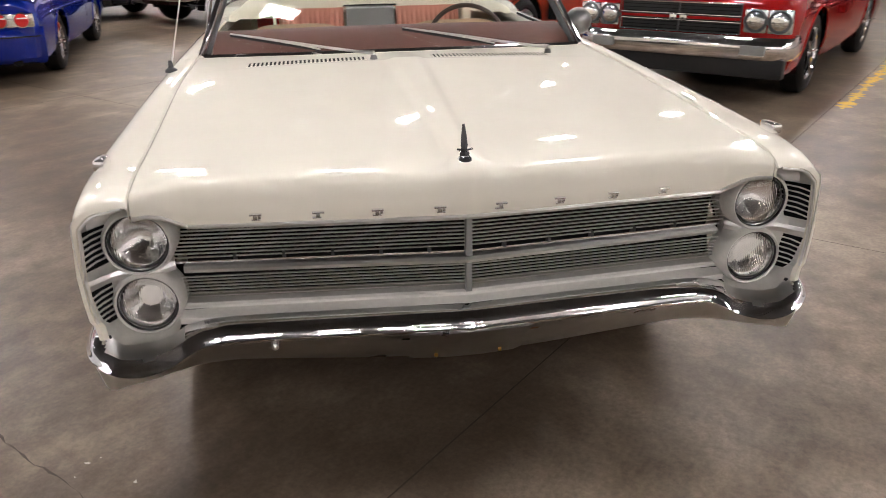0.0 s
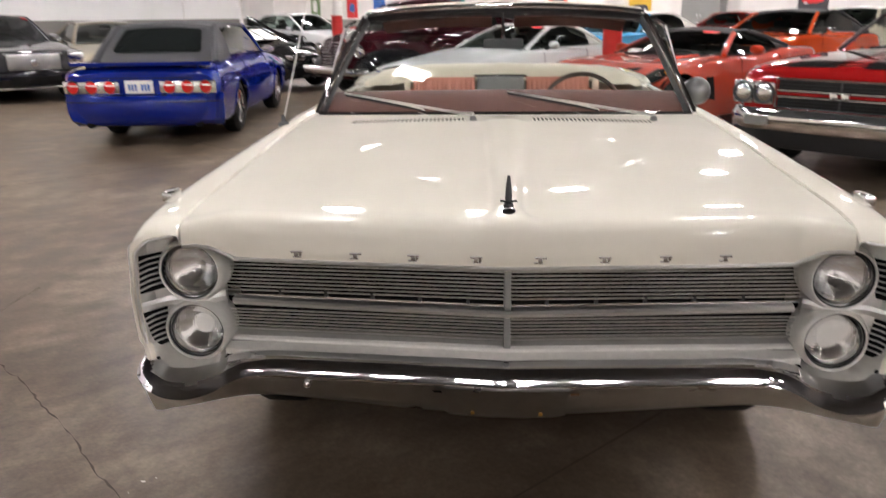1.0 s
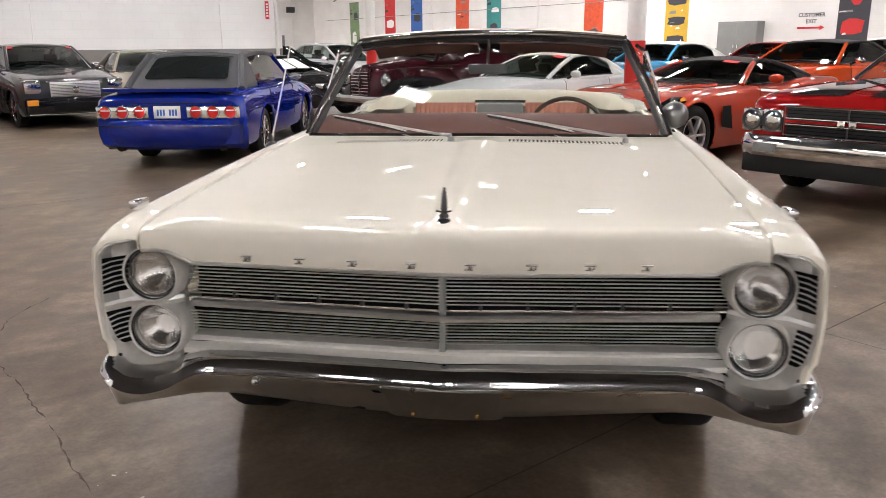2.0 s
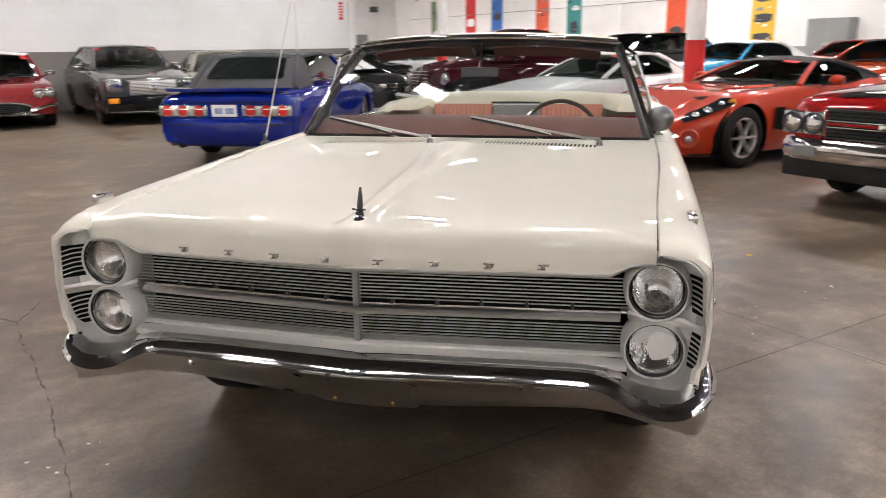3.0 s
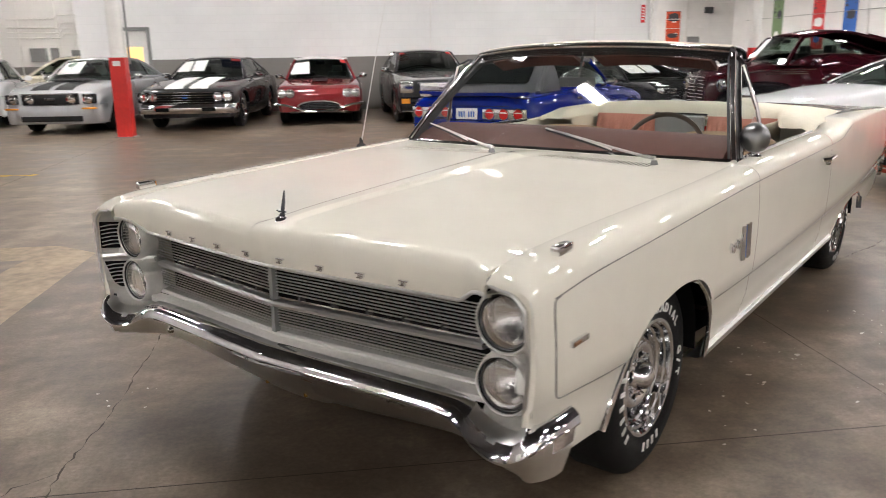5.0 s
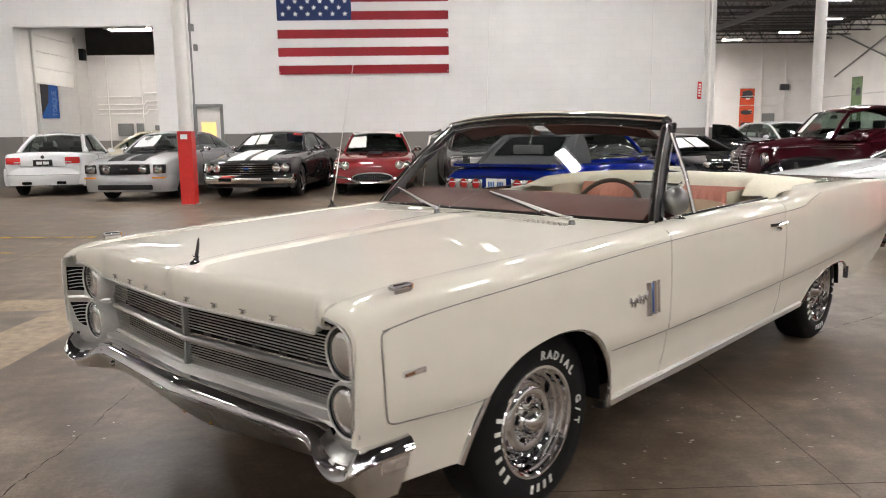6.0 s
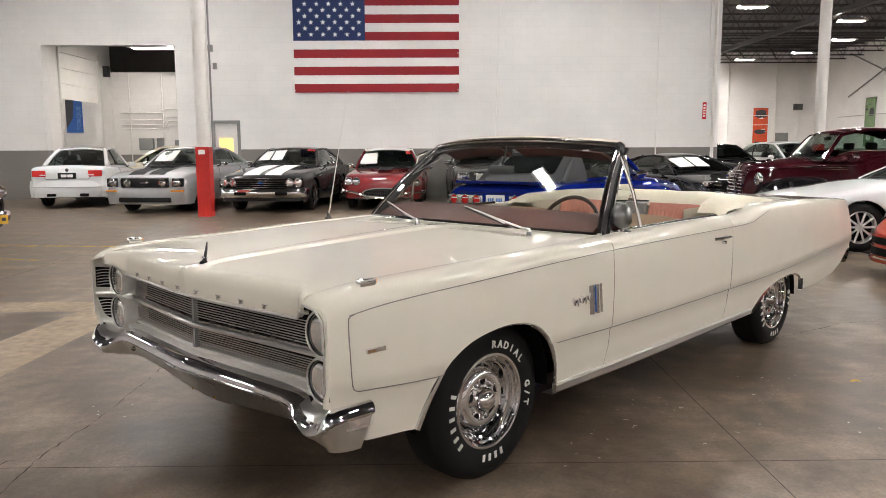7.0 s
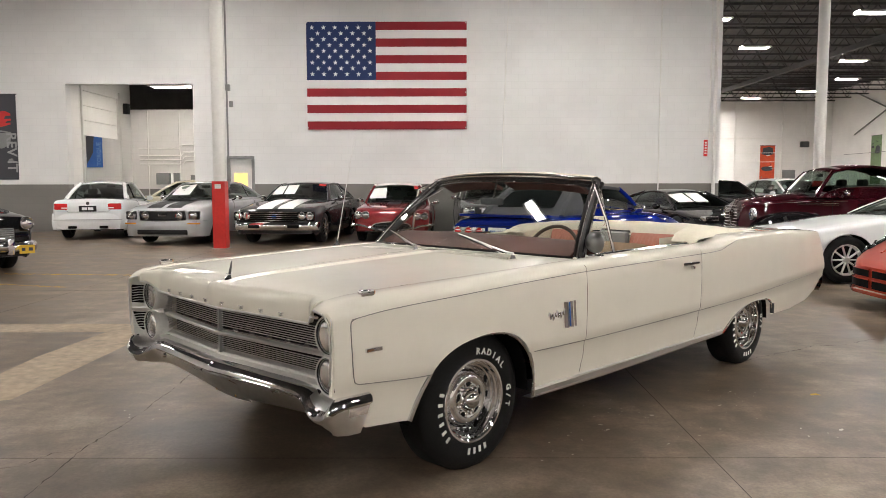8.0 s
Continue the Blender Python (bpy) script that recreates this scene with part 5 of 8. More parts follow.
part("base_trim", tube([Vector(glass_pt(i, 0)) + Vector((0, -0.006, 0.0)) for i in ii], 0.011, 8), CHROME, car, "bright trim under the glass")
for s in (1, -1):
    bm = grid([[Vector(glass_pt(s * (0.08 + 0.80 * k / 6), 0.985)) + Vector((0, 0.035 + d * 0.11, -0.016 - d * 0.046 + 0.01 * math.sin(math.pi * k / 6))) for d in (0, 0.3, 0.7, 1.0)] for k in range(7)])
    part("sun_visor", bm, VINYL_BROWN, car, "brown vinyl sun visor", solid=0.018)
    # vent window frame, slim and upright
    b0, t0 = Vector((s * 0.868, 2.125, 0.962)), Vector((s * 0.762, 2.10, 1.322))
    vent = part("vent_window", tube([b0, b0.lerp(t0, 0.5) + Vector((s * 0.01, 0, 0)), t0, Vector((s * 0.722, 2.15, 1.352))], 0.010, 8), CHROME, car, "chrome vent window frame")
    a0, a1 = Vector(glass_pt(s, 0.06)) + Vector((s * 0.02, 0.09, 0)), Vector(glass_pt(s, 0.92)) + Vector((s * 0.02, 0.09, 0))
    pane = part("pane", tidy(grid([[a0, b0], [a0.lerp(a1, 0.5), b0.lerp(t0, 0.5) + Vector((s * 0.01, 0, 0))], [a1, t0]])), CLEAR, vent, solid=0.004)
    pane.visible_shadow = False

# wipers: an arm from the cowl and a blade along its outer part
for piv, tx in ((Vector((-0.126, 1.475, 0.966)), -0.728), (Vector((0.620, 1.510, 0.960)), 0.02)):
    tip = Vector(glass_pt(tx / 0.815, 0.17)) + Vector((0, -0.020, 0.010))
    w = part("wiper", tube([piv, piv + Vector((0, 0.0, 0.018)), piv.lerp(tip, 0.10) + Vector((0, 0, 0.012)), piv.lerp(tip, 0.40) + Vector((0, -0.002, 0.008)), piv.lerp(tip, 0.62) + Vector((0, -0.002, 0.008))], [0.010, 0.009, 0.006, 0.005, 0.003], 8), ALLOY, car, "dull metal windshield wiper")
    part("wiper_cap", lathe([(0.0, 0.022), (0.012, 0.018), (0.016, 0.0)], 12, Matrix.Translation(piv - Vector((0, 0, 0.008))) @ Matrix.Rotation(-math.pi / 2, 4, "Y")), MIRROR_SHELL, w)
    part("wiper_blade", tube([piv.lerp(tip, q) + Vector((0, 0.004, h)) for q, h in ((0.36, -0.004), (0.5, 0.002), (0.62, 0.004), (0.8, 0.003), (1.0, 0.0))], [0.003, 0.0045, 0.0055, 0.0045, 0.003], 6), ALLOY, w)
    part("wiper_rubber", tube([piv.lerp(tip, q) + Vector((0, 0.010, -0.008)) for q in (0.36, 0.7, 1.0)], 0.003, 6, 0.006), BLACK_PLASTIC, w)

# antenna
ant = part("antenna", tube([(-0.928, 1.478, 0.955), (-0.910, 1.480, 1.02), (-0.822, 1.484, 1.35), (-0.722, 1.49, 1.71)], [0.005, 0.0035, 0.0025, 0.0018], 6), ALLOY, car, "thin whip antenna")
part("antenna_base", lathe([(0.0, 0.045), (0.008, 0.044), (0.010, 0.018), (0.022, 0.010), (0.026, 0.0)], 14, Matrix.Translation((-0.928, 1.478, 0.938)) @ Matrix.Rotation(-math.pi / 2, 4, "Y")), STEEL_DARK, ant)

# round door mirror
MIRROR_AT = Matrix.Translation((0.884, 1.906, 1.034)) @ Matrix.Rotation(math.radians(76), 4, "Z")
mm = part("door_mirror", lathe([(0.0001, -0.045), (0.022, -0.043), (0.042, -0.034), (0.057, -0.016), (0.0625, 0.004), (0.0625, 0.014), (0.059, 0.017)], 32, MIRROR_AT), MIRROR_SHELL, car, "round chrome door mirror")
part("mirror_glass", lathe([(0.0001, 0.012), (0.058, 0.012)], 28, MIRROR_AT), CHROME, mm)
part("mirror_stem", tube([(0.872, 1.955, 0.948), (0.874, 1.950, 0.966), (0.880, 1.925, 0.990), (0.884, 1.900, 1.010)], [0.030, 0.016, 0.011, 0.010], 12, None), CHROME, mm)
part("mirror_foot", lathe([(0.0, 0.016), (0.020, 0.013), (0.034, 0.004), (0.036, 0.0)], 20, Matrix.Translation((0.872, 1.955, 0.952)) @ Matrix.Rotation(-math.pi / 2, 4, "Y")), CHROME, mm)

# interior
part("floor_pan", grid([[(x, y, 0.36) for x in (-0.82, 0, 0.82)] for y in (1.6, 3.5)]), VINYL_BROWN, car)
part("bulkhead", grid([[(x, 1.66, 0.36), (x, 1.68, 0.93)] for x in (-0.84, 0, 0.84)]), DARK, car)
dash = part("dashboard", tidy(grid([[(x, base_y(x) + dy, z) for dy, z in ((0.02, 0.940), (0.07, 0.975), (0.14, 1.013 - 0.02 * x * x), (0.21, 1.036 - 0.03 * x * x), (0.27, 1.044 - 0.03 * x * x), (0.315, 1.034 - 0.03 * x * x), (0.33, 1.005), (0.325, 0.93), (0.31, 0.85), (0.27, 0.72), (0.24, 0.62))] for x in [0.80 * k / 10 for k in range(-10, 11)]])), VINYL_BROWN, car, "padded brown dashboard")
part("dash_panel", box(-0.70, 0.70, 1.985, 1.995, 0.75, 0.86, 0.003), ALLOY, dash)


def pleated(x0, x1, y0, z0, y1, z1, thick, pleats, material, name, parent, label="", drop=0.0):
    rows = []
    k = pleats * 4
    for f in (0, 0.06, 0.2, 0.5, 0.8, 0.94, 1.0):
        r = []
        for i in range(k + 1):
            x = x0 + (x1 - x0) * i / k
            puff = 0.016 * abs(math.sin(math.pi * i / 4))
            edge = 0.5 * thick * (1 - (2 * f - 1) ** 6)
            r.append((x, y0 + (y1 - y0) * f - edge * 0.4 - puff * (0.1 < f < 0.9), z0 + (z1 - z0) * f - drop * f * abs(2 * i / k - 1) ** 5))
        rows.append(r)
    for f in (1.0, 0.5, 0.0):
        rows.append([(x0 + (x1 - x0) * i / k, y0 + (y1 - y0) * f + thick, z0 + (z1 - z0) * f - (0.02 if f == 1 else 0) - drop * f * abs(2 * i / k - 1) ** 5) for i in range(k + 1)])
    return part(name, tidy(grid(rows)), material, parent, label, angle=60)


for x0, x1, nm in ((-0.76, -0.16, "front_seat"), (0.16, 0.76, "front_seat")):
    st = pleated(x0, x1, 2.76, 0.50, 2.88, 0.955, 0.10, 13, VINYL_TAN, nm, car, "tan pleated vinyl front seat", 0.09)
    part("seat_back", box(x0 + 0.03, x1 - 0.03, 2.98, 3.03, 0.48, 0.90, 0.03), VINYL_BROWN, st, "brown vinyl seat back")
    part("seat_cushion", box(x0, x1, 2.25, 2.85, 0.36, 0.56, 0.05), VINYL_BROWN, st)
part("centre_rest", box(-0.15, 0.15, 2.80, 2.95, 0.45, 0.90, 0.03), VINYL_BROWN, car)
for x0, x1 in ((-0.58, -0.17), (0.17, 0.58)):
    pleated(x0, x1, 3.36, 0.58, 3.47, 0.985, 0.08, 13, VINYL_PEACH, "rear_seat", car, "peach pleated vinyl rear seat")
part("speaker_panel", box(-0.155, 0.155, 3.40, 3.47, 0.60, 0.985, 0.02), GREY_METAL, car, "grey-blue panel between the rear seats")
part("rear_cushion", box(-0.74, 0.74, 2.95, 3.44, 0.36, 0.62, 0.06), VINYL_PEACH, car)
part("seat_rail", tube([(-0.17, 3.452, 0.992), (0, 3.452, 0.994), (0.17, 3.452, 0.992)], 0.009, 8), CHROME, car)
for s in (1, -1):
    part("side_trim", grid([[(s * 0.60, y, z) for z in (0.40, 0.98)] for y in (3.12, 3.48)]), VINYL_CREAM, car)

# steering wheel
wm = Matrix.Translation((0.395, 2.150, 0.905)) @ Matrix.Rotation(math.radians(-22), 4, "X")
ring = [wm @ Vector((0.20 * math.cos(a), 0, 0.20 * math.sin(a))) for a in [2 * math.pi * k / 40 for k in range(41)]]
sw = part("steering_wheel", tube(ring, 0.0115, 8, caps=False, up=(0, 1, 0.4)), surface("brown_wheel_rim", (0.05, 0.03, 0.02), 0.3, 0, 0.6), car, "thin dark brown steering wheel")
part("spoke", tube([wm @ Vector((-0.19, 0, 0)), wm @ Vector((-0.06, -0.02, -0.02)), wm @ Vector((0.06, -0.02, -0.02)), wm @ Vector((0.19, 0, 0))], 0.016, 8, 0.007), CHROME, sw)
part("hub", lathe([(0.0, 0.03), (0.04, 0.025), (0.05, 0.0), (0.03, -0.05), (0.022, -0.22)], 20, wm @ Matrix.Rotation(math.radians(90), 4, "Z")), VINYL_BROWN, sw)

# rear-view mirror
rv = part("rear_view_mirror", box(-0.095, 0.095, 2.03, 2.045, 1.222, 1.268, 0.008), STEEL_DARK, car)
part("mirror_stem", tube([(0, 2.045, 1.25), (0, 2.09, 1.385)], 0.007, 6), CHROME, rv)

# folded roof under its cover
rows = []
for k in range(49):
    a = -1 + 2 * k / 48
    x = 0.86 * a
    e = max(0.0, 1 - abs(a) ** 6)
    r = []
    for f, h in ((0.0, -0.03), (0.04, 0.03), (0.12, 0.055), (0.3, 0.062), (0.55, 0.055), (0.8, 0.035), (0.95, 0.01), (1.0, -0.02)):
        y = 3.475 + (0.76 - 0.10 * abs(a) ** 3) * f - 0.34 * min(1, max(0, abs(a) - 0.68) / 0.10) * (1 - f) ** 2
        r.append((x, y, 0.985 + h * (0.35 + 0.65 * e) + 0.006 * noise.noise((x * 6, y * 5, 1.0)) + 0.012 * (1 - abs(a)) - 0.02 * (abs(a) > 0.95)))
    rows.append(r)
part("roof_cover", tidy(grid(rows)), VINYL_CREAM, car, "cream vinyl cover over the folded roof", angle=60)

# trunk lid, rear deck and tail
rows = []
for y in (4.16, 4.3, 4.6, 5.0, 5.15, 5.25):
    xs = XS(y) + 0.002
    rows.append([(xs * k / 8, y, ZT(y) - 0.004 + 0.012 * (1 - (k / 8) ** 2)) for k in range(-8, 9)])
part("trunk_lid", grid(rows), CREAM, car)
part("deck", grid([[(x, y, 0.955) for x in (-0.82, 0, 0.82)] for y in (3.5, 4.18)]), CREAM, car)
tail = [(x, 5.36 + tail_lean(z), z) for x, z in side_section(5.36)]
bm = bmesh.new()
add_grid(bm, [[(s * x, y, z) for x, y, z in tail] for s in (1, 0, -1)])
part("tail_panel", tidy(bm), CREAM, car)
for s in (1, -1):
    part("tail_lamp", box(s * 0.66 - 0.2, s * 0.66 + 0.2, 5.40, 5.50, 0.64, 0.74, 0.01), RED_LENS, car)
rows = [[(x * 0.98, 5.42 + 0.09 * (1 - abs(x) / 1.1) + d, z) for d, z in ((-0.06, 0.60), (0.0, 0.585), (0.02, 0.54), (0.01, 0.47), (-0.06, 0.42))] for x in (-0.92, -0.6, 0, 0.6, 0.92)]
part("rear_bumper", tidy(grid(rows)), CHROME, car)

# badges on the left and right flanks
for s in (1, -1):
    x = s * (XW(1.5) + 0.002)
    em = part("fender_emblem", tidy(grid([[(x, 1.485, 0.752), (x + s * 0.010, 1.505, 0.752), (x, 1.525, 0.752)], [(x, 1.497, 0.616), (x + s * 0.010, 1.517, 0.616), (x, 1.537, 0.616)]])), CHROME, car, "tall chrome bar emblem with a blue inset")
    part("emblem_bar", tidy(grid([[(x, 1.535, 0.752), (x + s * 0.010, 1.548, 0.752), (x, 1.565, 0.752)], [(x, 1.547, 0.616), (x + s * 0.010, 1.562, 0.616), (x, 1.577, 0.616)]])), CHROME, em)
    part("emblem_bar", tidy(grid([[(x, 1.571, 0.752), (x + s * 0.008, 1.579, 0.752), (x, 1.590, 0.752)], [(x, 1.583, 0.616), (x + s * 0.008, 1.592, 0.616), (x, 1.602, 0.616)]])), CHROME, em)
    part("emblem_inset", tidy(grid([[(x + s * 0.003, 1.524, 0.748), (x + s * 0.004, 1.536, 0.748)], [(x + s * 0.003, 1.536, 0.622), (x + s * 0.004, 1.548, 0.622)]])), BLUE_INK, em, "blue enamel strip")
    bm = bmesh.new()
    k = 30
    add_tube(bm, [(x, 1.36 + 0.135 * i / k, 0.690 + 0.022 * math.sin(i * 1.35) * (0.6 + 0.4 * math.sin(i * 0.9)) + 0.006 * i / k) for i in range(k + 1)], 0.0065, 6)
    part("script_emblem", bm, CHROME, em, "chrome script emblem")
    sm = part("side_marker", box(min(s * 0.958, s * 0.974), max(s * 0.958, s * 0.974), 0.185, 0.268, 0.690, 0.706, 0.002), CHROME, car)
    part("marker_inset", box(min(s * 0.972, s * 0.977), max(s * 0.972, s * 0.977), 0.190, 0.222, 0.694, 0.702), RUST, sm)


# wheels
def wheel(parent, x, y, r, s, letters=True, rim_r=0.196, wide=0.215, tyre_label="black tyre with raised white lettering"):
    """s: +1 where the face looks to +x. The tyre's outer wall lies at x."""
    m = Matrix.Translation((x, y, r - 0.010)) @ Matrix.Scale(s, 4, (1, 0, 0))
    w = part("wheel", lathe([(0.050, -0.034), (0.056, -0.044), (0.070, -0.050), (0.088, -0.044), (0.104, -0.040), (0.118, -0.044), (0.130, -0.058), (0.136, -0.080), (0.146, -0.098)], 48, m), CHROME, parent, "chrome rally wheel with a deep stepped rim")
    q = wide
    rubber = lathe([(rim_r - 0.004, -0.03), (rim_r + 0.004, -0.012), (rim_r + 0.03, -0.001), (r - 0.055, 0.0), (r - 0.028, -0.010), (r - 0.008, -0.026), (r, -0.045), (r, -q / 2), (r, -q + 0.045), (r - 0.01, -q + 0.025), (r - 0.06, -q), (rim_r, -q + 0.02)], 64, m)
    # the tread is pressed flat where it meets the floor
    for v in rubber.verts:
        v.co.z = max(v.co.z, 0.002)
    part("tyre", rubber, RUBBER, w, tyre_label)
    d = rim_r
    part("rim", lathe([(0.146, -0.098), (0.152, -0.100), (0.156, -0.088), (d - 0.036, -0.080), (d - 0.032, -0.054), (d - 0.025, -0.049), (d - 0.021, -0.030), (d - 0.013, -0.026), (d - 0.010, -0.010), (d - 0.004, -0.005), (d + 0.006, -0.005), (d + 0.010, -0.012), (d + 0.006, -0.03)], 64, m), CHROME, w, angle=25)
    cap = part("hub_cap", lathe([(0.0, 0.004), (0.020, 0.002), (0.032, -0.004), (0.042, -0.014), (0.046, -0.034), (0.054, -0.046)], 32, m), CHROME, w)
    part("brake", lathe([(0.0, -0.105), (rim_r - 0.03, -0.105)], 24, m), DARK, w)
    for k in range(5):
        a = 2 * math.pi * (k + 0.3) / 5
        win = m @ Matrix.Rotation(a, 4, "X") @ Matrix.Translation((-0.046, 0.080, 0)) @ Matrix.Rotation(0.12, 4, "Z")
        bm = add_lathe(bmesh.new(), [(0.0, -0.006), (0.012, -0.005), (0.017, 0.001), (0.020, 0.005), (0.024, 0.004), (0.026, -0.004)], 18)
        bm.transform(win @ Matrix.Diagonal((1, 0.85, 1.1, 1)))
        part("wheel_window", tidy(bm), CHROME, w)
        bm = add_lathe(bmesh.new(), [(0.0, 0.002), (0.0155, 0.002)], 16)
        bm.transform(win @ Matrix.Diagonal((1, 0.85, 1.1, 1)))
        part("wheel_hole", bm, DARK, w)
        part("lug_nut", lathe([(0.0, 0.014), (0.006, 0.012), (0.009, 0.0)], 6, m @ Matrix.Rotation(a + 0.63, 4, "X") @ Matrix.Translation((-0.050, 0.070, 0))), CHROME, w)
    for k in range(15):
        a = 2 * math.pi * k / 15
        part("rim_slot", box(-0.004, 0.003, -0.011, 0.011, -0.005, 0.005, 0.001), DARK, w).matrix_basis = m @ Matrix.Rotation(a, 4, "X") @ Matrix.Translation((-0.080, 0, 0.1365)) @ Matrix.Rotation(1.1, 4, "Y")
    if letters:
        rm = rim_r + 0.043
        sets = (("RADIAL", 62, 58, 1.0), ("G/T", -4, 30, 1.0), ("####", -88, 36, 1.0), ("######", 190, 66, 1.0))
        for word, mid, span, _ in sets:
            k = len(word)
            for i, ch in enumerate(word):
                a = math.radians(mid + s * (span / 2 - span * (i + 0.5) / k))
                place = m @ Matrix.Rotation(a, 4, "X") @ Matrix.Translation((0.001, rm, 0))
                if ch.isalpha():
                    bm = text_mesh(ch, 0.044, 0.003, Matrix.Identity(4))
                    bm.transform(Matrix.Rotation(math.radians(90), 4, "Z"))
                    bm.transform(Matrix.Rotation(math.radians(-90), 4, "X"))
                    if s < 0:
                        bm.transform(Matrix.Scale(-1, 4, (0, 0, 1)))
                elif ch == "/":
                    bm = box(-0.001, 0.002, -0.018, 0.018, -0.0035, 0.0035)
                    bm.transform(Matrix.Rotation(math.radians(-24), 4, "X"))
                else:
                    bm = box(-0.001, 0.002, -0.015, 0.015, -0.0075, 0.0075, 0.0008)
                bm.transform(place)
                part("letter", tidy(bm), TYRE_WHITE, w)
    return w


for s in (1, -1):
    wheel(car, s * 0.890, F_Y + 0.032, 0.338, s, True)
    wheel(car, s * 0.885, R_Y + 0.055, 0.320, s, True)

# ---- the other cars ----
WHEELS = {}


def plain_wheel(parent, x, y, r, s, rim="chrome", spokes=5, wide=0.2):
    key = (round(r, 3), rim, spokes, s)
    rr = r * 0.64
    if key not in WHEELS:
        q = Matrix.Scale(s, 4, (1, 0, 0))
        col = {"chrome": CHROME, "alloy": ALLOY, "dark": GREY_METAL}[rim]
        ty = mesh_of("tyre", lathe([(rr, -0.03), (rr + 0.012, -0.006), (rr + 0.05, 0.0), (r - 0.03, -0.012), (r, -0.04), (r, -wide + 0.04), (r - 0.03, -wide), (rr, -wide)], 28, q), RUBBER)
        bm = lathe([(rr - 0.02, -0.09), (rr - 0.018, -0.03), (rr - 0.004, -0.012), (rr + 0.006, -0.014), (rr + 0.004, -0.03)], 28, q)
        ri = mesh_of("rim", bm, col)
        bm = lathe([(0.0, -0.012), (0.035, -0.014), (0.05, -0.03), (0.05, -0.06)], 14, q)
        for k in range(spokes):
            a = 2 * math.pi * k / spokes
            d = Vector((0, math.cos(a), math.sin(a)))
            add_tube(bm, [q @ (d * 0.03 + Vector((-0.03, 0, 0))), q @ (d * (rr - 0.01) + Vector((-0.03, 0, 0)))], 0.034 if spokes < 8 else 0.014, 6, 0.014)
        ce = mesh_of("spokes", bm, col)
        di = mesh_of("brake", lathe([(0.0, -0.085), (rr - 0.015, -0.085)], 20, q), DARK)
        WHEELS[key] = (ty, ri, ce, di)
    ty, ri, ce, di = WHEELS[key]
    w = same_part("wheel", ty, parent, Matrix.Translation((x, y, r)))
    same_part("rim", ri, w)
    same_part("spokes", ce, w)
    same_part("brake", di, w)
    return w


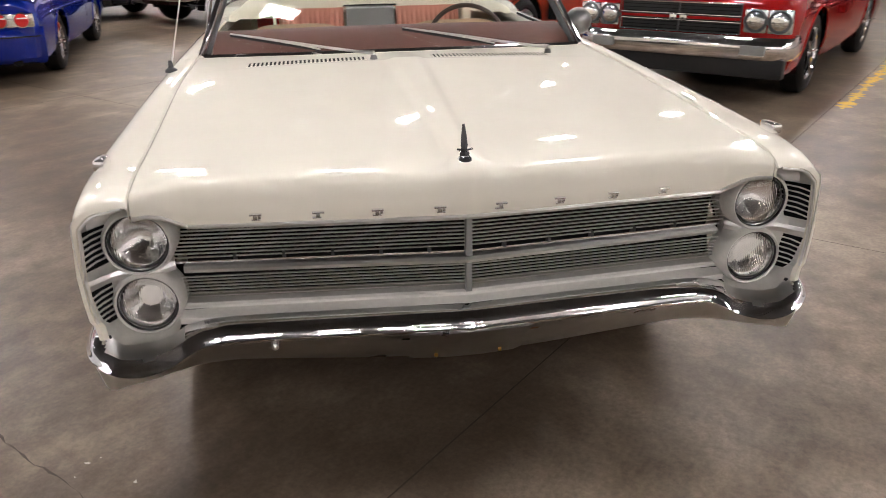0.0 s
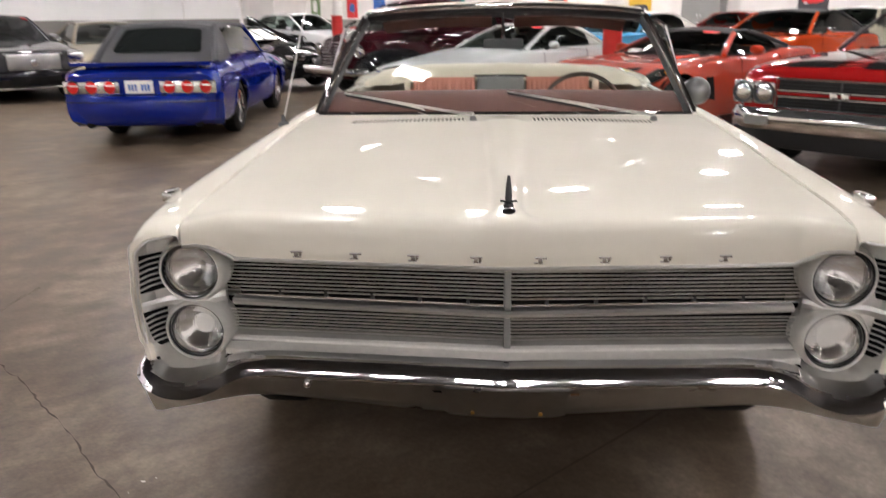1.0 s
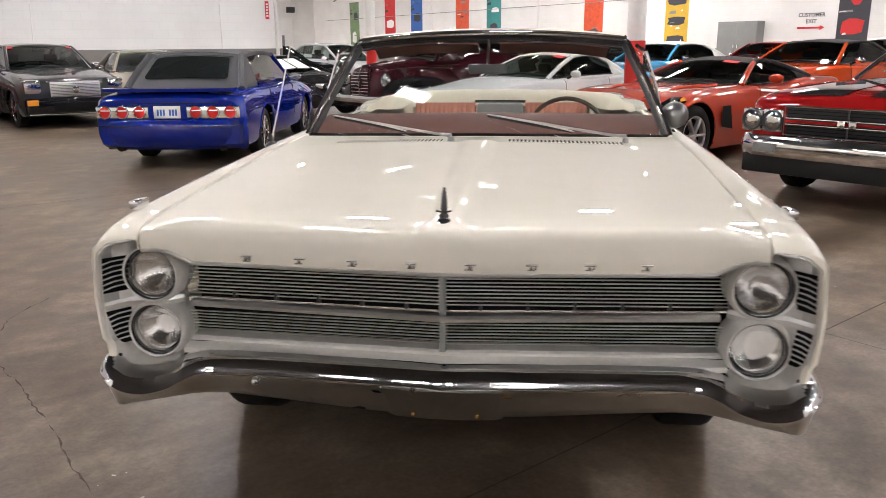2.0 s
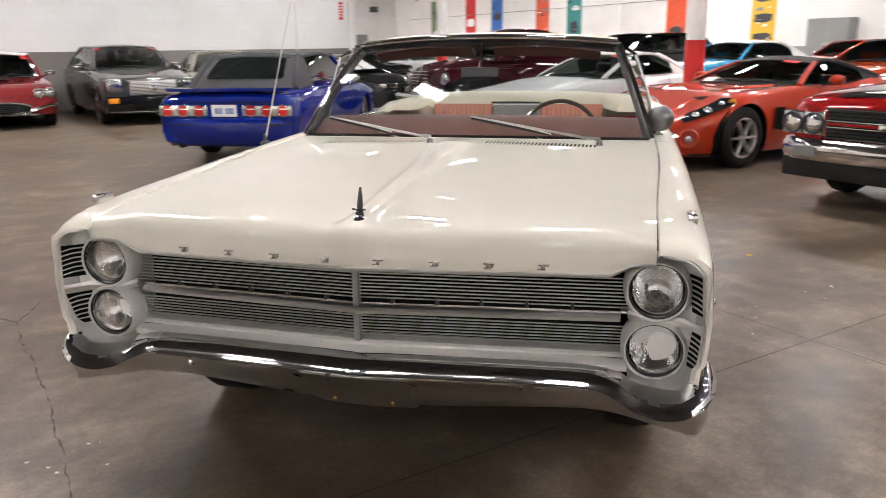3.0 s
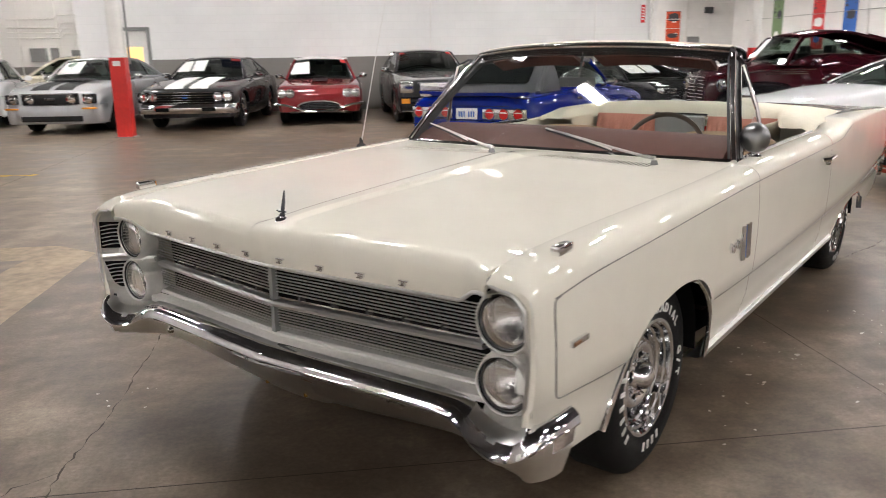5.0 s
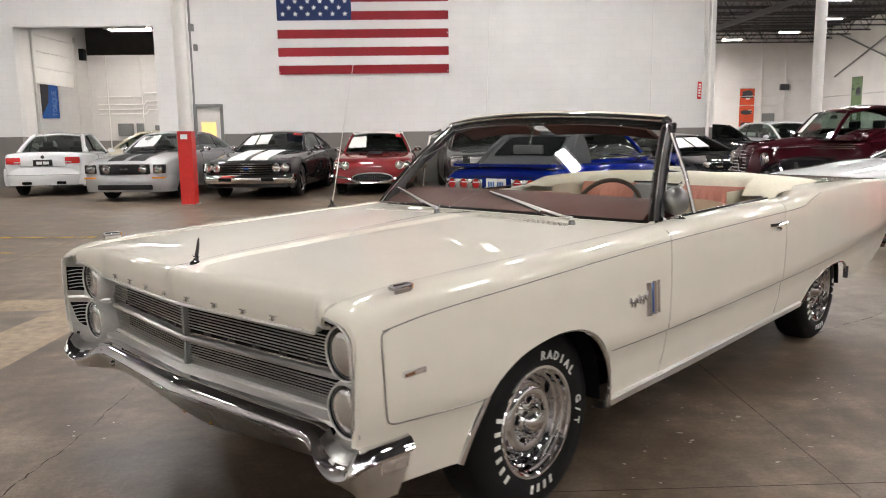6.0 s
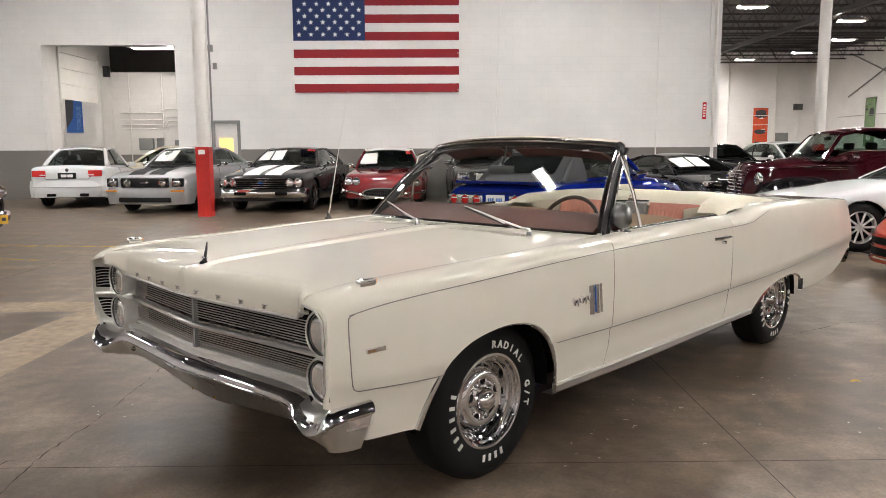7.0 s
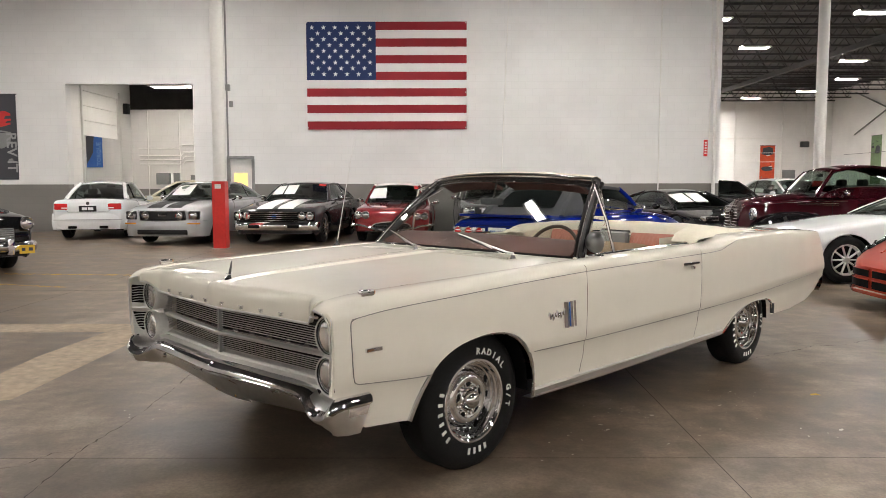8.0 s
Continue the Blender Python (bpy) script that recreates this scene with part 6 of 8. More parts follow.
def build_car(label, m, paint_mat, length, half, top, cabin, wheels, bottom=0.22, width=None, crown=0.03, roof_mat=None, glass_mat=None, rim="chrome", spokes=5, shoulder=0.55, group="parked cars", sail=0.80, dome=0.035, panelled=False, mirror_mat=None, side_of_wheel=1):
    """A car whose nose lies at y = 0 and looks to -y.
    top: outline of hood, belt and deck; cabin: (base front, roof front, roof rear, base rear, roof height, roof half width);
    wheels: (front y, rear y, tyre radius, arch radius)."""
    c = thing("car", label, "car", m, group)
    zt = smooth_table(top)
    xw = smooth_table(width or [(0, half * 0.86), (0.12, half * 0.95), (0.5, half * 0.985), (length * 0.5, half), (length - 0.5, half * 0.97), (length - 0.1, half * 0.93), (length, half * 0.86)])
    fy, ry, tr, ar = wheels

    def low(y):
        z = bottom + (0.05 if y < 0.15 or y > length - 0.15 else 0)
        for wy in (fy, ry):
            d = abs(y - wy)
            if d < ar:
                z = max(z, tr + math.sqrt(max(0, ar * ar - d * d)) * 0.98)
        return z
    ys = {length * i / 44 for i in range(45)}
    for wy in (fy, ry):
        ys |= {wy + ar * math.cos(math.pi * i / 16) * 0.9999 for i in range(17)}
        ys |= {wy - ar - 0.002, wy + ar + 0.002}
    ys |= {0.03, 0.08, length - 0.03, length - 0.08}
    rows = []
    for y in sorted(v for v in ys if 0 <= v <= length):
        z, w, b = zt(y), xw(y), low(y)
        mid = bottom + (z - bottom) * shoulder
        pts = [(0, z + crown), (w * 0.35, z + crown * 0.9), (w * 0.66, z + crown * 0.45), (w * 0.84, z), (w * 0.93, z - 0.02), (w * 0.975, z - 0.06), (w, mid + 0.04), (w, mid), (w * 0.985, bottom + (mid - bottom) * 0.45), (w * 0.955, bottom + 0.05), (w * 0.93, bottom)]
        px, pz = [p[0] for p in pts], [-p[1] for p in pts]
        r = []
        for x, zz in pts:
            if zz < b:
                x, zz = float(np.interp(-b, pz, px)), b
            r.append((x, y, zz))
        rows.append([(-x, y2, z2) for x, y2, z2 in reversed(r[1:])] + r)
    bm = grid(rows)
    k = len(rows[0])
    for end in (rows[0], rows[-1]):
        add_grid(bm, [end[:k // 2 + 1], list(reversed(end[k // 2:]))])
    part("body", tidy(bm, 1e-4), paint_mat, c, angle=40)
    bm = bmesh.new()
    add_grid(bm, [[(-half * 0.9, 0.12, bottom + 0.03), (half * 0.9, 0.12, bottom + 0.03)], [(-half * 0.9, length - 0.12, bottom + 0.03), (half * 0.9, length - 0.12, bottom + 0.03)]])
    part("underbody", bm, DARK, c)
    for wy in (fy, ry):
        for s in (1, -1):
            bm = grid([[(s * x, wy + (ar + 0.02) * math.cos(a), tr + (ar + 0.02) * math.sin(a)) for a in [math.pi * i / 10 - 0.3 + 0.6 * (i / 10) for i in range(11)]] for x in (half * 0.94, half * 0.55)])
            part("wheel_well", bm, DARK, c)
            plain_wheel(c, s * (half - 0.035), wy, tr, s, rim, spokes)
    for wy in (fy, ry):
        for s in (1, -1):
            lip = []
            for i in range(15):
                q = math.pi * i / 14
                yy, zz = wy + ar * math.cos(q), tr + ar * math.sin(q) * 0.98
                side = float(np.interp(zz, [bottom, bottom + (zt(yy) - bottom) * shoulder * 0.45, bottom + (zt(yy) - bottom) * shoulder], [0.93, 0.985, 1.0]))
                lip.append((s * (xw(yy) * side + 0.002), yy, zz))
            part("wheel_lip", tube(lip, 0.012, 6, 0.008, up=(1, 0, 0)), paint_mat, c)
    if cabin:
        y0, y1, y2, y3, zr, wr = cabin
        roof_mat = roof_mat or paint_mat
        glass_mat = glass_mat or PANE
        wb = half * 0.84
        soft = roof_mat in (SOFT_BLACK, SOFT_GREY, SOFT_WHITE)
        sail = 0.62 if soft else sail

        def ring(f, a):
            """f along the cabin: 0 base front, 1 roof front, 2 roof rear, 3 base rear; a across."""
            base = lambda y: zt(y) - 0.005
            if f <= 1:
                y, z, w = y0 + (y1 - y0) * f, base(y0) + (zr - base(y0)) * (f + 0.22 * f * (1 - f)), wb * (1 - f) + wr * f
            elif f <= 2:
                g = f - 1
                y, z, w = y1 + (y2 - y1) * g, zr + dome * math.sin(math.pi * g), wr + 0.02 * math.sin(math.pi * g)
            else:
                g = f - 2
                y, z, w = y2 + (y3 - y2) * g, zr + (base(y3) - zr) * (g - 0.25 * g * (1 - g)), wr * (1 - g) + wb * g
            bow = 1 - a * a
            z += 0.045 * bow * (1 if 1 <= f <= 2 else 1 - abs(f - (1 if f < 1 else 2)) * 0.7)
            if f < 1:
                y -= 0.14 * bow * (1 - f * 0.5)
            elif f > 2:
                y += 0.12 * bow * (f - 2)
            elif f < 1.3:
                y -= 0.07 * bow * (1.3 - f) / 0.3
            return (a * w, y, z)
        aa = [-1, -0.94, -0.8, -0.55, -0.28, 0, 0.28, 0.55, 0.8, 0.94, 1]
        inner = [-0.95, -0.8, -0.55, -0.28, 0, 0.28, 0.55, 0.8, 0.95]
        part("windshield", grid([[ring(f, a) for a in inner] for f in (0.02, 0.25, 0.5, 0.75, 0.95)]), glass_mat, c, "glossy windshield glass")
        if soft:
            part("rear_canvas", grid([[ring(f, a) for a in aa] for f in (2.0, 2.25, 2.5, 2.75, 3.0)]), roof_mat, c)
        else:
            part("rear_window", grid([[ring(f, a * 0.92) for a in inner] for f in (2.06, 2.3, 2.55, 2.8, 2.97)]), glass_mat, c)
            part("rear_frame", grid([[ring(f, a) for a in aa] for f in (2.0, 2.04, 2.08)]), roof_mat, c, solid=0.012)
        part("roof", tidy(grid([[Vector(ring(f, a)) + Vector((0, 0, 0.006)) for a in aa] for f in (0.95, 1.0, 1.1, 1.25, 1.4, 1.6, 1.8, 1.92, 2.0)])), roof_mat, c, solid=0.024, angle=60)
        # what can be seen inside: dark floor of the cabin, dashboard, seats
        tub = [(y, wb * 0.95 if y0 + 0.3 < y < y3 - 0.25 else wb * 0.90) for y in (y0 - 0.05, y0 + 0.3, (y0 + y3) / 2, y3 - 0.25, y3 - 0.05)]
        cab_in = part("interior", grid([[(-w, y, zt(y) + 0.002), (-w * 0.5, y, zt(y) + crown * 0.8 + 0.006), (0, y, zt(y) + crown + 0.006), (w * 0.5, y, zt(y) + crown * 0.8 + 0.006), (w, y, zt(y) + 0.002)] for y, w in tub]), BLACK_PLASTIC, c, "dark cabin interior")
        part("dashboard", tube([(-wb * 0.85, y0 + 0.36, zt(y0) + 0.0), (0, y0 + 0.28, zt(y0) + crown + 0.01), (wb * 0.85, y0 + 0.36, zt(y0) + 0.0)], 0.10, 8, 0.045), BLACK_PLASTIC, cab_in)
        seat_y = y1 + (y2 - y1) * 0.45
        top_z = zr - 0.16
        for x in (-0.36, 0.36):
            seat = part("seat", box(x - 0.22, x + 0.22, seat_y, seat_y + 0.16, zt(seat_y) - 0.02, top_z - 0.10, 0.05), SEAT_GREY, cab_in, "dark grey seat back")
            part("headrest", box(x - 0.12, x + 0.12, seat_y + 0.03, seat_y + 0.13, top_z - 0.10, top_z + 0.03, 0.035), SEAT_GREY, seat)
        part("wheel_rim", tube([(0.36 * side_of_wheel + 0.17 * math.cos(q), y0 + 0.62 + 0.05 * math.sin(q), zt(y0) + 0.03 + 0.14 * math.sin(q)) for q in [2 * math.pi * k / 18 for k in range(19)]], 0.012, 5, caps=False), BLACK_PLASTIC, cab_in)
        part("inner_mirror", box(-0.11, 0.11, y1 + 0.02, y1 + 0.04, zr - 0.09, zr - 0.03, 0.01), BLACK_PLASTIC, cab_in)
        for s in (1, -1):
            k = 16
            lower = [(s * (wb + 0.01), y0 + (y3 - y0) * i / k, zt(y0 + (y3 - y0) * i / k) - 0.01) for i in range(k + 1)]
            upper = []
            for i in range(k + 1):
                y = lower[i][1]
                if y < y1:
                    f = (y - y0) / max(1e-3, y1 - y0)
                elif y < y2:
                    f = 1 + (y - y1) / (y2 - y1)
                else:
                    f = 2 + (y - y2) / max(1e-3, y3 - y2)
                upper.append(ring(f, s))
            levels = []
            for q in (0.0, 0.12, 0.35, 0.6, 0.85, 1.0):
                levels.append([tuple(Vector(a).lerp(Vector(b), q) + Vector((s * 0.085 * q * (1 - q), 0, 0))) for a, b in zip(lower, upper)])
            cut = next((i for i in range(k + 1) if lower[i][1] > y1 + (y3 - y1) * sail), k)
            low_row = 1 if not panelled else 2
            part("side_window", tidy(grid([q[1:cut + 1] for q in levels[low_row:]])), glass_mat, c)
            part("window_base", tidy(grid([q[:cut + 1] for q in levels[:low_row + 1]])), paint_mat, c)
            if cut < k:
                part("sail_panel", tidy(grid([q[cut:] for q in levels])), roof_mat, c, "broad panel behind the side window")
            for yd in (y0 + 0.30, y0 + 0.30 + 0.55 * (y3 - y0)):
                part("door_gap", tube([(s * xw(yd) * 0.962, yd, bottom + 0.09), (s * (xw(yd) * 0.987), yd, bottom + (zt(yd) - bottom) * shoulder * 0.5), (s * (xw(yd) + 0.0), yd, bottom + (zt(yd) - bottom) * shoulder), (s * (xw(yd) * 0.978), yd, zt(yd) - 0.055), (s * (xw(yd) * 0.932), yd, zt(yd) - 0.018)], 0.004, 4), DARK, c)
            yh = y0 + 0.16 + 0.55 * (y3 - y0)
            part("door_handle", box(min(s * xw(yh) * 0.985, s * (xw(yh) + 0.022)), max(s * xw(yh) * 0.985, s * (xw(yh) + 0.022)), yh - 0.08, yh + 0.06, zt(yh) - 0.13, zt(yh) - 0.105, 0.006), CHROME if rim == "chrome" else paint_mat, c)
            trim = CHROME if rim == "chrome" else BLACK_PLASTIC
            part("belt_trim", tube([(p[0] + s * 0.010, p[1], p[2] + 0.004) for p in levels[low_row][1:cut + 1]], 0.007, 5), trim, c)
            part("front_pillar", tube([Vector(ring(f, s)) for f in (0, 0.25, 0.5, 0.75, 1.0)], 0.034, 8), paint_mat, c)
            part("screen_trim", tube([Vector(ring(f, s * 0.955)) + Vector((0, -0.008, 0.006)) for f in (0.02, 0.3, 0.6, 0.96)], 0.009, 6), trim, c)
            part("rear_pillar", tube([ring(f, s * 0.97) for f in (2.0, 2.25, 2.5, 2.75, 3.0)], 0.048, 8), roof_mat, c)
            part("roof_rail", tube([Vector(ring(f, s)) - Vector((0, 0, 0.004)) for f in (1.0, 1.2, 1.4, 1.6, 1.8, 2.0)], 0.026, 8), roof_mat, c)
            if sail > 0.7:
                yb = y1 + (y3 - y1) * 0.45
                i = min(range(k + 1), key=lambda j: abs(lower[j][1] - yb))
                part("door_pillar", tube([q[i] for q in levels[low_row:]], 0.018, 6), trim, c)
            mr = part("door_mirror", tidy(add_lathe(bmesh.new(), [(0.0, -0.05), (0.05, -0.042), (0.078, -0.015), (0.082, 0.02), (0.07, 0.03), (0.0, 0.03)], 16, Matrix.Translation((s * (half + 0.05), y0 + 0.42, zt(y0 + 0.3) + 0.07)) @ Matrix.Rotation(math.radians(90), 4, "Z") @ Matrix.Diagonal((1, 1.15, 0.72, 1)))), paint_mat if rim != "chrome" else mirror_mat or CHROME, c)
            part("mirror_arm", tube([(s * half * 0.88, y0 + 0.42, zt(y0 + 0.3) + 0.0), (s * (half + 0.03), y0 + 0.42, zt(y0 + 0.3) + 0.06)], 0.018, 6), BLACK_PLASTIC, mr)
        part("cowl_line", tube([Vector(ring(0.0, a)) + Vector((0, -0.02, 0.006)) for a in inner], 0.012, 5), BLACK_PLASTIC, c)
        for x0 in (-0.42, 0.12):
            part("wiper", tube([Vector(ring(0.02, x0)) + Vector((0, -0.03, 0.02)), Vector(ring(0.10, x0 + 0.25)) + Vector((0, -0.02, 0.02)), Vector(ring(0.06, x0 + 0.5)) + Vector((0, -0.02, 0.02))], 0.006, 5), STEEL_DARK, c)
    return c, zt, xw


def stripe_on(c, zt, x0, x1, y0, y1, crown, half, material, label, lift=0.006):
    rows = []
    for i in range(15):
        y = y0 + (y1 - y0) * i / 14
        r = []
        for x in (x0, (x0 + x1) / 2, x1):
            q = abs(x) / half
            h = float(np.interp(q, [0, 0.35, 0.66, 0.84], [1, 0.9, 0.45, 0]))
            r.append((x, y, zt(y) + crown * h + lift))
        rows.append(r)
    part("stripe", grid(rows), material, c, label)


def round_lamp(c, x, z, r, y, ring=CHROME):
    m = Matrix.Translation((x, y, z)) @ Matrix.Rotation(math.radians(-90), 4, "Z")
    h = part("headlight", lathe([(r, 0.0), (r + 0.012, 0.012), (r + 0.02, 0.0), (r + 0.02, -0.05)], 20, m), ring, c)
    part("lens", lathe([(0.0, 0.012), (r * 0.5, 0.010), (r * 0.85, 0.004), (r, -0.004)], 18, m), REFLECTOR, h)


def bar_bumper(c, half, y, z0, z1, wrap=0.4, back=False, name="front_bumper", material=None):
    d = -1 if not back else 1
    rows = []
    for k in range(-14, 15):
        q = k / 14 * math.pi / 2
        x = half * math.copysign(abs(math.sin(q)) ** 0.45, q)
        yy = y - d * wrap * (1 - abs(math.cos(q)) ** 0.40)
        inn = 0.985 if abs(k) > 10 else 1.0
        rows.append([(x * inn * 0.97, yy - d * 0.05, z1 + 0.008), (x * inn, yy + d * 0.015, z1), (x, yy + d * 0.042, z1 - 0.25 * (z1 - z0)), (x, yy + d * 0.05, (z0 + z1) / 2), (x, yy + d * 0.040, z0 + 0.25 * (z1 - z0)), (x * inn, yy + d * 0.015, z0 + 0.004), (x * inn * 0.97, yy - d * 0.05, z0)])
    return part(name, tidy(grid(rows)), material or CHROME, c, angle=50)


def bars(c, x0, x1, y, z0, z1, k, material, name="grille_bar", r=0.006):
    for i in range(k):
        z = z0 + (z1 - z0) * i / max(1, k - 1)
        part(name, tube([(x0, y, z), (x1, y, z)], r, 5), material, c)


def papers(c, pts, material=None):
    """Sheets stuck inside the glass: corners from bottom left, anticlockwise."""
    for quad in pts:
        part("paper_sheet", grid([[quad[0], quad[1]], [quad[3], quad[2]]]), material or PAPER, c)


def on_screen(cabin, zt, half, x0, x1, f0, f1):
    y0, y1, y2, y3, zr, wr = cabin
    out = []
    for x, f in ((x0, f0), (x1, f0), (x1, f1), (x0, f1)):
        w = half * 0.84 * (1 - f) + wr * f
        bow = 1 - (x / w) ** 2
        out.append((x, y0 + (y1 - y0) * f - 0.14 * bow * (1 - f * 0.5) - 0.012, zt(y0) + (zr - zt(y0)) * (f + 0.22 * f * (1 - f)) + 0.006 + 0.045 * bow * (1 - (1 - f) * 0.7)))
    return out


SILVER = paint("silver_paint", (0.42, 0.43, 0.44), 0.6)
GREY_CAR = paint("grey_paint", (0.030, 0.030, 0.031), 0.3)
DARK_RED = paint("dark_red_paint", (0.17, 0.008, 0.010), 0.05)
CHARCOAL = paint("charcoal_paint", (0.022, 0.023, 0.025), 0.3)
BLACK_CAR = paint("black_paint", (0.008, 0.008, 0.009))
WHITE_CAR = paint("white_paint", (0.72, 0.73, 0.74))
RED_CAR = paint("red_paint", (0.27, 0.010, 0.010))
DEEP_RED = paint("crimson_paint", (0.34, 0.015, 0.02))
ORANGE_CAR = paint("orange_red_paint", (0.36, 0.028, 0.006), 0.05)
ORANGE_B = paint("orange_paint", (0.48, 0.06, 0.012))
BLUE_CAR = paint("deep_blue_paint", (0.002, 0.013, 0.18))
TEAL_CAR = paint("sky_blue_paint", (0.06, 0.28, 0.50))
MAROON = paint("maroon_paint", (0.032, 0.004, 0.007))
TAN_CAR = paint("tan_paint", (0.30, 0.26, 0.19), 0.3)
CREAM_CAR = paint("pale_cream_paint", (0.62, 0.57, 0.45))
SEAT_GREY = surface("grey_seat_cloth", (0.045, 0.043, 0.042), rough=0.8, vary=0.15, grain=30)
SOFT_BLACK = surface("black_canvas", (0.013, 0.013, 0.014), rough=0.8, vary=0.15, bump=0.2)
SOFT_GREY = surface("grey_canvas", (0.055, 0.056, 0.060), rough=0.8, vary=0.1, bump=0.2)
SOFT_WHITE = surface("white_canvas", (0.68, 0.67, 0.64), rough=0.7, vary=0.06, bump=0.15)

# white coupe, seen from behind
L = 4.49
cab = (1.40, 2.10, 3.05, 3.72, 1.37, 0.56)
c, zt, xw = build_car("white two-door coupe parked with its tail towards the room", hall(-8.35, 19.55, 0, 190), WHITE_CAR, L, 0.88, [(0, 0.62), (0.1, 0.70), (1.4, 0.90), (2.5, 0.93), (4.0, 0.985), (4.35, 0.985), (4.45, 0.95), (4.49, 0.88)], cab, (0.78, 3.5, 0.32, 0.37), rim="alloy", spokes=10, shoulder=0.6)
for s in (1, -1):
    part("tail_lamp", box(min(s * 0.46, s * 0.77), max(s * 0.46, s * 0.77), L - 0.20, L + 0.012, 0.74, 0.90, 0.03), RED_LENS, c)
    part("reverse_lamp", box(min(s * 0.47, s * 0.60), max(s * 0.47, s * 0.60), L + 0.004, L + 0.013, 0.775, 0.80, 0.004), PAPER, c)
    part("exhaust_cutout", box(s * 0.36 - 0.10, s * 0.36 + 0.10, L - 0.05, L + 0.055, 0.285, 0.35, 0.02), DARK, c)
bar_bumper(c, 0.885, L - 0.01, 0.26, 0.655, 0.36, True, "rear_bumper", WHITE_CAR)
part("bumper_groove", tube([(-0.78, L + 0.035, 0.50), (0, L + 0.042, 0.50), (0.78, L + 0.035, 0.50)], 0.006, 5), GREY_METAL, c)
part("trunk_seam", tube([(-0.66, L - 0.10, 0.97), (-0.64, L + 0.004, 0.86), (-0.46, L + 0.006, 0.69), (0.46, L + 0.006, 0.69), (0.64, L + 0.004, 0.86), (0.66, L - 0.10, 0.97)], 0.005, 5), STEEL_DARK, c)
pl = part("number_plate", box(-0.2, 0.2, L + 0.0, L + 0.02, 0.70, 0.84), BLACK_PLASTIC, c)
part("plate_marking", box(-0.13, -0.01, L + 0.02, L + 0.024, 0.735, 0.80), PAPER, pl)
part("plate_marking", box(0.01, 0.13, L + 0.02, L + 0.024, 0.735, 0.80), PAPER, pl)
part("badge", lathe([(0.0, 0.01), (0.04, 0.006), (0.042, 0.0)], 14, Matrix.Translation((0, L - 0.005, 0.90)) @ Matrix.Rotation(math.radians(90), 4, "Z")), STEEL_DARK, c)

# silver coupe with matt hood stripes
cab = (1.62, 2.35, 3.2, 4.25, 1.36, 0.58)
c, zt, xw = build_car("silver two-door coupe with wide matt black hood stripes", hall(-5.13, 13.45, 0, -6), SILVER, 4.77, 0.92, [(0, 0.74), (0.05, 0.79), (0.4, 0.88), (1.6, 0.97), (2.6, 0.97), (4.2, 1.00), (4.7, 1.0), (4.77, 0.94)], cab, (0.95, 3.67, 0.34, 0.39), rim="chrome", shoulder=0.6)
part("grille", box(-0.54, 0.54, -0.02, 0.03, 0.56, 0.765, 0.03), BLACK_PLASTIC, c)
part("grille_frame", tube([(-0.50, -0.028, 0.555), (-0.55, -0.028, 0.77), (0.55, -0.028, 0.77), (0.50, -0.028, 0.555), (-0.50, -0.028, 0.555)], 0.007, 5, up=(0, 1, 0)), CHROME, c)
part("grille_badge", box(-0.09, 0.09, -0.035, -0.02, 0.65, 0.69, 0.01), CHROME, c)
for s in (1, -1):
    round_lamp(c, s * 0.39, 0.665, 0.07, -0.03)
    h = part("headlight", box(min(s * 0.60, s * 0.85), max(s * 0.60, s * 0.84), -0.02, 0.12, 0.575, 0.765, 0.03), BLACK_PLASTIC, c)
    round_lamp(c, s * 0.71, 0.665, 0.075, -0.03)
    part("turn_lamp", box(min(s * 0.58, s * 0.86), max(s * 0.62, s * 0.84), -0.052, 0.05, 0.475, 0.51, 0.01), AMBER, c)
    stripe_on(c, zt, s * 0.05, s * 0.40, 0.08, 1.45, 0.03, 0.92, SOFT_BLACK, "matt black hood stripe")
bar_bumper(c, 0.925, 0.0, 0.20, 0.555, 0.42, False, "front_bumper", SILVER)
part("lower_intake", box(-0.58, 0.58, -0.058, 0.03, 0.245, 0.355, 0.02), BLACK_PLASTIC, c)
part("hood_scoop", box(-0.28, 0.28, 0.85, 1.35, 0.93, 1.015, 0.03), SOFT_BLACK, c)
papers(c, [on_screen(cab, zt, 0.92, -0.62, -0.12, 0.25, 0.85)])

# dark muscle coupe with white stripes
cab = (1.72, 2.45, 3.45, 4.35, 1.34, 0.60)
c, zt, xw = build_car("charcoal 1960s muscle coupe with two white hood stripes", hall(-2.66, 13.5, 0, -6), CHARCOAL, 5.0, 0.96, [(0, 0.72), (0.05, 0.775), (0.4, 0.85), (1.7, 0.955), (2.8, 0.95), (4.4, 0.97), (4.9, 0.90), (5.0, 0.82)], cab, (0.93, 3.77, 0.35, 0.41), rim="chrome", shoulder=0.62)
part("grille", box(-0.55, 0.55, -0.02, 0.03, 0.52, 0.745, 0.02), DARK, c)
bars(c, -0.54, 0.54, -0.03, 0.545, 0.735, 5, CHROME, r=0.007)
part("grille_badge", box(-0.05, 0.05, -0.05, -0.035, 0.625, 0.655, 0.006), BLUE_INK, c)
for s in (1, -1):
    part("lamp_panel", box(min(s * 0.54, s * 0.93), max(s * 0.54, s * 0.92), -0.015, 0.06, 0.545, 0.75, 0.03), BLACK_CAR, c)
    round_lamp(c, s * 0.63, 0.65, 0.072, -0.03)
    round_lamp(c, s * 0.81, 0.65, 0.072, -0.03)
    stripe_on(c, zt, s * 0.06, s * 0.42, 0.06, 1.62, 0.03, 0.96, PAPER, "white hood stripe")
bar_bumper(c, 0.97, -0.03, 0.33, 0.515, 0.35)
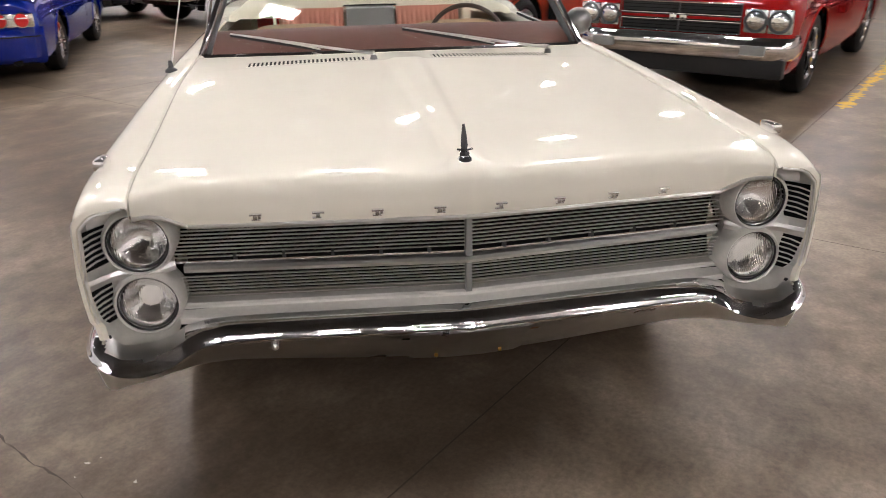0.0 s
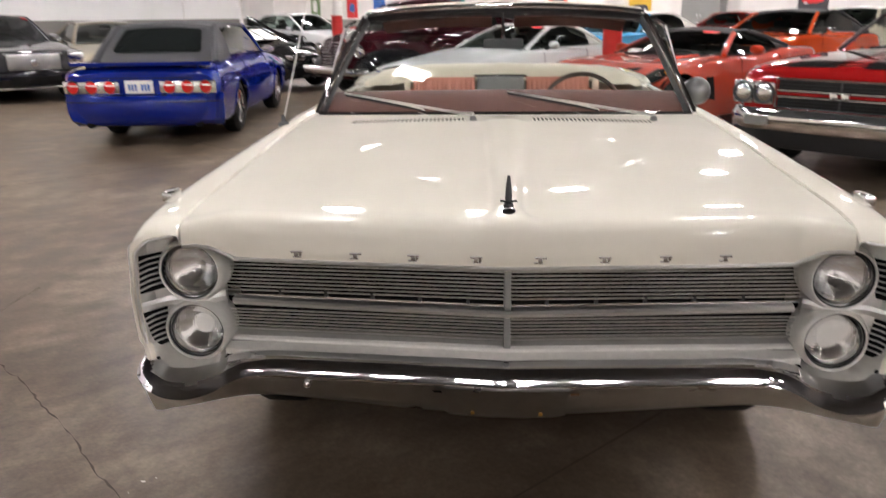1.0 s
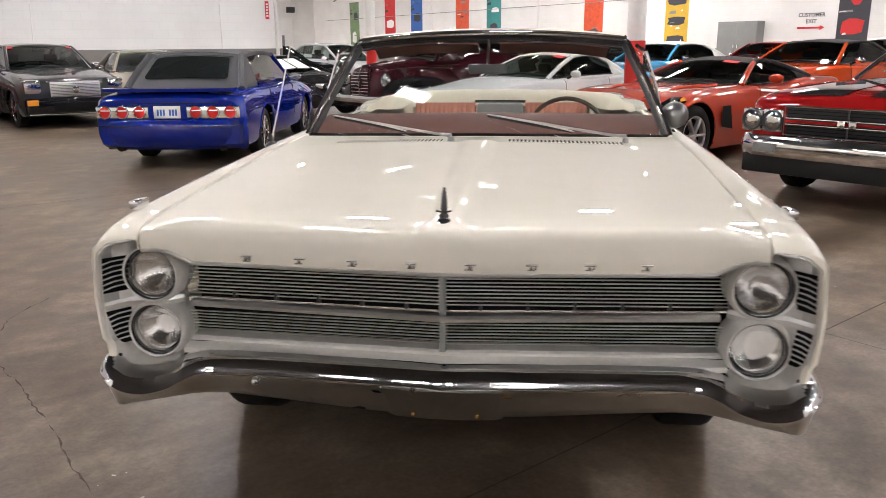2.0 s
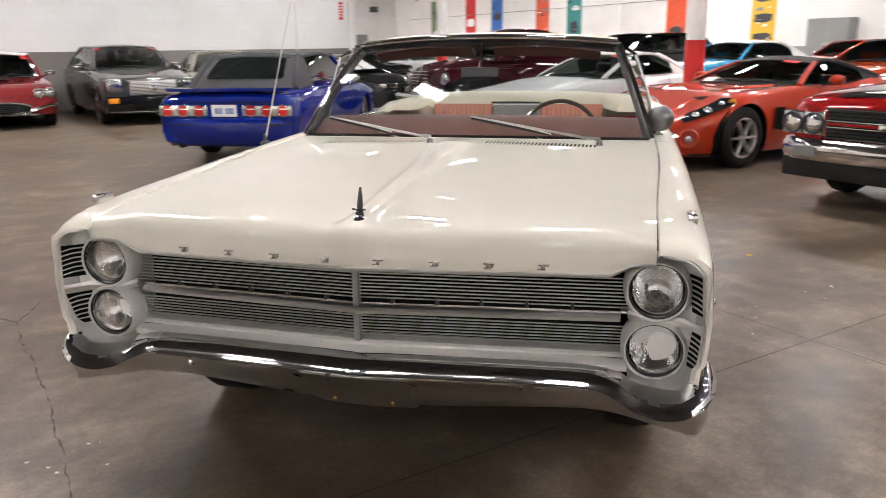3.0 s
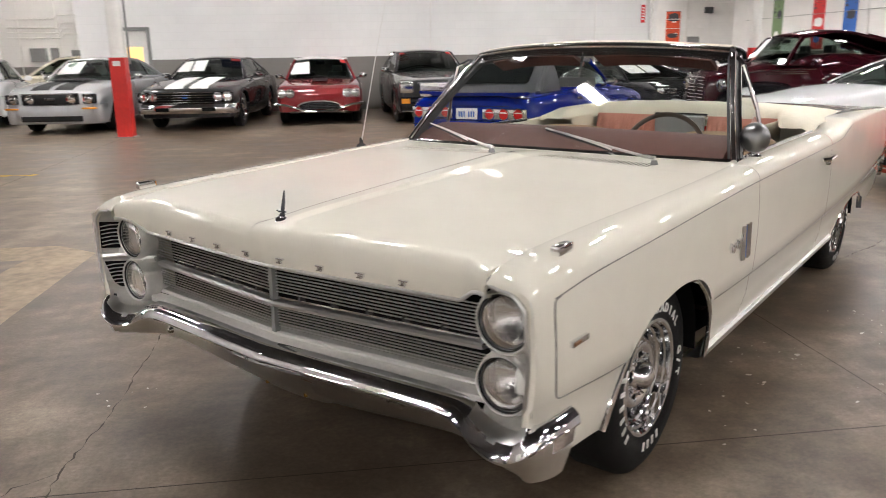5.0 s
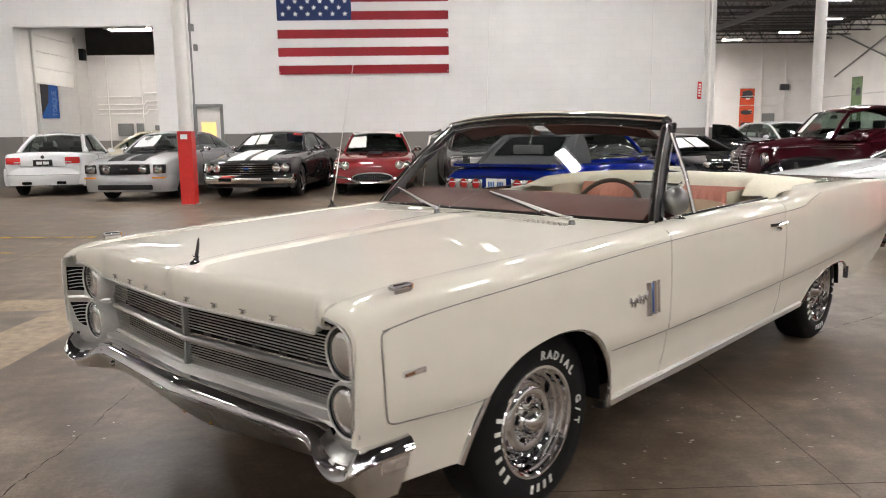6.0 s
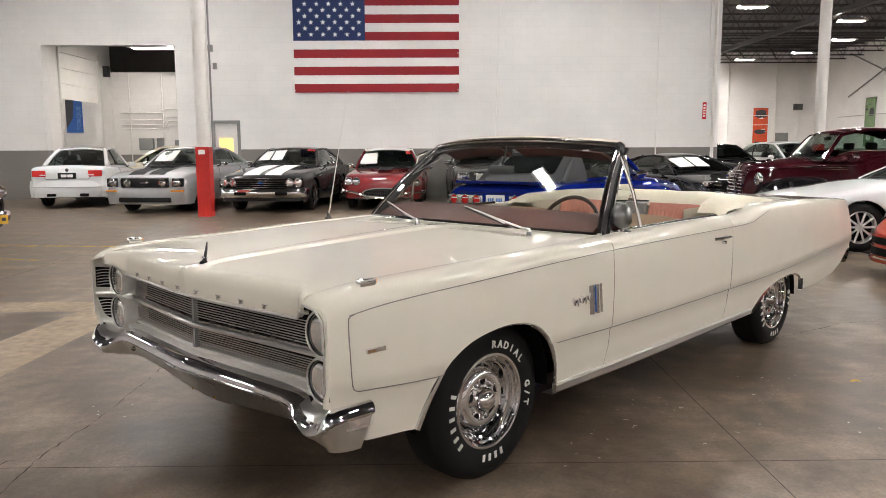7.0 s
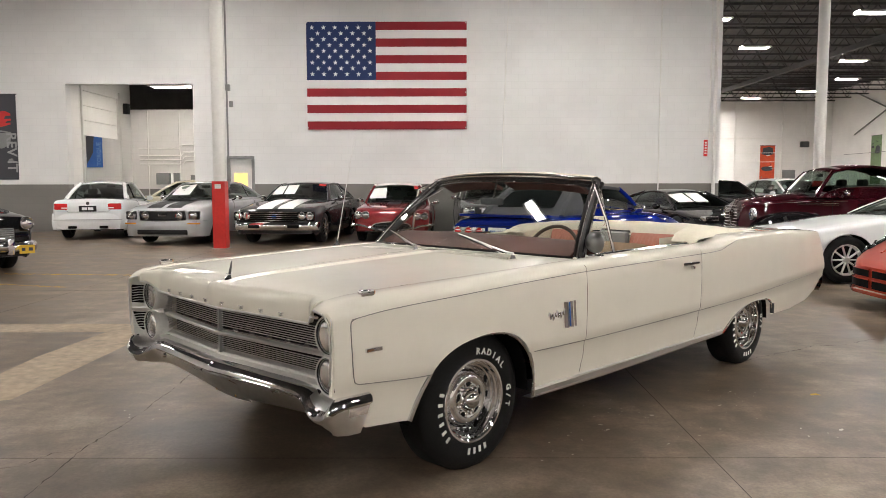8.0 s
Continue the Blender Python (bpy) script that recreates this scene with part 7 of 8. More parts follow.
part("lower_valance", box(-0.85, 0.85, 0.0, 0.06, 0.25, 0.34, 0.02), CHARCOAL, c)
for x in (-0.45, 0.45):
    part("bumper_slot", box(x - 0.13, x + 0.13, -0.095, -0.06, 0.38, 0.45, 0.01), DARK, c)
papers(c, [on_screen(cab, zt, 0.96, -0.68, -0.40, 0.3, 0.85), on_screen(cab, zt, 0.96, -0.36, -0.08, 0.3, 0.85)])
papers(c, [on_screen(cab, zt, 0.96, 0.40, 0.58, 0.85, 0.97)], RED_INK)

# small red open sports car with quad lamps
cab = (1.55, 1.85, 2.45, 2.75, 1.30, 0.56)
c, zt, xw = build_car("small red 1960s roadster with a dark mesh mouth and chrome bumpers", hall(-0.10, 14.05, 0, -1), DARK_RED, 4.49, 0.90, [(0, 0.62), (0.06, 0.73), (0.3, 0.80), (0.8, 0.85), (1.5, 0.89), (2.4, 0.86), (3.6, 0.90), (4.3, 0.82), (4.49, 0.70)], cab, (0.80, 3.4, 0.33, 0.38), rim="chrome", crown=0.0, roof_mat=SOFT_WHITE)
part("grille", box(-0.40, 0.40, -0.03, 0.04, 0.31, 0.47, 0.05), DARK, c)
for k in range(17):
    x = -0.36 + 0.045 * k
    part("grille_rib", box(x - 0.004, x + 0.004, -0.036, 0.0, 0.32, 0.46, 0.002), STEEL_DARK, c)
bars(c, -0.37, 0.37, -0.037, 0.34, 0.44, 4, STEEL_DARK, "grille_rib", 0.003)
part("grille_surround", tube([(0.43 * math.cos(a), -0.035, 0.39 + 0.10 * math.sin(a)) for a in [2 * math.pi * k / 24 for k in range(25)]], 0.018, 6, up=(0, 1, 0)), CHROME, c)
for s in (1, -1):
    round_lamp(c, s * 0.58, 0.645, 0.075, -0.02)
    round_lamp(c, s * 0.75, 0.645, 0.075, 0.0)
    part("front_bumper", tube([(s * 0.30, -0.08, 0.30), (s * 0.45, -0.08, 0.35), (s * 0.68, -0.06, 0.42), (s * 0.87, 0.05, 0.43), (s * 0.92, 0.3, 0.42)], 0.035, 8, 0.028), CHROME, c)
bar_bumper(c, 0.60, -0.04, 0.25, 0.30, 0.1)
stripe_on(c, zt, -0.16, 0.16, 0.7, 1.45, 0.0, 0.92, BLACK_PLASTIC, "dark hood scoop", 0.03)
papers(c, [on_screen(cab, zt, 0.92, -0.66, -0.24, 0.2, 0.8)])
papers(c, [on_screen(cab, zt, 0.92, 0.44, 0.60, 0.75, 0.95)], RED_INK)

# grey saloon with mesh grille
cab = (1.45, 2.2, 3.5, 4.4, 1.42, 0.60)
c, zt, xw = build_car("dark grey four-door sedan with a silver mesh grille", hall(2.38, 13.6, 0, 2), GREY_CAR, 4.83, 0.90, [(0, 0.76), (0.05, 0.84), (0.4, 0.90), (1.4, 1.0), (2.6, 0.99), (4.3, 1.02), (4.75, 0.97), (4.83, 0.9)], cab, (0.88, 3.76, 0.33, 0.37), rim="chrome", spokes=10, shoulder=0.6)
part("grille", box(-0.42, 0.42, -0.02, 0.04, 0.56, 0.82, 0.01), ALLOY, c)
part("grille_frame", box(-0.47, 0.47, -0.012, 0.04, 0.80, 0.84, 0.01), CHROME, c)
part("badge", lathe([(0.0, 0.012), (0.05, 0.008), (0.06, 0.0)], 14, Matrix.Translation((0, -0.03, 0.68)) @ Matrix.Rotation(math.radians(-90), 4, "Z")), CHROME, c)
part("front_bumper", box(-0.84, 0.84, -0.03, 0.2, 0.24, 0.55, 0.05), BLACK_CAR, c)
for s in (1, -1):
    part("headlight", box(min(s * 0.56, s * 0.84), max(s * 0.56, s * 0.84), -0.012, 0.25, 0.62, 0.86, 0.05), REFLECTOR, c)
    part("turn_lamp", box(min(s * 0.64, s * 0.82), max(s * 0.64, s * 0.82), -0.045, 0.0, 0.42, 0.52, 0.01), AMBER, c)
papers(c, [on_screen(cab, zt, 0.9, -0.62, -0.48, 0.88, 0.97), on_screen(cab, zt, 0.9, 0.48, 0.62, 0.88, 0.97)], RED_INK)

part("lower_intake", box(-0.40, 0.40, -0.045, 0.0, 0.30, 0.46, 0.02), DARK, c)
part("intake_trim", tube([(-0.80, -0.04, 0.27), (0, -0.05, 0.25), (0.80, -0.04, 0.27)], 0.008, 5), ALLOY, c)
bars(c, -0.41, 0.41, -0.024, 0.57, 0.78, 9, STEEL_DARK, r=0.004)

# blue convertible, tail towards the camera
L = 4.56
head = math.radians(95.3)
cab = (1.45, 2.0, 3.42, 3.95, 1.27, 0.60)
front = (-3.94 + L * math.cos(head), 6.63 + L * math.sin(head))
c, zt, xw = build_car("deep blue convertible with a raised dark grey canvas roof", pose(front[0], front[1], 0, 0, 0, 185.3), BLUE_CAR, L, 0.86, [(0, 0.62), (0.1, 0.72), (1.4, 0.88), (2.5, 0.90), (3.6, 0.90), (4.2, 0.87), (4.48, 0.84), (4.56, 0.79)], cab, (0.85, 3.40, 0.32, 0.365), rim="chrome", spokes=10, roof_mat=SOFT_GREY, shoulder=0.6, bottom=0.24, width=[(0, 0.76), (0.12, 0.83), (0.5, 0.85), (2.2, 0.86), (4.2, 0.86), (4.45, 0.85), (4.56, 0.82)])
def back_canvas(g, x):
    """The rear canvas of the blue car, g from the roof edge down, x across."""
    w = cab[5] * (1 - g) + 0.86 * 0.84 * g
    bow = 1 - (x / w) ** 2
    base = zt(cab[3]) - 0.005
    return (x, cab[2] + (cab[3] - cab[2]) * g + 0.12 * bow * g + 0.010, cab[4] + (base - cab[4]) * (g - 0.25 * g * (1 - g)) + 0.045 * bow * (1 - g * 0.7) + 0.010)


pane_rows = []
for g in (0.16, 0.20, 0.35, 0.55, 0.72, 0.78):
    wide = (0.44 + 0.10 * g) * (0.94 if g in (0.16, 0.78) else 1.0)
    pane_rows.append([back_canvas(g, wide * k / 5) for k in range(-5, 6)])
part("rear_glass", grid(pane_rows), TINT, c, "dark plastic rear window")
part("canvas_seam", tube([back_canvas(0.12, x) for x in (-0.5, -0.25, 0, 0.25, 0.5)], 0.008, 6), SOFT_GREY, c)
for s in (1, -1):
    t = part("tail_lamp", box(min(s * 0.22, s * 0.83), max(s * 0.22, s * 0.83), L - 0.02, L + 0.02, 0.59, 0.725, 0.015), CHROME, c)
    for k in range(3):
        x = s * (0.325 + 0.20 * k)
        part("lamp_ring", lathe([(0.060, 0.004), (0.066, 0.012), (0.074, 0.010), (0.080, 0.0)], 20, Matrix.Translation((x, L + 0.018, 0.658)) @ Matrix.Rotation(math.radians(90), 4, "Z")), CHROME, t)
        part("lamp_lens", lathe([(0.0, 0.012), (0.045, 0.009), (0.062, 0.002)], 18, Matrix.Translation((x, L + 0.018, 0.658)) @ Matrix.Rotation(math.radians(90), 4, "Z")), RED_LENS, t)
        part("lamp_stripe", box(x - 0.052, x + 0.040, L + 0.024, L + 0.031, 0.672, 0.684, 0.002), PAPER, t)
    part("exhaust", tube([(s * 0.60, L - 0.3, 0.25), (s * 0.60, L - 0.02, 0.25)], 0.045, 10), DARK, c)
    part("spoiler_foot", box(min(s * 0.45, s * 0.62), max(s * 0.45, s * 0.62), L - 0.24, L - 0.12, 0.82, 0.91, 0.01), BLUE_CAR, c)
part("spoiler", tidy(grid([[(x, L - 0.28 + 0.05 * abs(x) / 0.80, 0.905), (x, L - 0.15, 0.926), (x, L + 0.02 - 0.10 * (abs(x) / 0.80) ** 3, 0.922), (x, L + 0.01 - 0.10 * (abs(x) / 0.80) ** 3, 0.884), (x, L - 0.15, 0.880)] for x in (-0.77, -0.74, -0.66, -0.4, 0, 0.4, 0.66, 0.74, 0.77)], loop=True, caps=True)), BLUE_CAR, c)
part("bumper_groove", tube([(x, L + 0.085 - 0.12 * (abs(x) / 0.88) ** 4, 0.50) for x in [0.86 * k / 8 for k in range(-8, 9)]], 0.006, 5), DARK, c)
part("trunk_seam", tube([(-0.60, L - 0.30, 0.878), (-0.60, L - 0.06, 0.855), (-0.58, L + 0.006, 0.755), (0.58, L + 0.006, 0.755), (0.60, L - 0.06, 0.855), (0.60, L - 0.30, 0.878)], 0.004, 4), DARK, c)
part("rear_bumper", tidy(grid([[(x, L + 0.0 - 0.10 * (abs(x) / 0.88) ** 4, 0.585), (x, L + 0.07 - 0.20 * (abs(x) / 0.88) ** 4, 0.565), (x, L + 0.09 - 0.20 * (abs(x) / 0.88) ** 4, 0.52), (x, L + 0.09 - 0.20 * (abs(x) / 0.88) ** 4, 0.40), (x * 0.985, L + 0.05 - 0.20 * (abs(x) / 0.88) ** 4, 0.28), (x * 0.95, L - 0.02 - 0.20 * (abs(x) / 0.88) ** 4, 0.225), (x * 0.93, L - 0.2, 0.21)] for x in [0.88 * k / 12 for k in range(-12, 13)]])), BLUE_CAR, c)
pl = part("number_plate", box(-0.155, 0.155, L + 0.02, L + 0.03, 0.59, 0.73, 0.004), PAPER, c, "white number plate")
for k in range(7):
    if k != 3:
        x = -0.105 + 0.035 * k
        part("plate_marking", box(x - 0.011, x + 0.011, L + 0.03, L + 0.033, 0.62, 0.69), BLUE_INK, pl)

# tan coupe behind it
cab = (1.55, 2.3, 3.3, 4.5, 1.28, 0.52)
c, zt, xw = build_car("tan coupe parked nose out by the wall", hall(4.0, 13.4, 0, -8), TAN_CAR, 4.8, 0.90, [(0, 0.62), (0.08, 0.76), (0.5, 0.84), (1.5, 0.93), (2.6, 0.92), (4.4, 0.95), (4.8, 0.8)], cab, (0.9, 3.6, 0.33, 0.38))
for s in (1, -1):
    round_lamp(c, s * 0.62, 0.66, 0.075, -0.01)
bar_bumper(c, 0.9, -0.02, 0.40, 0.52, 0.35)

# black mid-engined coupe
cab = (1.15, 2.0, 2.9, 4.0, 1.15, 0.52)
c, zt, xw = build_car("low black sports coupe with papers in its windshield", hall(7.15, 11.95, 0, 16), BLACK_CAR, 4.43, 0.95, [(0, 0.54), (0.1, 0.64), (0.6, 0.73), (1.1, 0.79), (2.4, 0.81), (4.0, 0.85), (4.43, 0.78)], cab, (0.95, 3.6, 0.34, 0.39), rim="alloy")
part("grille", box(-0.34, 0.34, -0.02, 0.04, 0.36, 0.62, 0.05), DARK, c)
bars(c, -0.33, 0.33, -0.03, 0.40, 0.60, 6, ALLOY, r=0.005)
part("grille_frame", tube([(-0.34, -0.03, 0.62), (0.34, -0.03, 0.62), (0.28, -0.03, 0.36), (-0.28, -0.03, 0.36), (-0.34, -0.03, 0.62)], 0.012, 6, up=(0, 1, 0)), CHROME, c)
for s in (1, -1):
    part("headlight", box(min(s * 0.52, s * 0.84), max(s * 0.52, s * 0.84), 0.0, 0.2, 0.60, 0.70, 0.03), REFLECTOR, c)
    part("side_intake", box(min(s * 0.45, s * 0.8), max(s * 0.45, s * 0.8), -0.02, 0.05, 0.30, 0.48, 0.04), DARK, c)
papers(c, [on_screen(cab, zt, 0.95, -0.55, -0.22, 0.35, 0.85), on_screen(cab, zt, 0.95, -0.18, 0.15, 0.35, 0.85)])

# black off-roader and white saloon near the end of the wall
cab = (1.25, 1.95, 3.7, 4.3, 1.40, 0.64)
c, zt, xw = build_car("black four-door sedan parked near the wall end", hall(10.9, 19.4, 0, 25), BLACK_CAR, 4.75, 0.93, [(0, 0.72), (0.08, 0.84), (1.2, 0.95), (3, 0.96), (4.6, 0.98), (4.75, 0.9)], cab, (0.9, 3.7, 0.34, 0.39), rim="alloy", bottom=0.3)
for s in (1, -1):
    round_lamp(c, s * 0.62, 0.68, 0.08, -0.01)
c, zt, xw = build_car("white four-door sedan parked at an angle", hall(12.6, 18.9, 0, 10), WHITE_CAR, 4.6, 0.88, [(0, 0.66), (0.08, 0.8), (1.3, 0.98), (2.4, 0.98), (4.2, 1.04), (4.6, 0.95)], (1.3, 2.1, 3.3, 4.1, 1.44, 0.58), (0.85, 3.55, 0.32, 0.37), rim="alloy")

# maroon 1940s saloon
cab = (1.22, 1.56, 2.75, 4.45, 1.56, 0.52)
c, zt, xw = build_car("maroon 1940s sedan with a tall rounded roof", hall(6.4, 10.5, 0, -90), MAROON, 5.0, 0.80, [(0, 0.78), (0.08, 0.98), (0.4, 1.04), (1.2, 1.12), (3, 1.10), (4.4, 1.06), (4.9, 0.85), (5.0, 0.7)], cab, (0.85, 3.75, 0.36, 0.40), crown=0.06, bottom=0.30, width=[(0, 0.34), (0.3, 0.46), (1.2, 0.58), (2.0, 0.74), (3.5, 0.80), (4.6, 0.70), (5.0, 0.5)], rim="chrome", sail=0.62, dome=0.09, panelled=True, mirror_mat=CHROME)
for s in (1, -1):
    for wy, ln in ((0.85, 0.78), (3.75, 0.62)):
        rows = []
        for k in range(13):
            a = math.pi * k / 12
            yy, zz = wy - ln * math.cos(a), 0.34 + 0.52 * math.sin(a) ** 0.7
            rows.append([(s * 0.50, yy, zz), (s * 0.72, yy, zz + 0.01), (s * 0.86, yy, zz - 0.05), (s * 0.91, yy, max(0.32, zz - 0.16))])
        part("fender", tidy(grid(rows)), BLACK_CAR if wy < 1 else MAROON, c, "rounded pontoon fender")
    round_lamp(c, s * 0.62, 0.82, 0.09, 0.12)
for z in (0.98, 1.01):
    part("hood_trim", tube([(-0.62, 0.9, z), (-0.70, 1.6, z)], 0.006, 6), CHROME, c)
    part("hood_trim", tube([(0.62, 0.9, z), (0.70, 1.6, z)], 0.006, 6), CHROME, c)
bars(c, -0.28, 0.28, -0.01, 0.55, 0.95, 8, CHROME)
bar_bumper(c, 0.9, -0.12, 0.42, 0.54, 0.3)
for s in (1, -1):
    part("hood_line", tube([(s * 0.47, 0.35, 0.99), (s * 0.58, 1.2, 1.04), (s * 0.70, 1.75, 1.05)], 0.007, 6), CHROME, c, "long thin chrome strip")
    part("screen_frame", tube([(s * 0.67, 1.20, 1.14), (s * 0.60, 1.38, 1.36), (s * 0.52, 1.54, 1.57)], 0.014, 6), CHROME, c)
part("nose_trim", tube([(0, -0.01, 0.55), (0, -0.03, 0.85), (0, 0.06, 1.06), (0, 0.6, 1.14)], 0.014, 6), CHROME, c)
papers(c, [on_screen(cab, zt, 0.8, -0.5, -0.22, 0.2, 0.9)])

# white sports convertible with white roof
cab = (1.70, 2.45, 3.05, 3.55, 1.20, 0.56)
c, zt, xw = build_car("white 1980s sports convertible with a white canvas roof", hall(5.70, 7.58, 0, -90), WHITE_CAR, 4.48, 0.90, [(0, 0.56), (0.1, 0.66), (0.8, 0.78), (1.6, 0.88), (2.6, 0.88), (3.6, 0.92), (4.4, 0.90), (4.48, 0.84)], cab, (0.86, 3.3, 0.325, 0.37), rim="alloy", spokes=10, roof_mat=SOFT_WHITE, bottom=0.2)
part("canvas_rear", tidy(grid([[(x, 2.9, z) for x, z in ((-0.60, 1.12), (-0.5, 1.20), (0, 1.245), (0.5, 1.20), (0.60, 1.12))], [(x, 3.3, z) for x, z in ((-0.70, 0.98), (-0.55, 1.08), (0, 1.12), (0.55, 1.08), (0.70, 0.98))], [(x, 3.75, 0.93) for x in (-0.74, -0.5, 0, 0.5, 0.74)]])), SOFT_WHITE, c)
papers(c, [on_screen(cab, zt, 0.9, 0.30, 0.50, 0.86, 0.97)], RED_INK)

# orange-red roadster with black canvas roof
cab = (1.95, 2.62, 3.02, 3.6, 1.12, 0.54)
WID = [(0, 0.30), (0.06, 0.48), (0.2, 0.66), (0.45, 0.83), (0.8, 0.94), (1.2, 0.93), (1.8, 0.90), (2.6, 0.92), (3.4, 0.955), (4.2, 0.92), (4.46, 0.80)]
c, zt, xw = build_car("orange-red two-seat roadster with a black canvas roof", hall(5.70, 4.58, 0, -90), ORANGE_CAR, 4.46, 0.955, [(0, 0.46), (0.06, 0.51), (0.2, 0.57), (0.5, 0.69), (0.88, 0.83), (1.2, 0.86), (2.0, 0.88), (2.8, 0.84), (3.5, 0.93), (4.3, 0.92), (4.46, 0.85)], cab, (0.88, 3.38, 0.345, 0.40), rim="alloy", spokes=6, roof_mat=SOFT_BLACK, bottom=0.16, crown=0.0, shoulder=0.6, width=WID)
part("canvas_rear", tidy(grid([[(x, 2.9, z) for x, z in ((-0.58, 1.04), (-0.5, 1.125), (0, 1.165), (0.5, 1.125), (0.58, 1.04))], [(x, 3.3, z) for x, z in ((-0.70, 0.96), (-0.55, 1.05), (0, 1.09), (0.55, 1.05), (0.70, 0.96))], [(x, 3.8, 0.945) for x in (-0.74, -0.5, 0, 0.5, 0.74)]])), SOFT_BLACK, c)


def nose_at(x, out=0.0):
    return float(np.interp(abs(x), [0, 0.28, 0.40, 0.48, 0.57, 0.66, 0.75], [-0.004, -0.002, 0.03, 0.058, 0.125, 0.20, 0.33])) - out


for x0, x1 in ((-0.50, -0.03), (0.03, 0.50)):
    for z0, z1 in ((0.235, 0.325), (0.355, 0.435)):
        xx = [x0 + (x1 - x0) * k / 6 for k in range(7)]
        mouth = part("air_intake", tidy(grid([[(x, nose_at(x, 0.012), z0), (x, nose_at(x, 0.016), (z0 + z1) / 2), (x, nose_at(x, 0.012), z1)] for x in xx])), DARK, c, "dark air intake opening")
        part("intake_rim", tube([(x, nose_at(x, 0.014), z1) for x in xx], 0.008, 6), ORANGE_CAR, mouth)
part("front_splitter", tidy(grid([[(x, nose_at(x, 0.045), 0.20), (x, nose_at(x, 0.03), 0.165)] for x in [0.72 * k / 10 for k in range(-10, 11)]])), ORANGE_CAR, c, solid=0.012)
for s in (1, -1):
    up = [Vector((s * 0.76 * xw(y), y, zt(y) + 0.012)) for y in (0.30, 0.42, 0.56, 0.70)]
    mid = [Vector((s * 0.885 * xw(y), y - 0.01, zt(y) + 0.004)) for y in (0.20, 0.38, 0.56, 0.72)]
    dn = [Vector((s * (0.965 * xw(y) + 0.012), y - 0.015, zt(y) - 0.035)) for y in (0.20, 0.36, 0.54, 0.70)]
    h = part("headlight", tidy(grid([up, mid, dn])), TINT, c, "long dark swept headlight")
    for y, r in ((0.33, 0.038), (0.45, 0.045), (0.60, 0.03)):
        part("lamp_lens", lathe([(0.0, 0.022), (r * 0.7, 0.014), (r, 0.0)], 14, Matrix.Translation((s * 0.90 * xw(y), y - 0.012, zt(y) - 0.002)) @ Matrix.Rotation(math.radians(-90 + s * 30), 4, "Z") @ Matrix.Rotation(math.radians(-35), 4, "Y")), REFLECTOR, h)
    part("turn_lamp", lathe([(0.0, 0.015), (0.03, 0.008), (0.04, 0.0)], 12, Matrix.Translation((s * 0.94 * xw(0.68), 0.68, zt(0.68) - 0.02)) @ Matrix.Rotation(math.radians(-90 + s * 60), 4, "Z")), AMBER, h)
    fm = Matrix.Translation((s * 0.68, nose_at(0.68, 0.004), 0.36)) @ Matrix.Rotation(math.radians(-90 + s * 48), 4, "Z")
    fg = part("fog_recess", lathe([(0.0, 0.004), (0.085, 0.004), (0.10, 0.018), (0.115, 0.0)], 20, fm), ORANGE_CAR, c, "round recess for the fog lamp")
    part("fog_lamp", lathe([(0.0, 0.03), (0.035, 0.026), (0.05, 0.004)], 14, fm), REFLECTOR, fg)
    part("hood_vent", tidy(grid([[(s * 0.34, 0.62, zt(0.62) + 0.008), (s * 0.50, 0.64, zt(0.64) + 0.008)], [(s * 0.33, 0.69, zt(0.69) + 0.010), (s * 0.51, 0.72, zt(0.72) + 0.010)]])), DARK, c)
    part("hood_ridge", tube([(s * 0.28, 0.25, zt(0.25) - 0.004), (s * 0.36, 0.6, zt(0.6) + 0.004), (s * 0.46, 1.1, zt(1.1) + 0.006), (s * 0.55, 1.8, zt(1.8) + 0.002)], [0.01, 0.03, 0.04, 0.02], 8, 0.018), ORANGE_CAR, c)
    part("side_vent", tidy(grid([[(s * 0.945, 1.36, 0.42), (s * 0.945, 1.36, 0.66)], [(s * 0.93, 1.62, 0.38), (s * 0.93, 1.55, 0.66)]])), DARK, c)
papers(c, [on_screen(cab, zt, 0.955, 0.20, 0.40, 0.86, 0.97)], RED_INK)
papers(c, [on_screen(cab, zt, 0.955, -0.55, -0.35, 0.02, 0.16)])

# red muscle convertible with black stripes
cab = None
c, zt, xw = build_car("bright red 1970 muscle convertible with broad black hood stripes", hall(5.30, 1.40, 0, -90), RED_CAR, 5.0, 0.96, [(0, 0.80), (0.05, 0.90), (0.4, 0.955), (1.7, 1.0), (2.8, 0.98), (4.4, 1.0), (4.9, 0.93), (5.0, 0.85)], cab, (0.93, 3.77, 0.36, 0.42), rim="chrome", bottom=0.26, shoulder=0.62)
part("grille", box(-0.52, 0.52, -0.02, 0.03, 0.60, 0.835, 0.008), BLACK_PLASTIC, c, "black split grille")
part("grille_rib", box(-0.52, 0.52, -0.035, -0.02, 0.705, 0.73, 0.006), RED_CAR, c)
part("grille_rib", box(-0.52, 0.52, -0.032, -0.02, 0.688, 0.694), CHROME, c)
part("grille_rib", box(-0.52, 0.52, -0.032, -0.02, 0.740, 0.746), CHROME, c)
part("grille_rib", box(-0.006, 0.006, -0.03, -0.02, 0.60, 0.835), STEEL_DARK, c)
for k in range(8):
    part("grille_bar", tube([(-0.51, -0.023, 0.615 + 0.028 * k), (0.51, -0.023, 0.615 + 0.028 * k)], 0.003, 4), DARK, c)
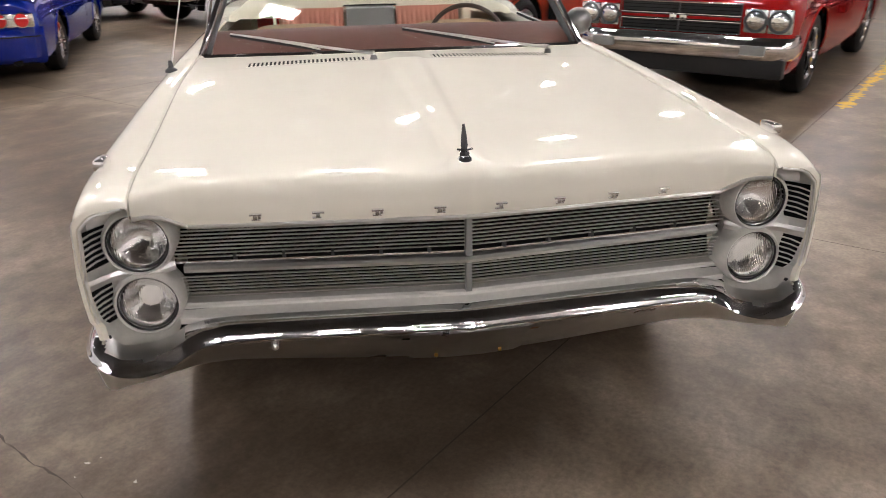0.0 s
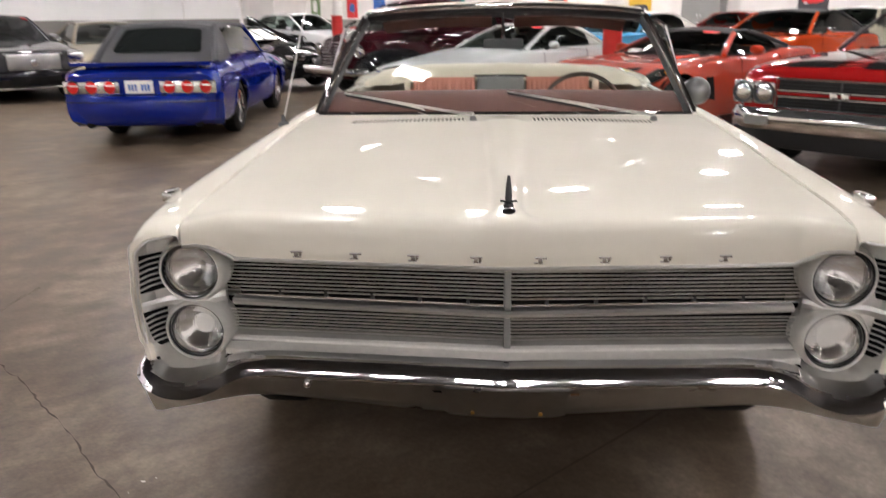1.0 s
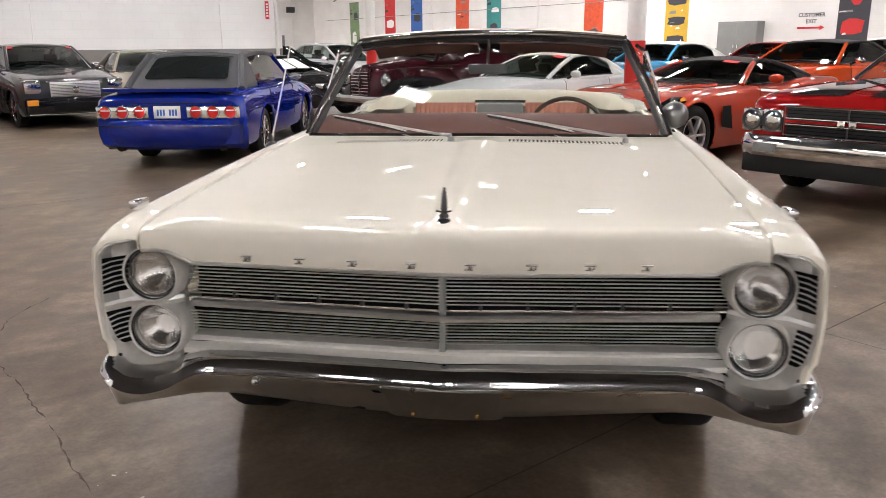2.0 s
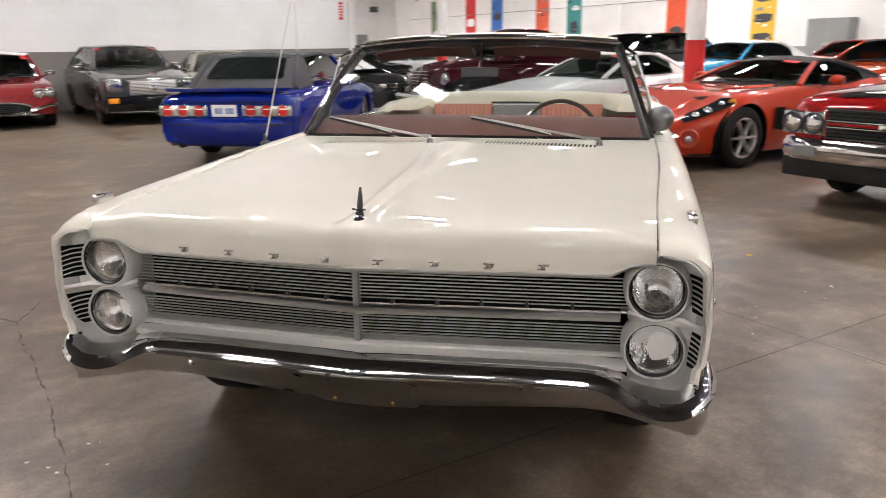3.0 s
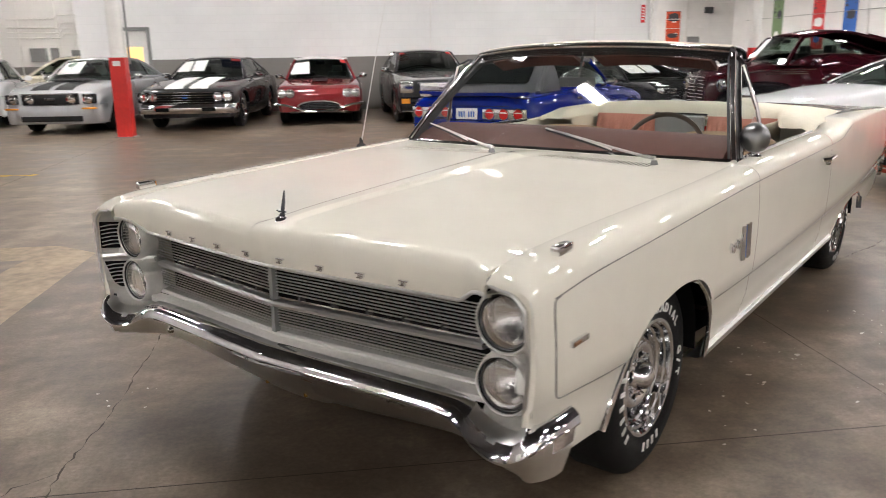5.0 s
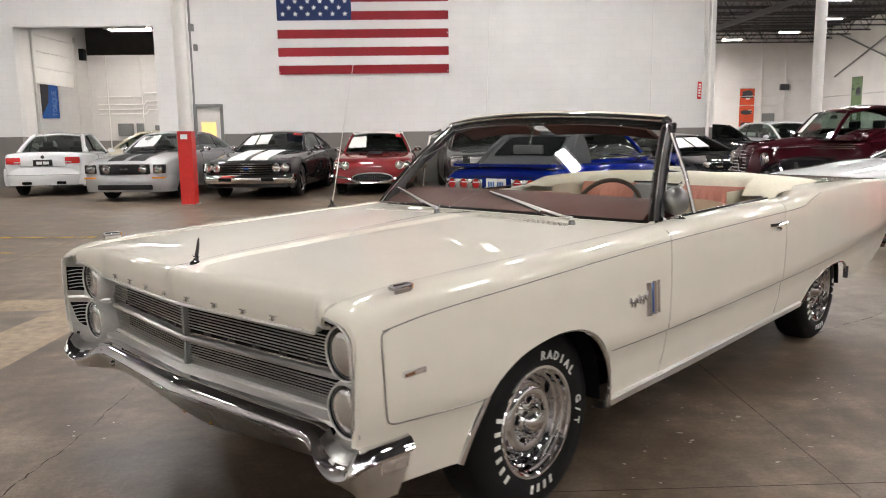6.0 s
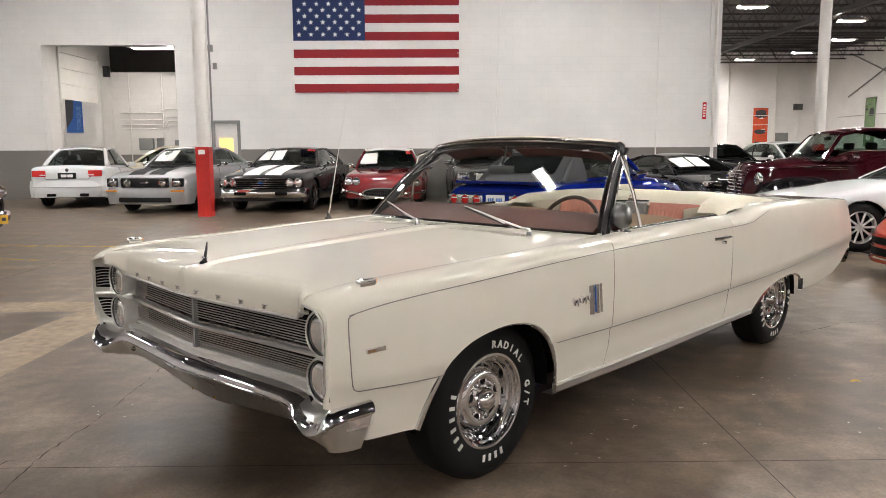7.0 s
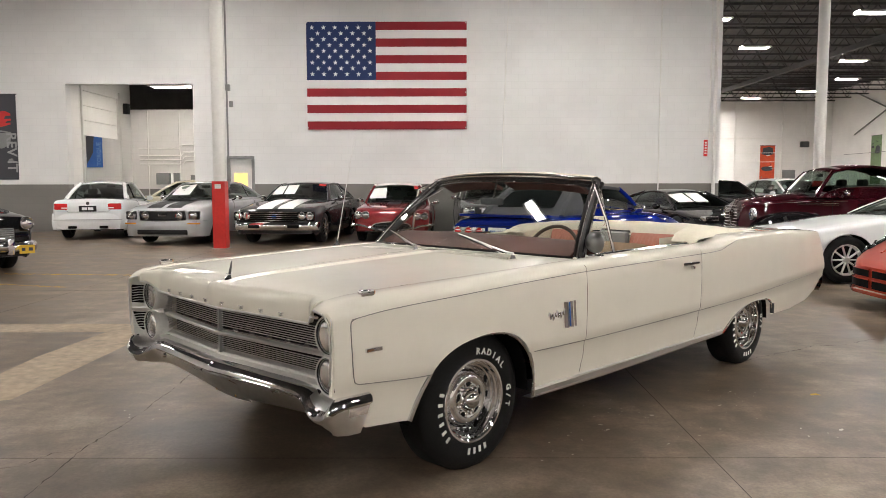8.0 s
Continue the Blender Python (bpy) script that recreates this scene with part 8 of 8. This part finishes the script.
for x in (-0.045, 0.045):
    bm = bmesh.new()
    add_box(bm, x - 0.030, x + 0.030, -0.05, -0.036, 0.690, 0.742, 0.006)
    part("grille_badge", bm, CHROME, c, "chrome block badge")
part("grille_trim", tube([(-0.53, -0.03, 0.60), (-0.53, -0.03, 0.84), (0.53, -0.03, 0.84), (0.53, -0.03, 0.60), (-0.53, -0.03, 0.60)], 0.008, 5, up=(0, 1, 0)), CHROME, c)
for s in (1, -1):
    for x in (0.64, 0.83):
        sq = part("lamp_frame", box(s * x - 0.093, s * x + 0.093, -0.025, 0.05, 0.615, 0.81, 0.02), CHROME, c)
        round_lamp(c, s * x, 0.712, 0.074, -0.035, STEEL_DARK)
    stripe_on(c, zt, s * 0.10, s * 0.50, 0.07, 1.62, 0.03, 0.96, BLACK_CAR, "broad black hood stripe")
    stripe_on(c, zt, s * 0.515, s * 0.525, 0.07, 1.62, 0.03, 0.96, BLACK_CAR, "thin black pinstripe")
    part("screen_pillar", tube([(s * 0.80, 1.78, 0.99), (s * 0.72, 2.1, 1.18), (s * 0.63, 2.40, 1.34)], 0.026, 8), CHROME, c, "chrome windshield pillar")
    part("fender_badge", tube([(s * 0.965, 0.55, 0.80), (s * 0.965, 0.68, 0.80)], 0.012, 6), CHROME, c)
part("screen_header", tube([(-0.63, 2.40, 1.34), (0, 2.36, 1.37), (0.63, 2.40, 1.34)], 0.026, 8), CHROME, c)
sc = part("windshield", grid([[(x * (0.80 - 0.16 * f), 1.76 + 0.62 * f - 0.12 * (1 - x * x), 0.99 + 0.36 * f + 0.02 * (1 - x * x)) for x in (-1, -0.6, -0.2, 0.2, 0.6, 1)] for f in (0, 0.5, 1)]), CLEAR, c, solid=0.005)
sc.visible_shadow = False
bm = box(-0.76, 0.76, 2.45, 4.2, 0.80, 1.015, 0.01)
part("cabin_opening", bm, DARK, c, "open black interior")
for x in (-0.38, 0.38):
    part("seat", box(x - 0.27, x + 0.27, 3.05, 3.22, 0.8, 1.16, 0.06), SOFT_BLACK, c)
part("steering_wheel", tube([(0.38 + 0.19 * math.cos(a), 2.55 + 0.06 * math.sin(a), 1.05 + 0.18 * math.sin(a)) for a in [2 * math.pi * k / 24 for k in range(25)]], 0.012, 6, caps=False), BLACK_PLASTIC, c)
part("folded_roof", box(-0.72, 0.72, 3.75, 4.3, 0.98, 1.1, 0.05), SOFT_BLACK, c)
bp = bar_bumper(c, 0.965, -0.04, 0.40, 0.585, 0.30)
for x in (-0.66, 0.66):
    part("bumper_lamp", box(x - 0.10, x + 0.10, -0.105, -0.07, 0.445, 0.525, 0.012), GREY_METAL, bp)
part("lower_valance", box(-0.90, 0.90, -0.02, 0.1, 0.25, 0.42, 0.02), BLACK_PLASTIC, c)

# cars of the rows behind
def filler(label, m, mat, roof=None, tall=1.38, length=4.8, half=0.93, cabin=True, rim="chrome"):
    cc = (1.6, 2.3, 3.3, 4.2, tall, 0.58)
    c, zt, xw = build_car(label, m, mat, length, half, [(0, 0.76), (0.06, 0.86), (0.4, 0.93), (1.6, 1.0), (2.8, 0.97), (length - 0.5, 0.98), (length - 0.1, 0.92), (length, 0.8)], cc if cabin else None, (0.92, length - 1.15, 0.34, 0.40), roof_mat=roof, rim=rim)
    part("grille", box(-0.5, 0.5, -0.02, 0.03, 0.58, 0.78, 0.02), DARK, c)
    for s in (1, -1):
        round_lamp(c, s * 0.66, 0.70, 0.08, -0.02)
        round_lamp(c, s * 0.83, 0.70, 0.07, -0.01)
    bar_bumper(c, half, -0.03, 0.42, 0.54, 0.35)
    return c


filler("orange muscle car with a black roof", hall(11.3, 5.9, 0, -90), ORANGE_B, SOFT_BLACK, 1.36)
filler("sky blue classic coupe with a pale roof", hall(12.6, 10.4, 0, -90), TEAL_CAR, SOFT_WHITE, 1.36)
filler("black sedan parked in the second row", hall(11.6, -1.2, 0, -90), BLACK_CAR, None, 1.36)
filler("dark grey coupe in the second row", hall(11.4, 2.4, 0, -90), CHARCOAL, SOFT_BLACK, 1.3)
cab = (1.3, 1.9, 4.2, 4.7, 1.62, 0.70)
build_car("tall black sport utility wagon", hall(13.8, 14.6, 0, -90), BLACK_CAR, 4.9, 0.97, [(0, 0.9), (0.1, 1.08), (1.3, 1.15), (3, 1.15), (4.8, 1.15), (4.9, 1.0)], cab, (0.95, 3.85, 0.38, 0.43), bottom=0.3, rim="alloy")
filler("silver coupe in the far row", hall(18.6, 4.0, 0, -90), SILVER, None, 1.34)
filler("pale cream classic sedan in the far row", hall(18.8, 7.6, 0, -90), CREAM_CAR, SOFT_WHITE, 1.44)
filler("grey convertible with a black roof in the far row", hall(18.4, 0.8, 0, -90), GREY_CAR, SOFT_BLACK, 1.38)
filler("red coupe in the far row", hall(19.0, 11.2, 0, -90), RED_CAR, None, 1.36)
filler("white coupe in the far row", hall(19.2, 15.0, 0, -90), WHITE_CAR, None, 1.38)
filler("pale cream sedan in the room behind", hall(-9.3, 20.4, 0, -90), CREAM_CAR, None, 1.42)
filler("black sedan in the room behind", hall(-15.6, 20.9, 0, -90), BLACK_CAR, None, 1.48)

# black 1950s saloon near the first column
c, zt, xw = build_car("black 1950s sedan with heavy chrome bumper", hall(-5.85, 7.65, 0, 50), BLACK_CAR, 5.1, 0.96, [(0, 0.72), (0.08, 0.86), (0.5, 0.92), (1.8, 1.02), (3, 1.0), (4.6, 0.98), (5.1, 0.8)], (1.9, 2.5, 3.5, 4.3, 1.48, 0.60), (0.95, 3.9, 0.36, 0.40))
part("grille", box(-0.62, 0.62, -0.02, 0.04, 0.50, 0.70, 0.03), GREY_METAL, c)
bars(c, -0.60, 0.60, -0.03, 0.52, 0.68, 6, CHROME)
for s in (1, -1):
    round_lamp(c, s * 0.80, 0.76, 0.085, -0.03)
bar_bumper(c, 0.97, -0.10, 0.34, 0.48, 0.4)
part("bumper_guard", box(0.45, 0.55, -0.20, -0.08, 0.30, 0.56, 0.03), CHROME, c)
pl = part("number_plate", box(0.62, 0.84, -0.175, -0.165, 0.31, 0.44, 0.004), YELLOW_INK, c, "yellow number plate")
part("plate_marking", box(0.65, 0.70, -0.179, -0.175, 0.35, 0.40), INK, pl)
part("plate_marking", box(0.75, 0.81, -0.179, -0.175, 0.35, 0.40), INK, pl)

# ---- marks on the floor ----
def floor_mark(name, bm, material, label, category, m=None):
    return solo(name, bm, material, label, category, m, kind="structure")


for k, (pts, w, label) in enumerate((
        ([(2.46, -14.0), (2.46, 9.0)], 0.005, "saw-cut joint in the concrete floor"),
        ([(-10.0, 0.16), (12.0, 0.14)], 0.006, "saw-cut joint in the concrete floor"),
        ([(-10.0, 6.2), (12.0, 6.2)], 0.006, "saw-cut joint in the concrete floor"),
        ([(-3.6, -14.0), (-3.6, 12.4)], 0.006, "saw-cut joint in the concrete floor"))):
    floor_mark("floor_joint", strip(pts, w, 0.0015, 0.0), CRACK, label, "floor joint", hall(0, 0))
for k, pts in enumerate((
        [(-0.70, -0.6), (-0.72, 0.0), (-0.74, 0.29), (-0.69, 0.61), (-0.68, 0.88), (-0.70, 1.1), (-0.67, 1.46), (-0.70, 1.98), (-0.73, 2.57), (-0.6, 2.9), (-0.33, 3.15)],
        [(-0.73, 2.57), (-0.97, 2.9), (-1.17, 3.29), (-1.6, 3.5)],
        [(3.40, 2.2), (3.62, 2.38), (4.2, 2.75), (4.5, 2.82), (4.83, 3.03), (5.3, 3.1)],
        [(-0.74, 0.29), (-0.86, 0.22), (-0.93, 0.05), (-1.1, -0.02)])):
    floor_mark("floor_crack", strip(pts, 0.006, 0.002, 0.014, 10 + k), CRACK, "thin wandering crack in the concrete floor", "crack", hall(0, 0))
# worn painted bay lines
pale = bmesh.new()
for quad in ([(-3.8, 3.86), (-1.9, 3.84), (-2.0, 3.42), (-3.8, 3.42)], [(-2.0, 3.42), (-1.9, 3.84), (-1.55, 3.55), (-1.62, 1.2), (-2.05, 1.0), (-2.1, 2.4)]):
    pale.faces.new([pale.verts.new((x, y, 0.0012)) for x, y in quad])
for f in pale.faces:
    f.normal_update()
    if f.normal.z < 0:
        f.normal_flip()
floor_mark("floor_paint", pale, FLOOR_TAN, "pale worn paint patch on the floor", "floor marking", hall(0, 0))
for k, pts in enumerate(([(-5.6, 8.05), (-3.5, 7.86)], [(-5.2, 6.92), (-3.9, 6.5)], [(5.66, 0.06), (9.5, 0.06)], [(-9.5, 8.4), (-6.2, 8.1)])):
    floor_mark("yellow_line", strip(pts, 0.10, 0.0022, 0.008, 40 + k), FLOOR_YELLOW, "worn yellow line painted on the floor", "floor marking", hall(0, 0))
rnd = random.Random(8)
for k in range(64):
    cx, cy = rnd.choice(((1.95, 0.64), (2.54, 0.45), (1.76, 0.28), (2.2, 0.9), (2.2, 0.9), (3.0, 1.3), (-0.66, 0.95), (3.3, 0.4), (2.9, 0.9)))
    cx += rnd.gauss(0, 0.11)
    cy += rnd.gauss(0, 0.11)
    r = rnd.uniform(0.003, 0.011) * (2.0 if rnd.random() < 0.15 else 1)
    q, e = rnd.uniform(0, 3.14), rnd.uniform(0.25, 0.8)
    bm = bmesh.new()
    pts = [(r * rnd.uniform(0.4, 1.4) * math.cos(a), e * r * rnd.uniform(0.4, 1.4) * math.sin(a)) for a in [2 * math.pi * i / 9 for i in range(9)]]
    bm.faces.new([bm.verts.new((cx + x * math.cos(q) - y * math.sin(q), cy + x * math.sin(q) + y * math.cos(q), 0.0026)) for x, y in pts])
    floor_mark("floor_chip", bm, FLOOR_CHIP, "small pale chip in the floor sealer", "floor marking", hall(0, 0))
# a dry leaf and crumbs left lying
solo("dry_leaf", tidy(grid([[(-0.03, -0.004, 0.004), (-0.02, -0.016, 0.006), (0.0, -0.02, 0.012), (0.02, -0.014, 0.007), (0.035, -0.002, 0.004)], [(-0.03, 0.0, 0.003), (-0.02, 0.0, 0.003), (0.0, 0.0, 0.004), (0.02, 0.0, 0.003), (0.04, 0.0, 0.003)], [(-0.03, 0.004, 0.004), (-0.02, 0.014, 0.008), (0.0, 0.018, 0.009), (0.02, 0.016, 0.01), (0.035, 0.003, 0.004)]])), FLOOR_YELLOW, "small dry yellow leaf lying on the concrete", "leaf", hall(3.51, 1.27))
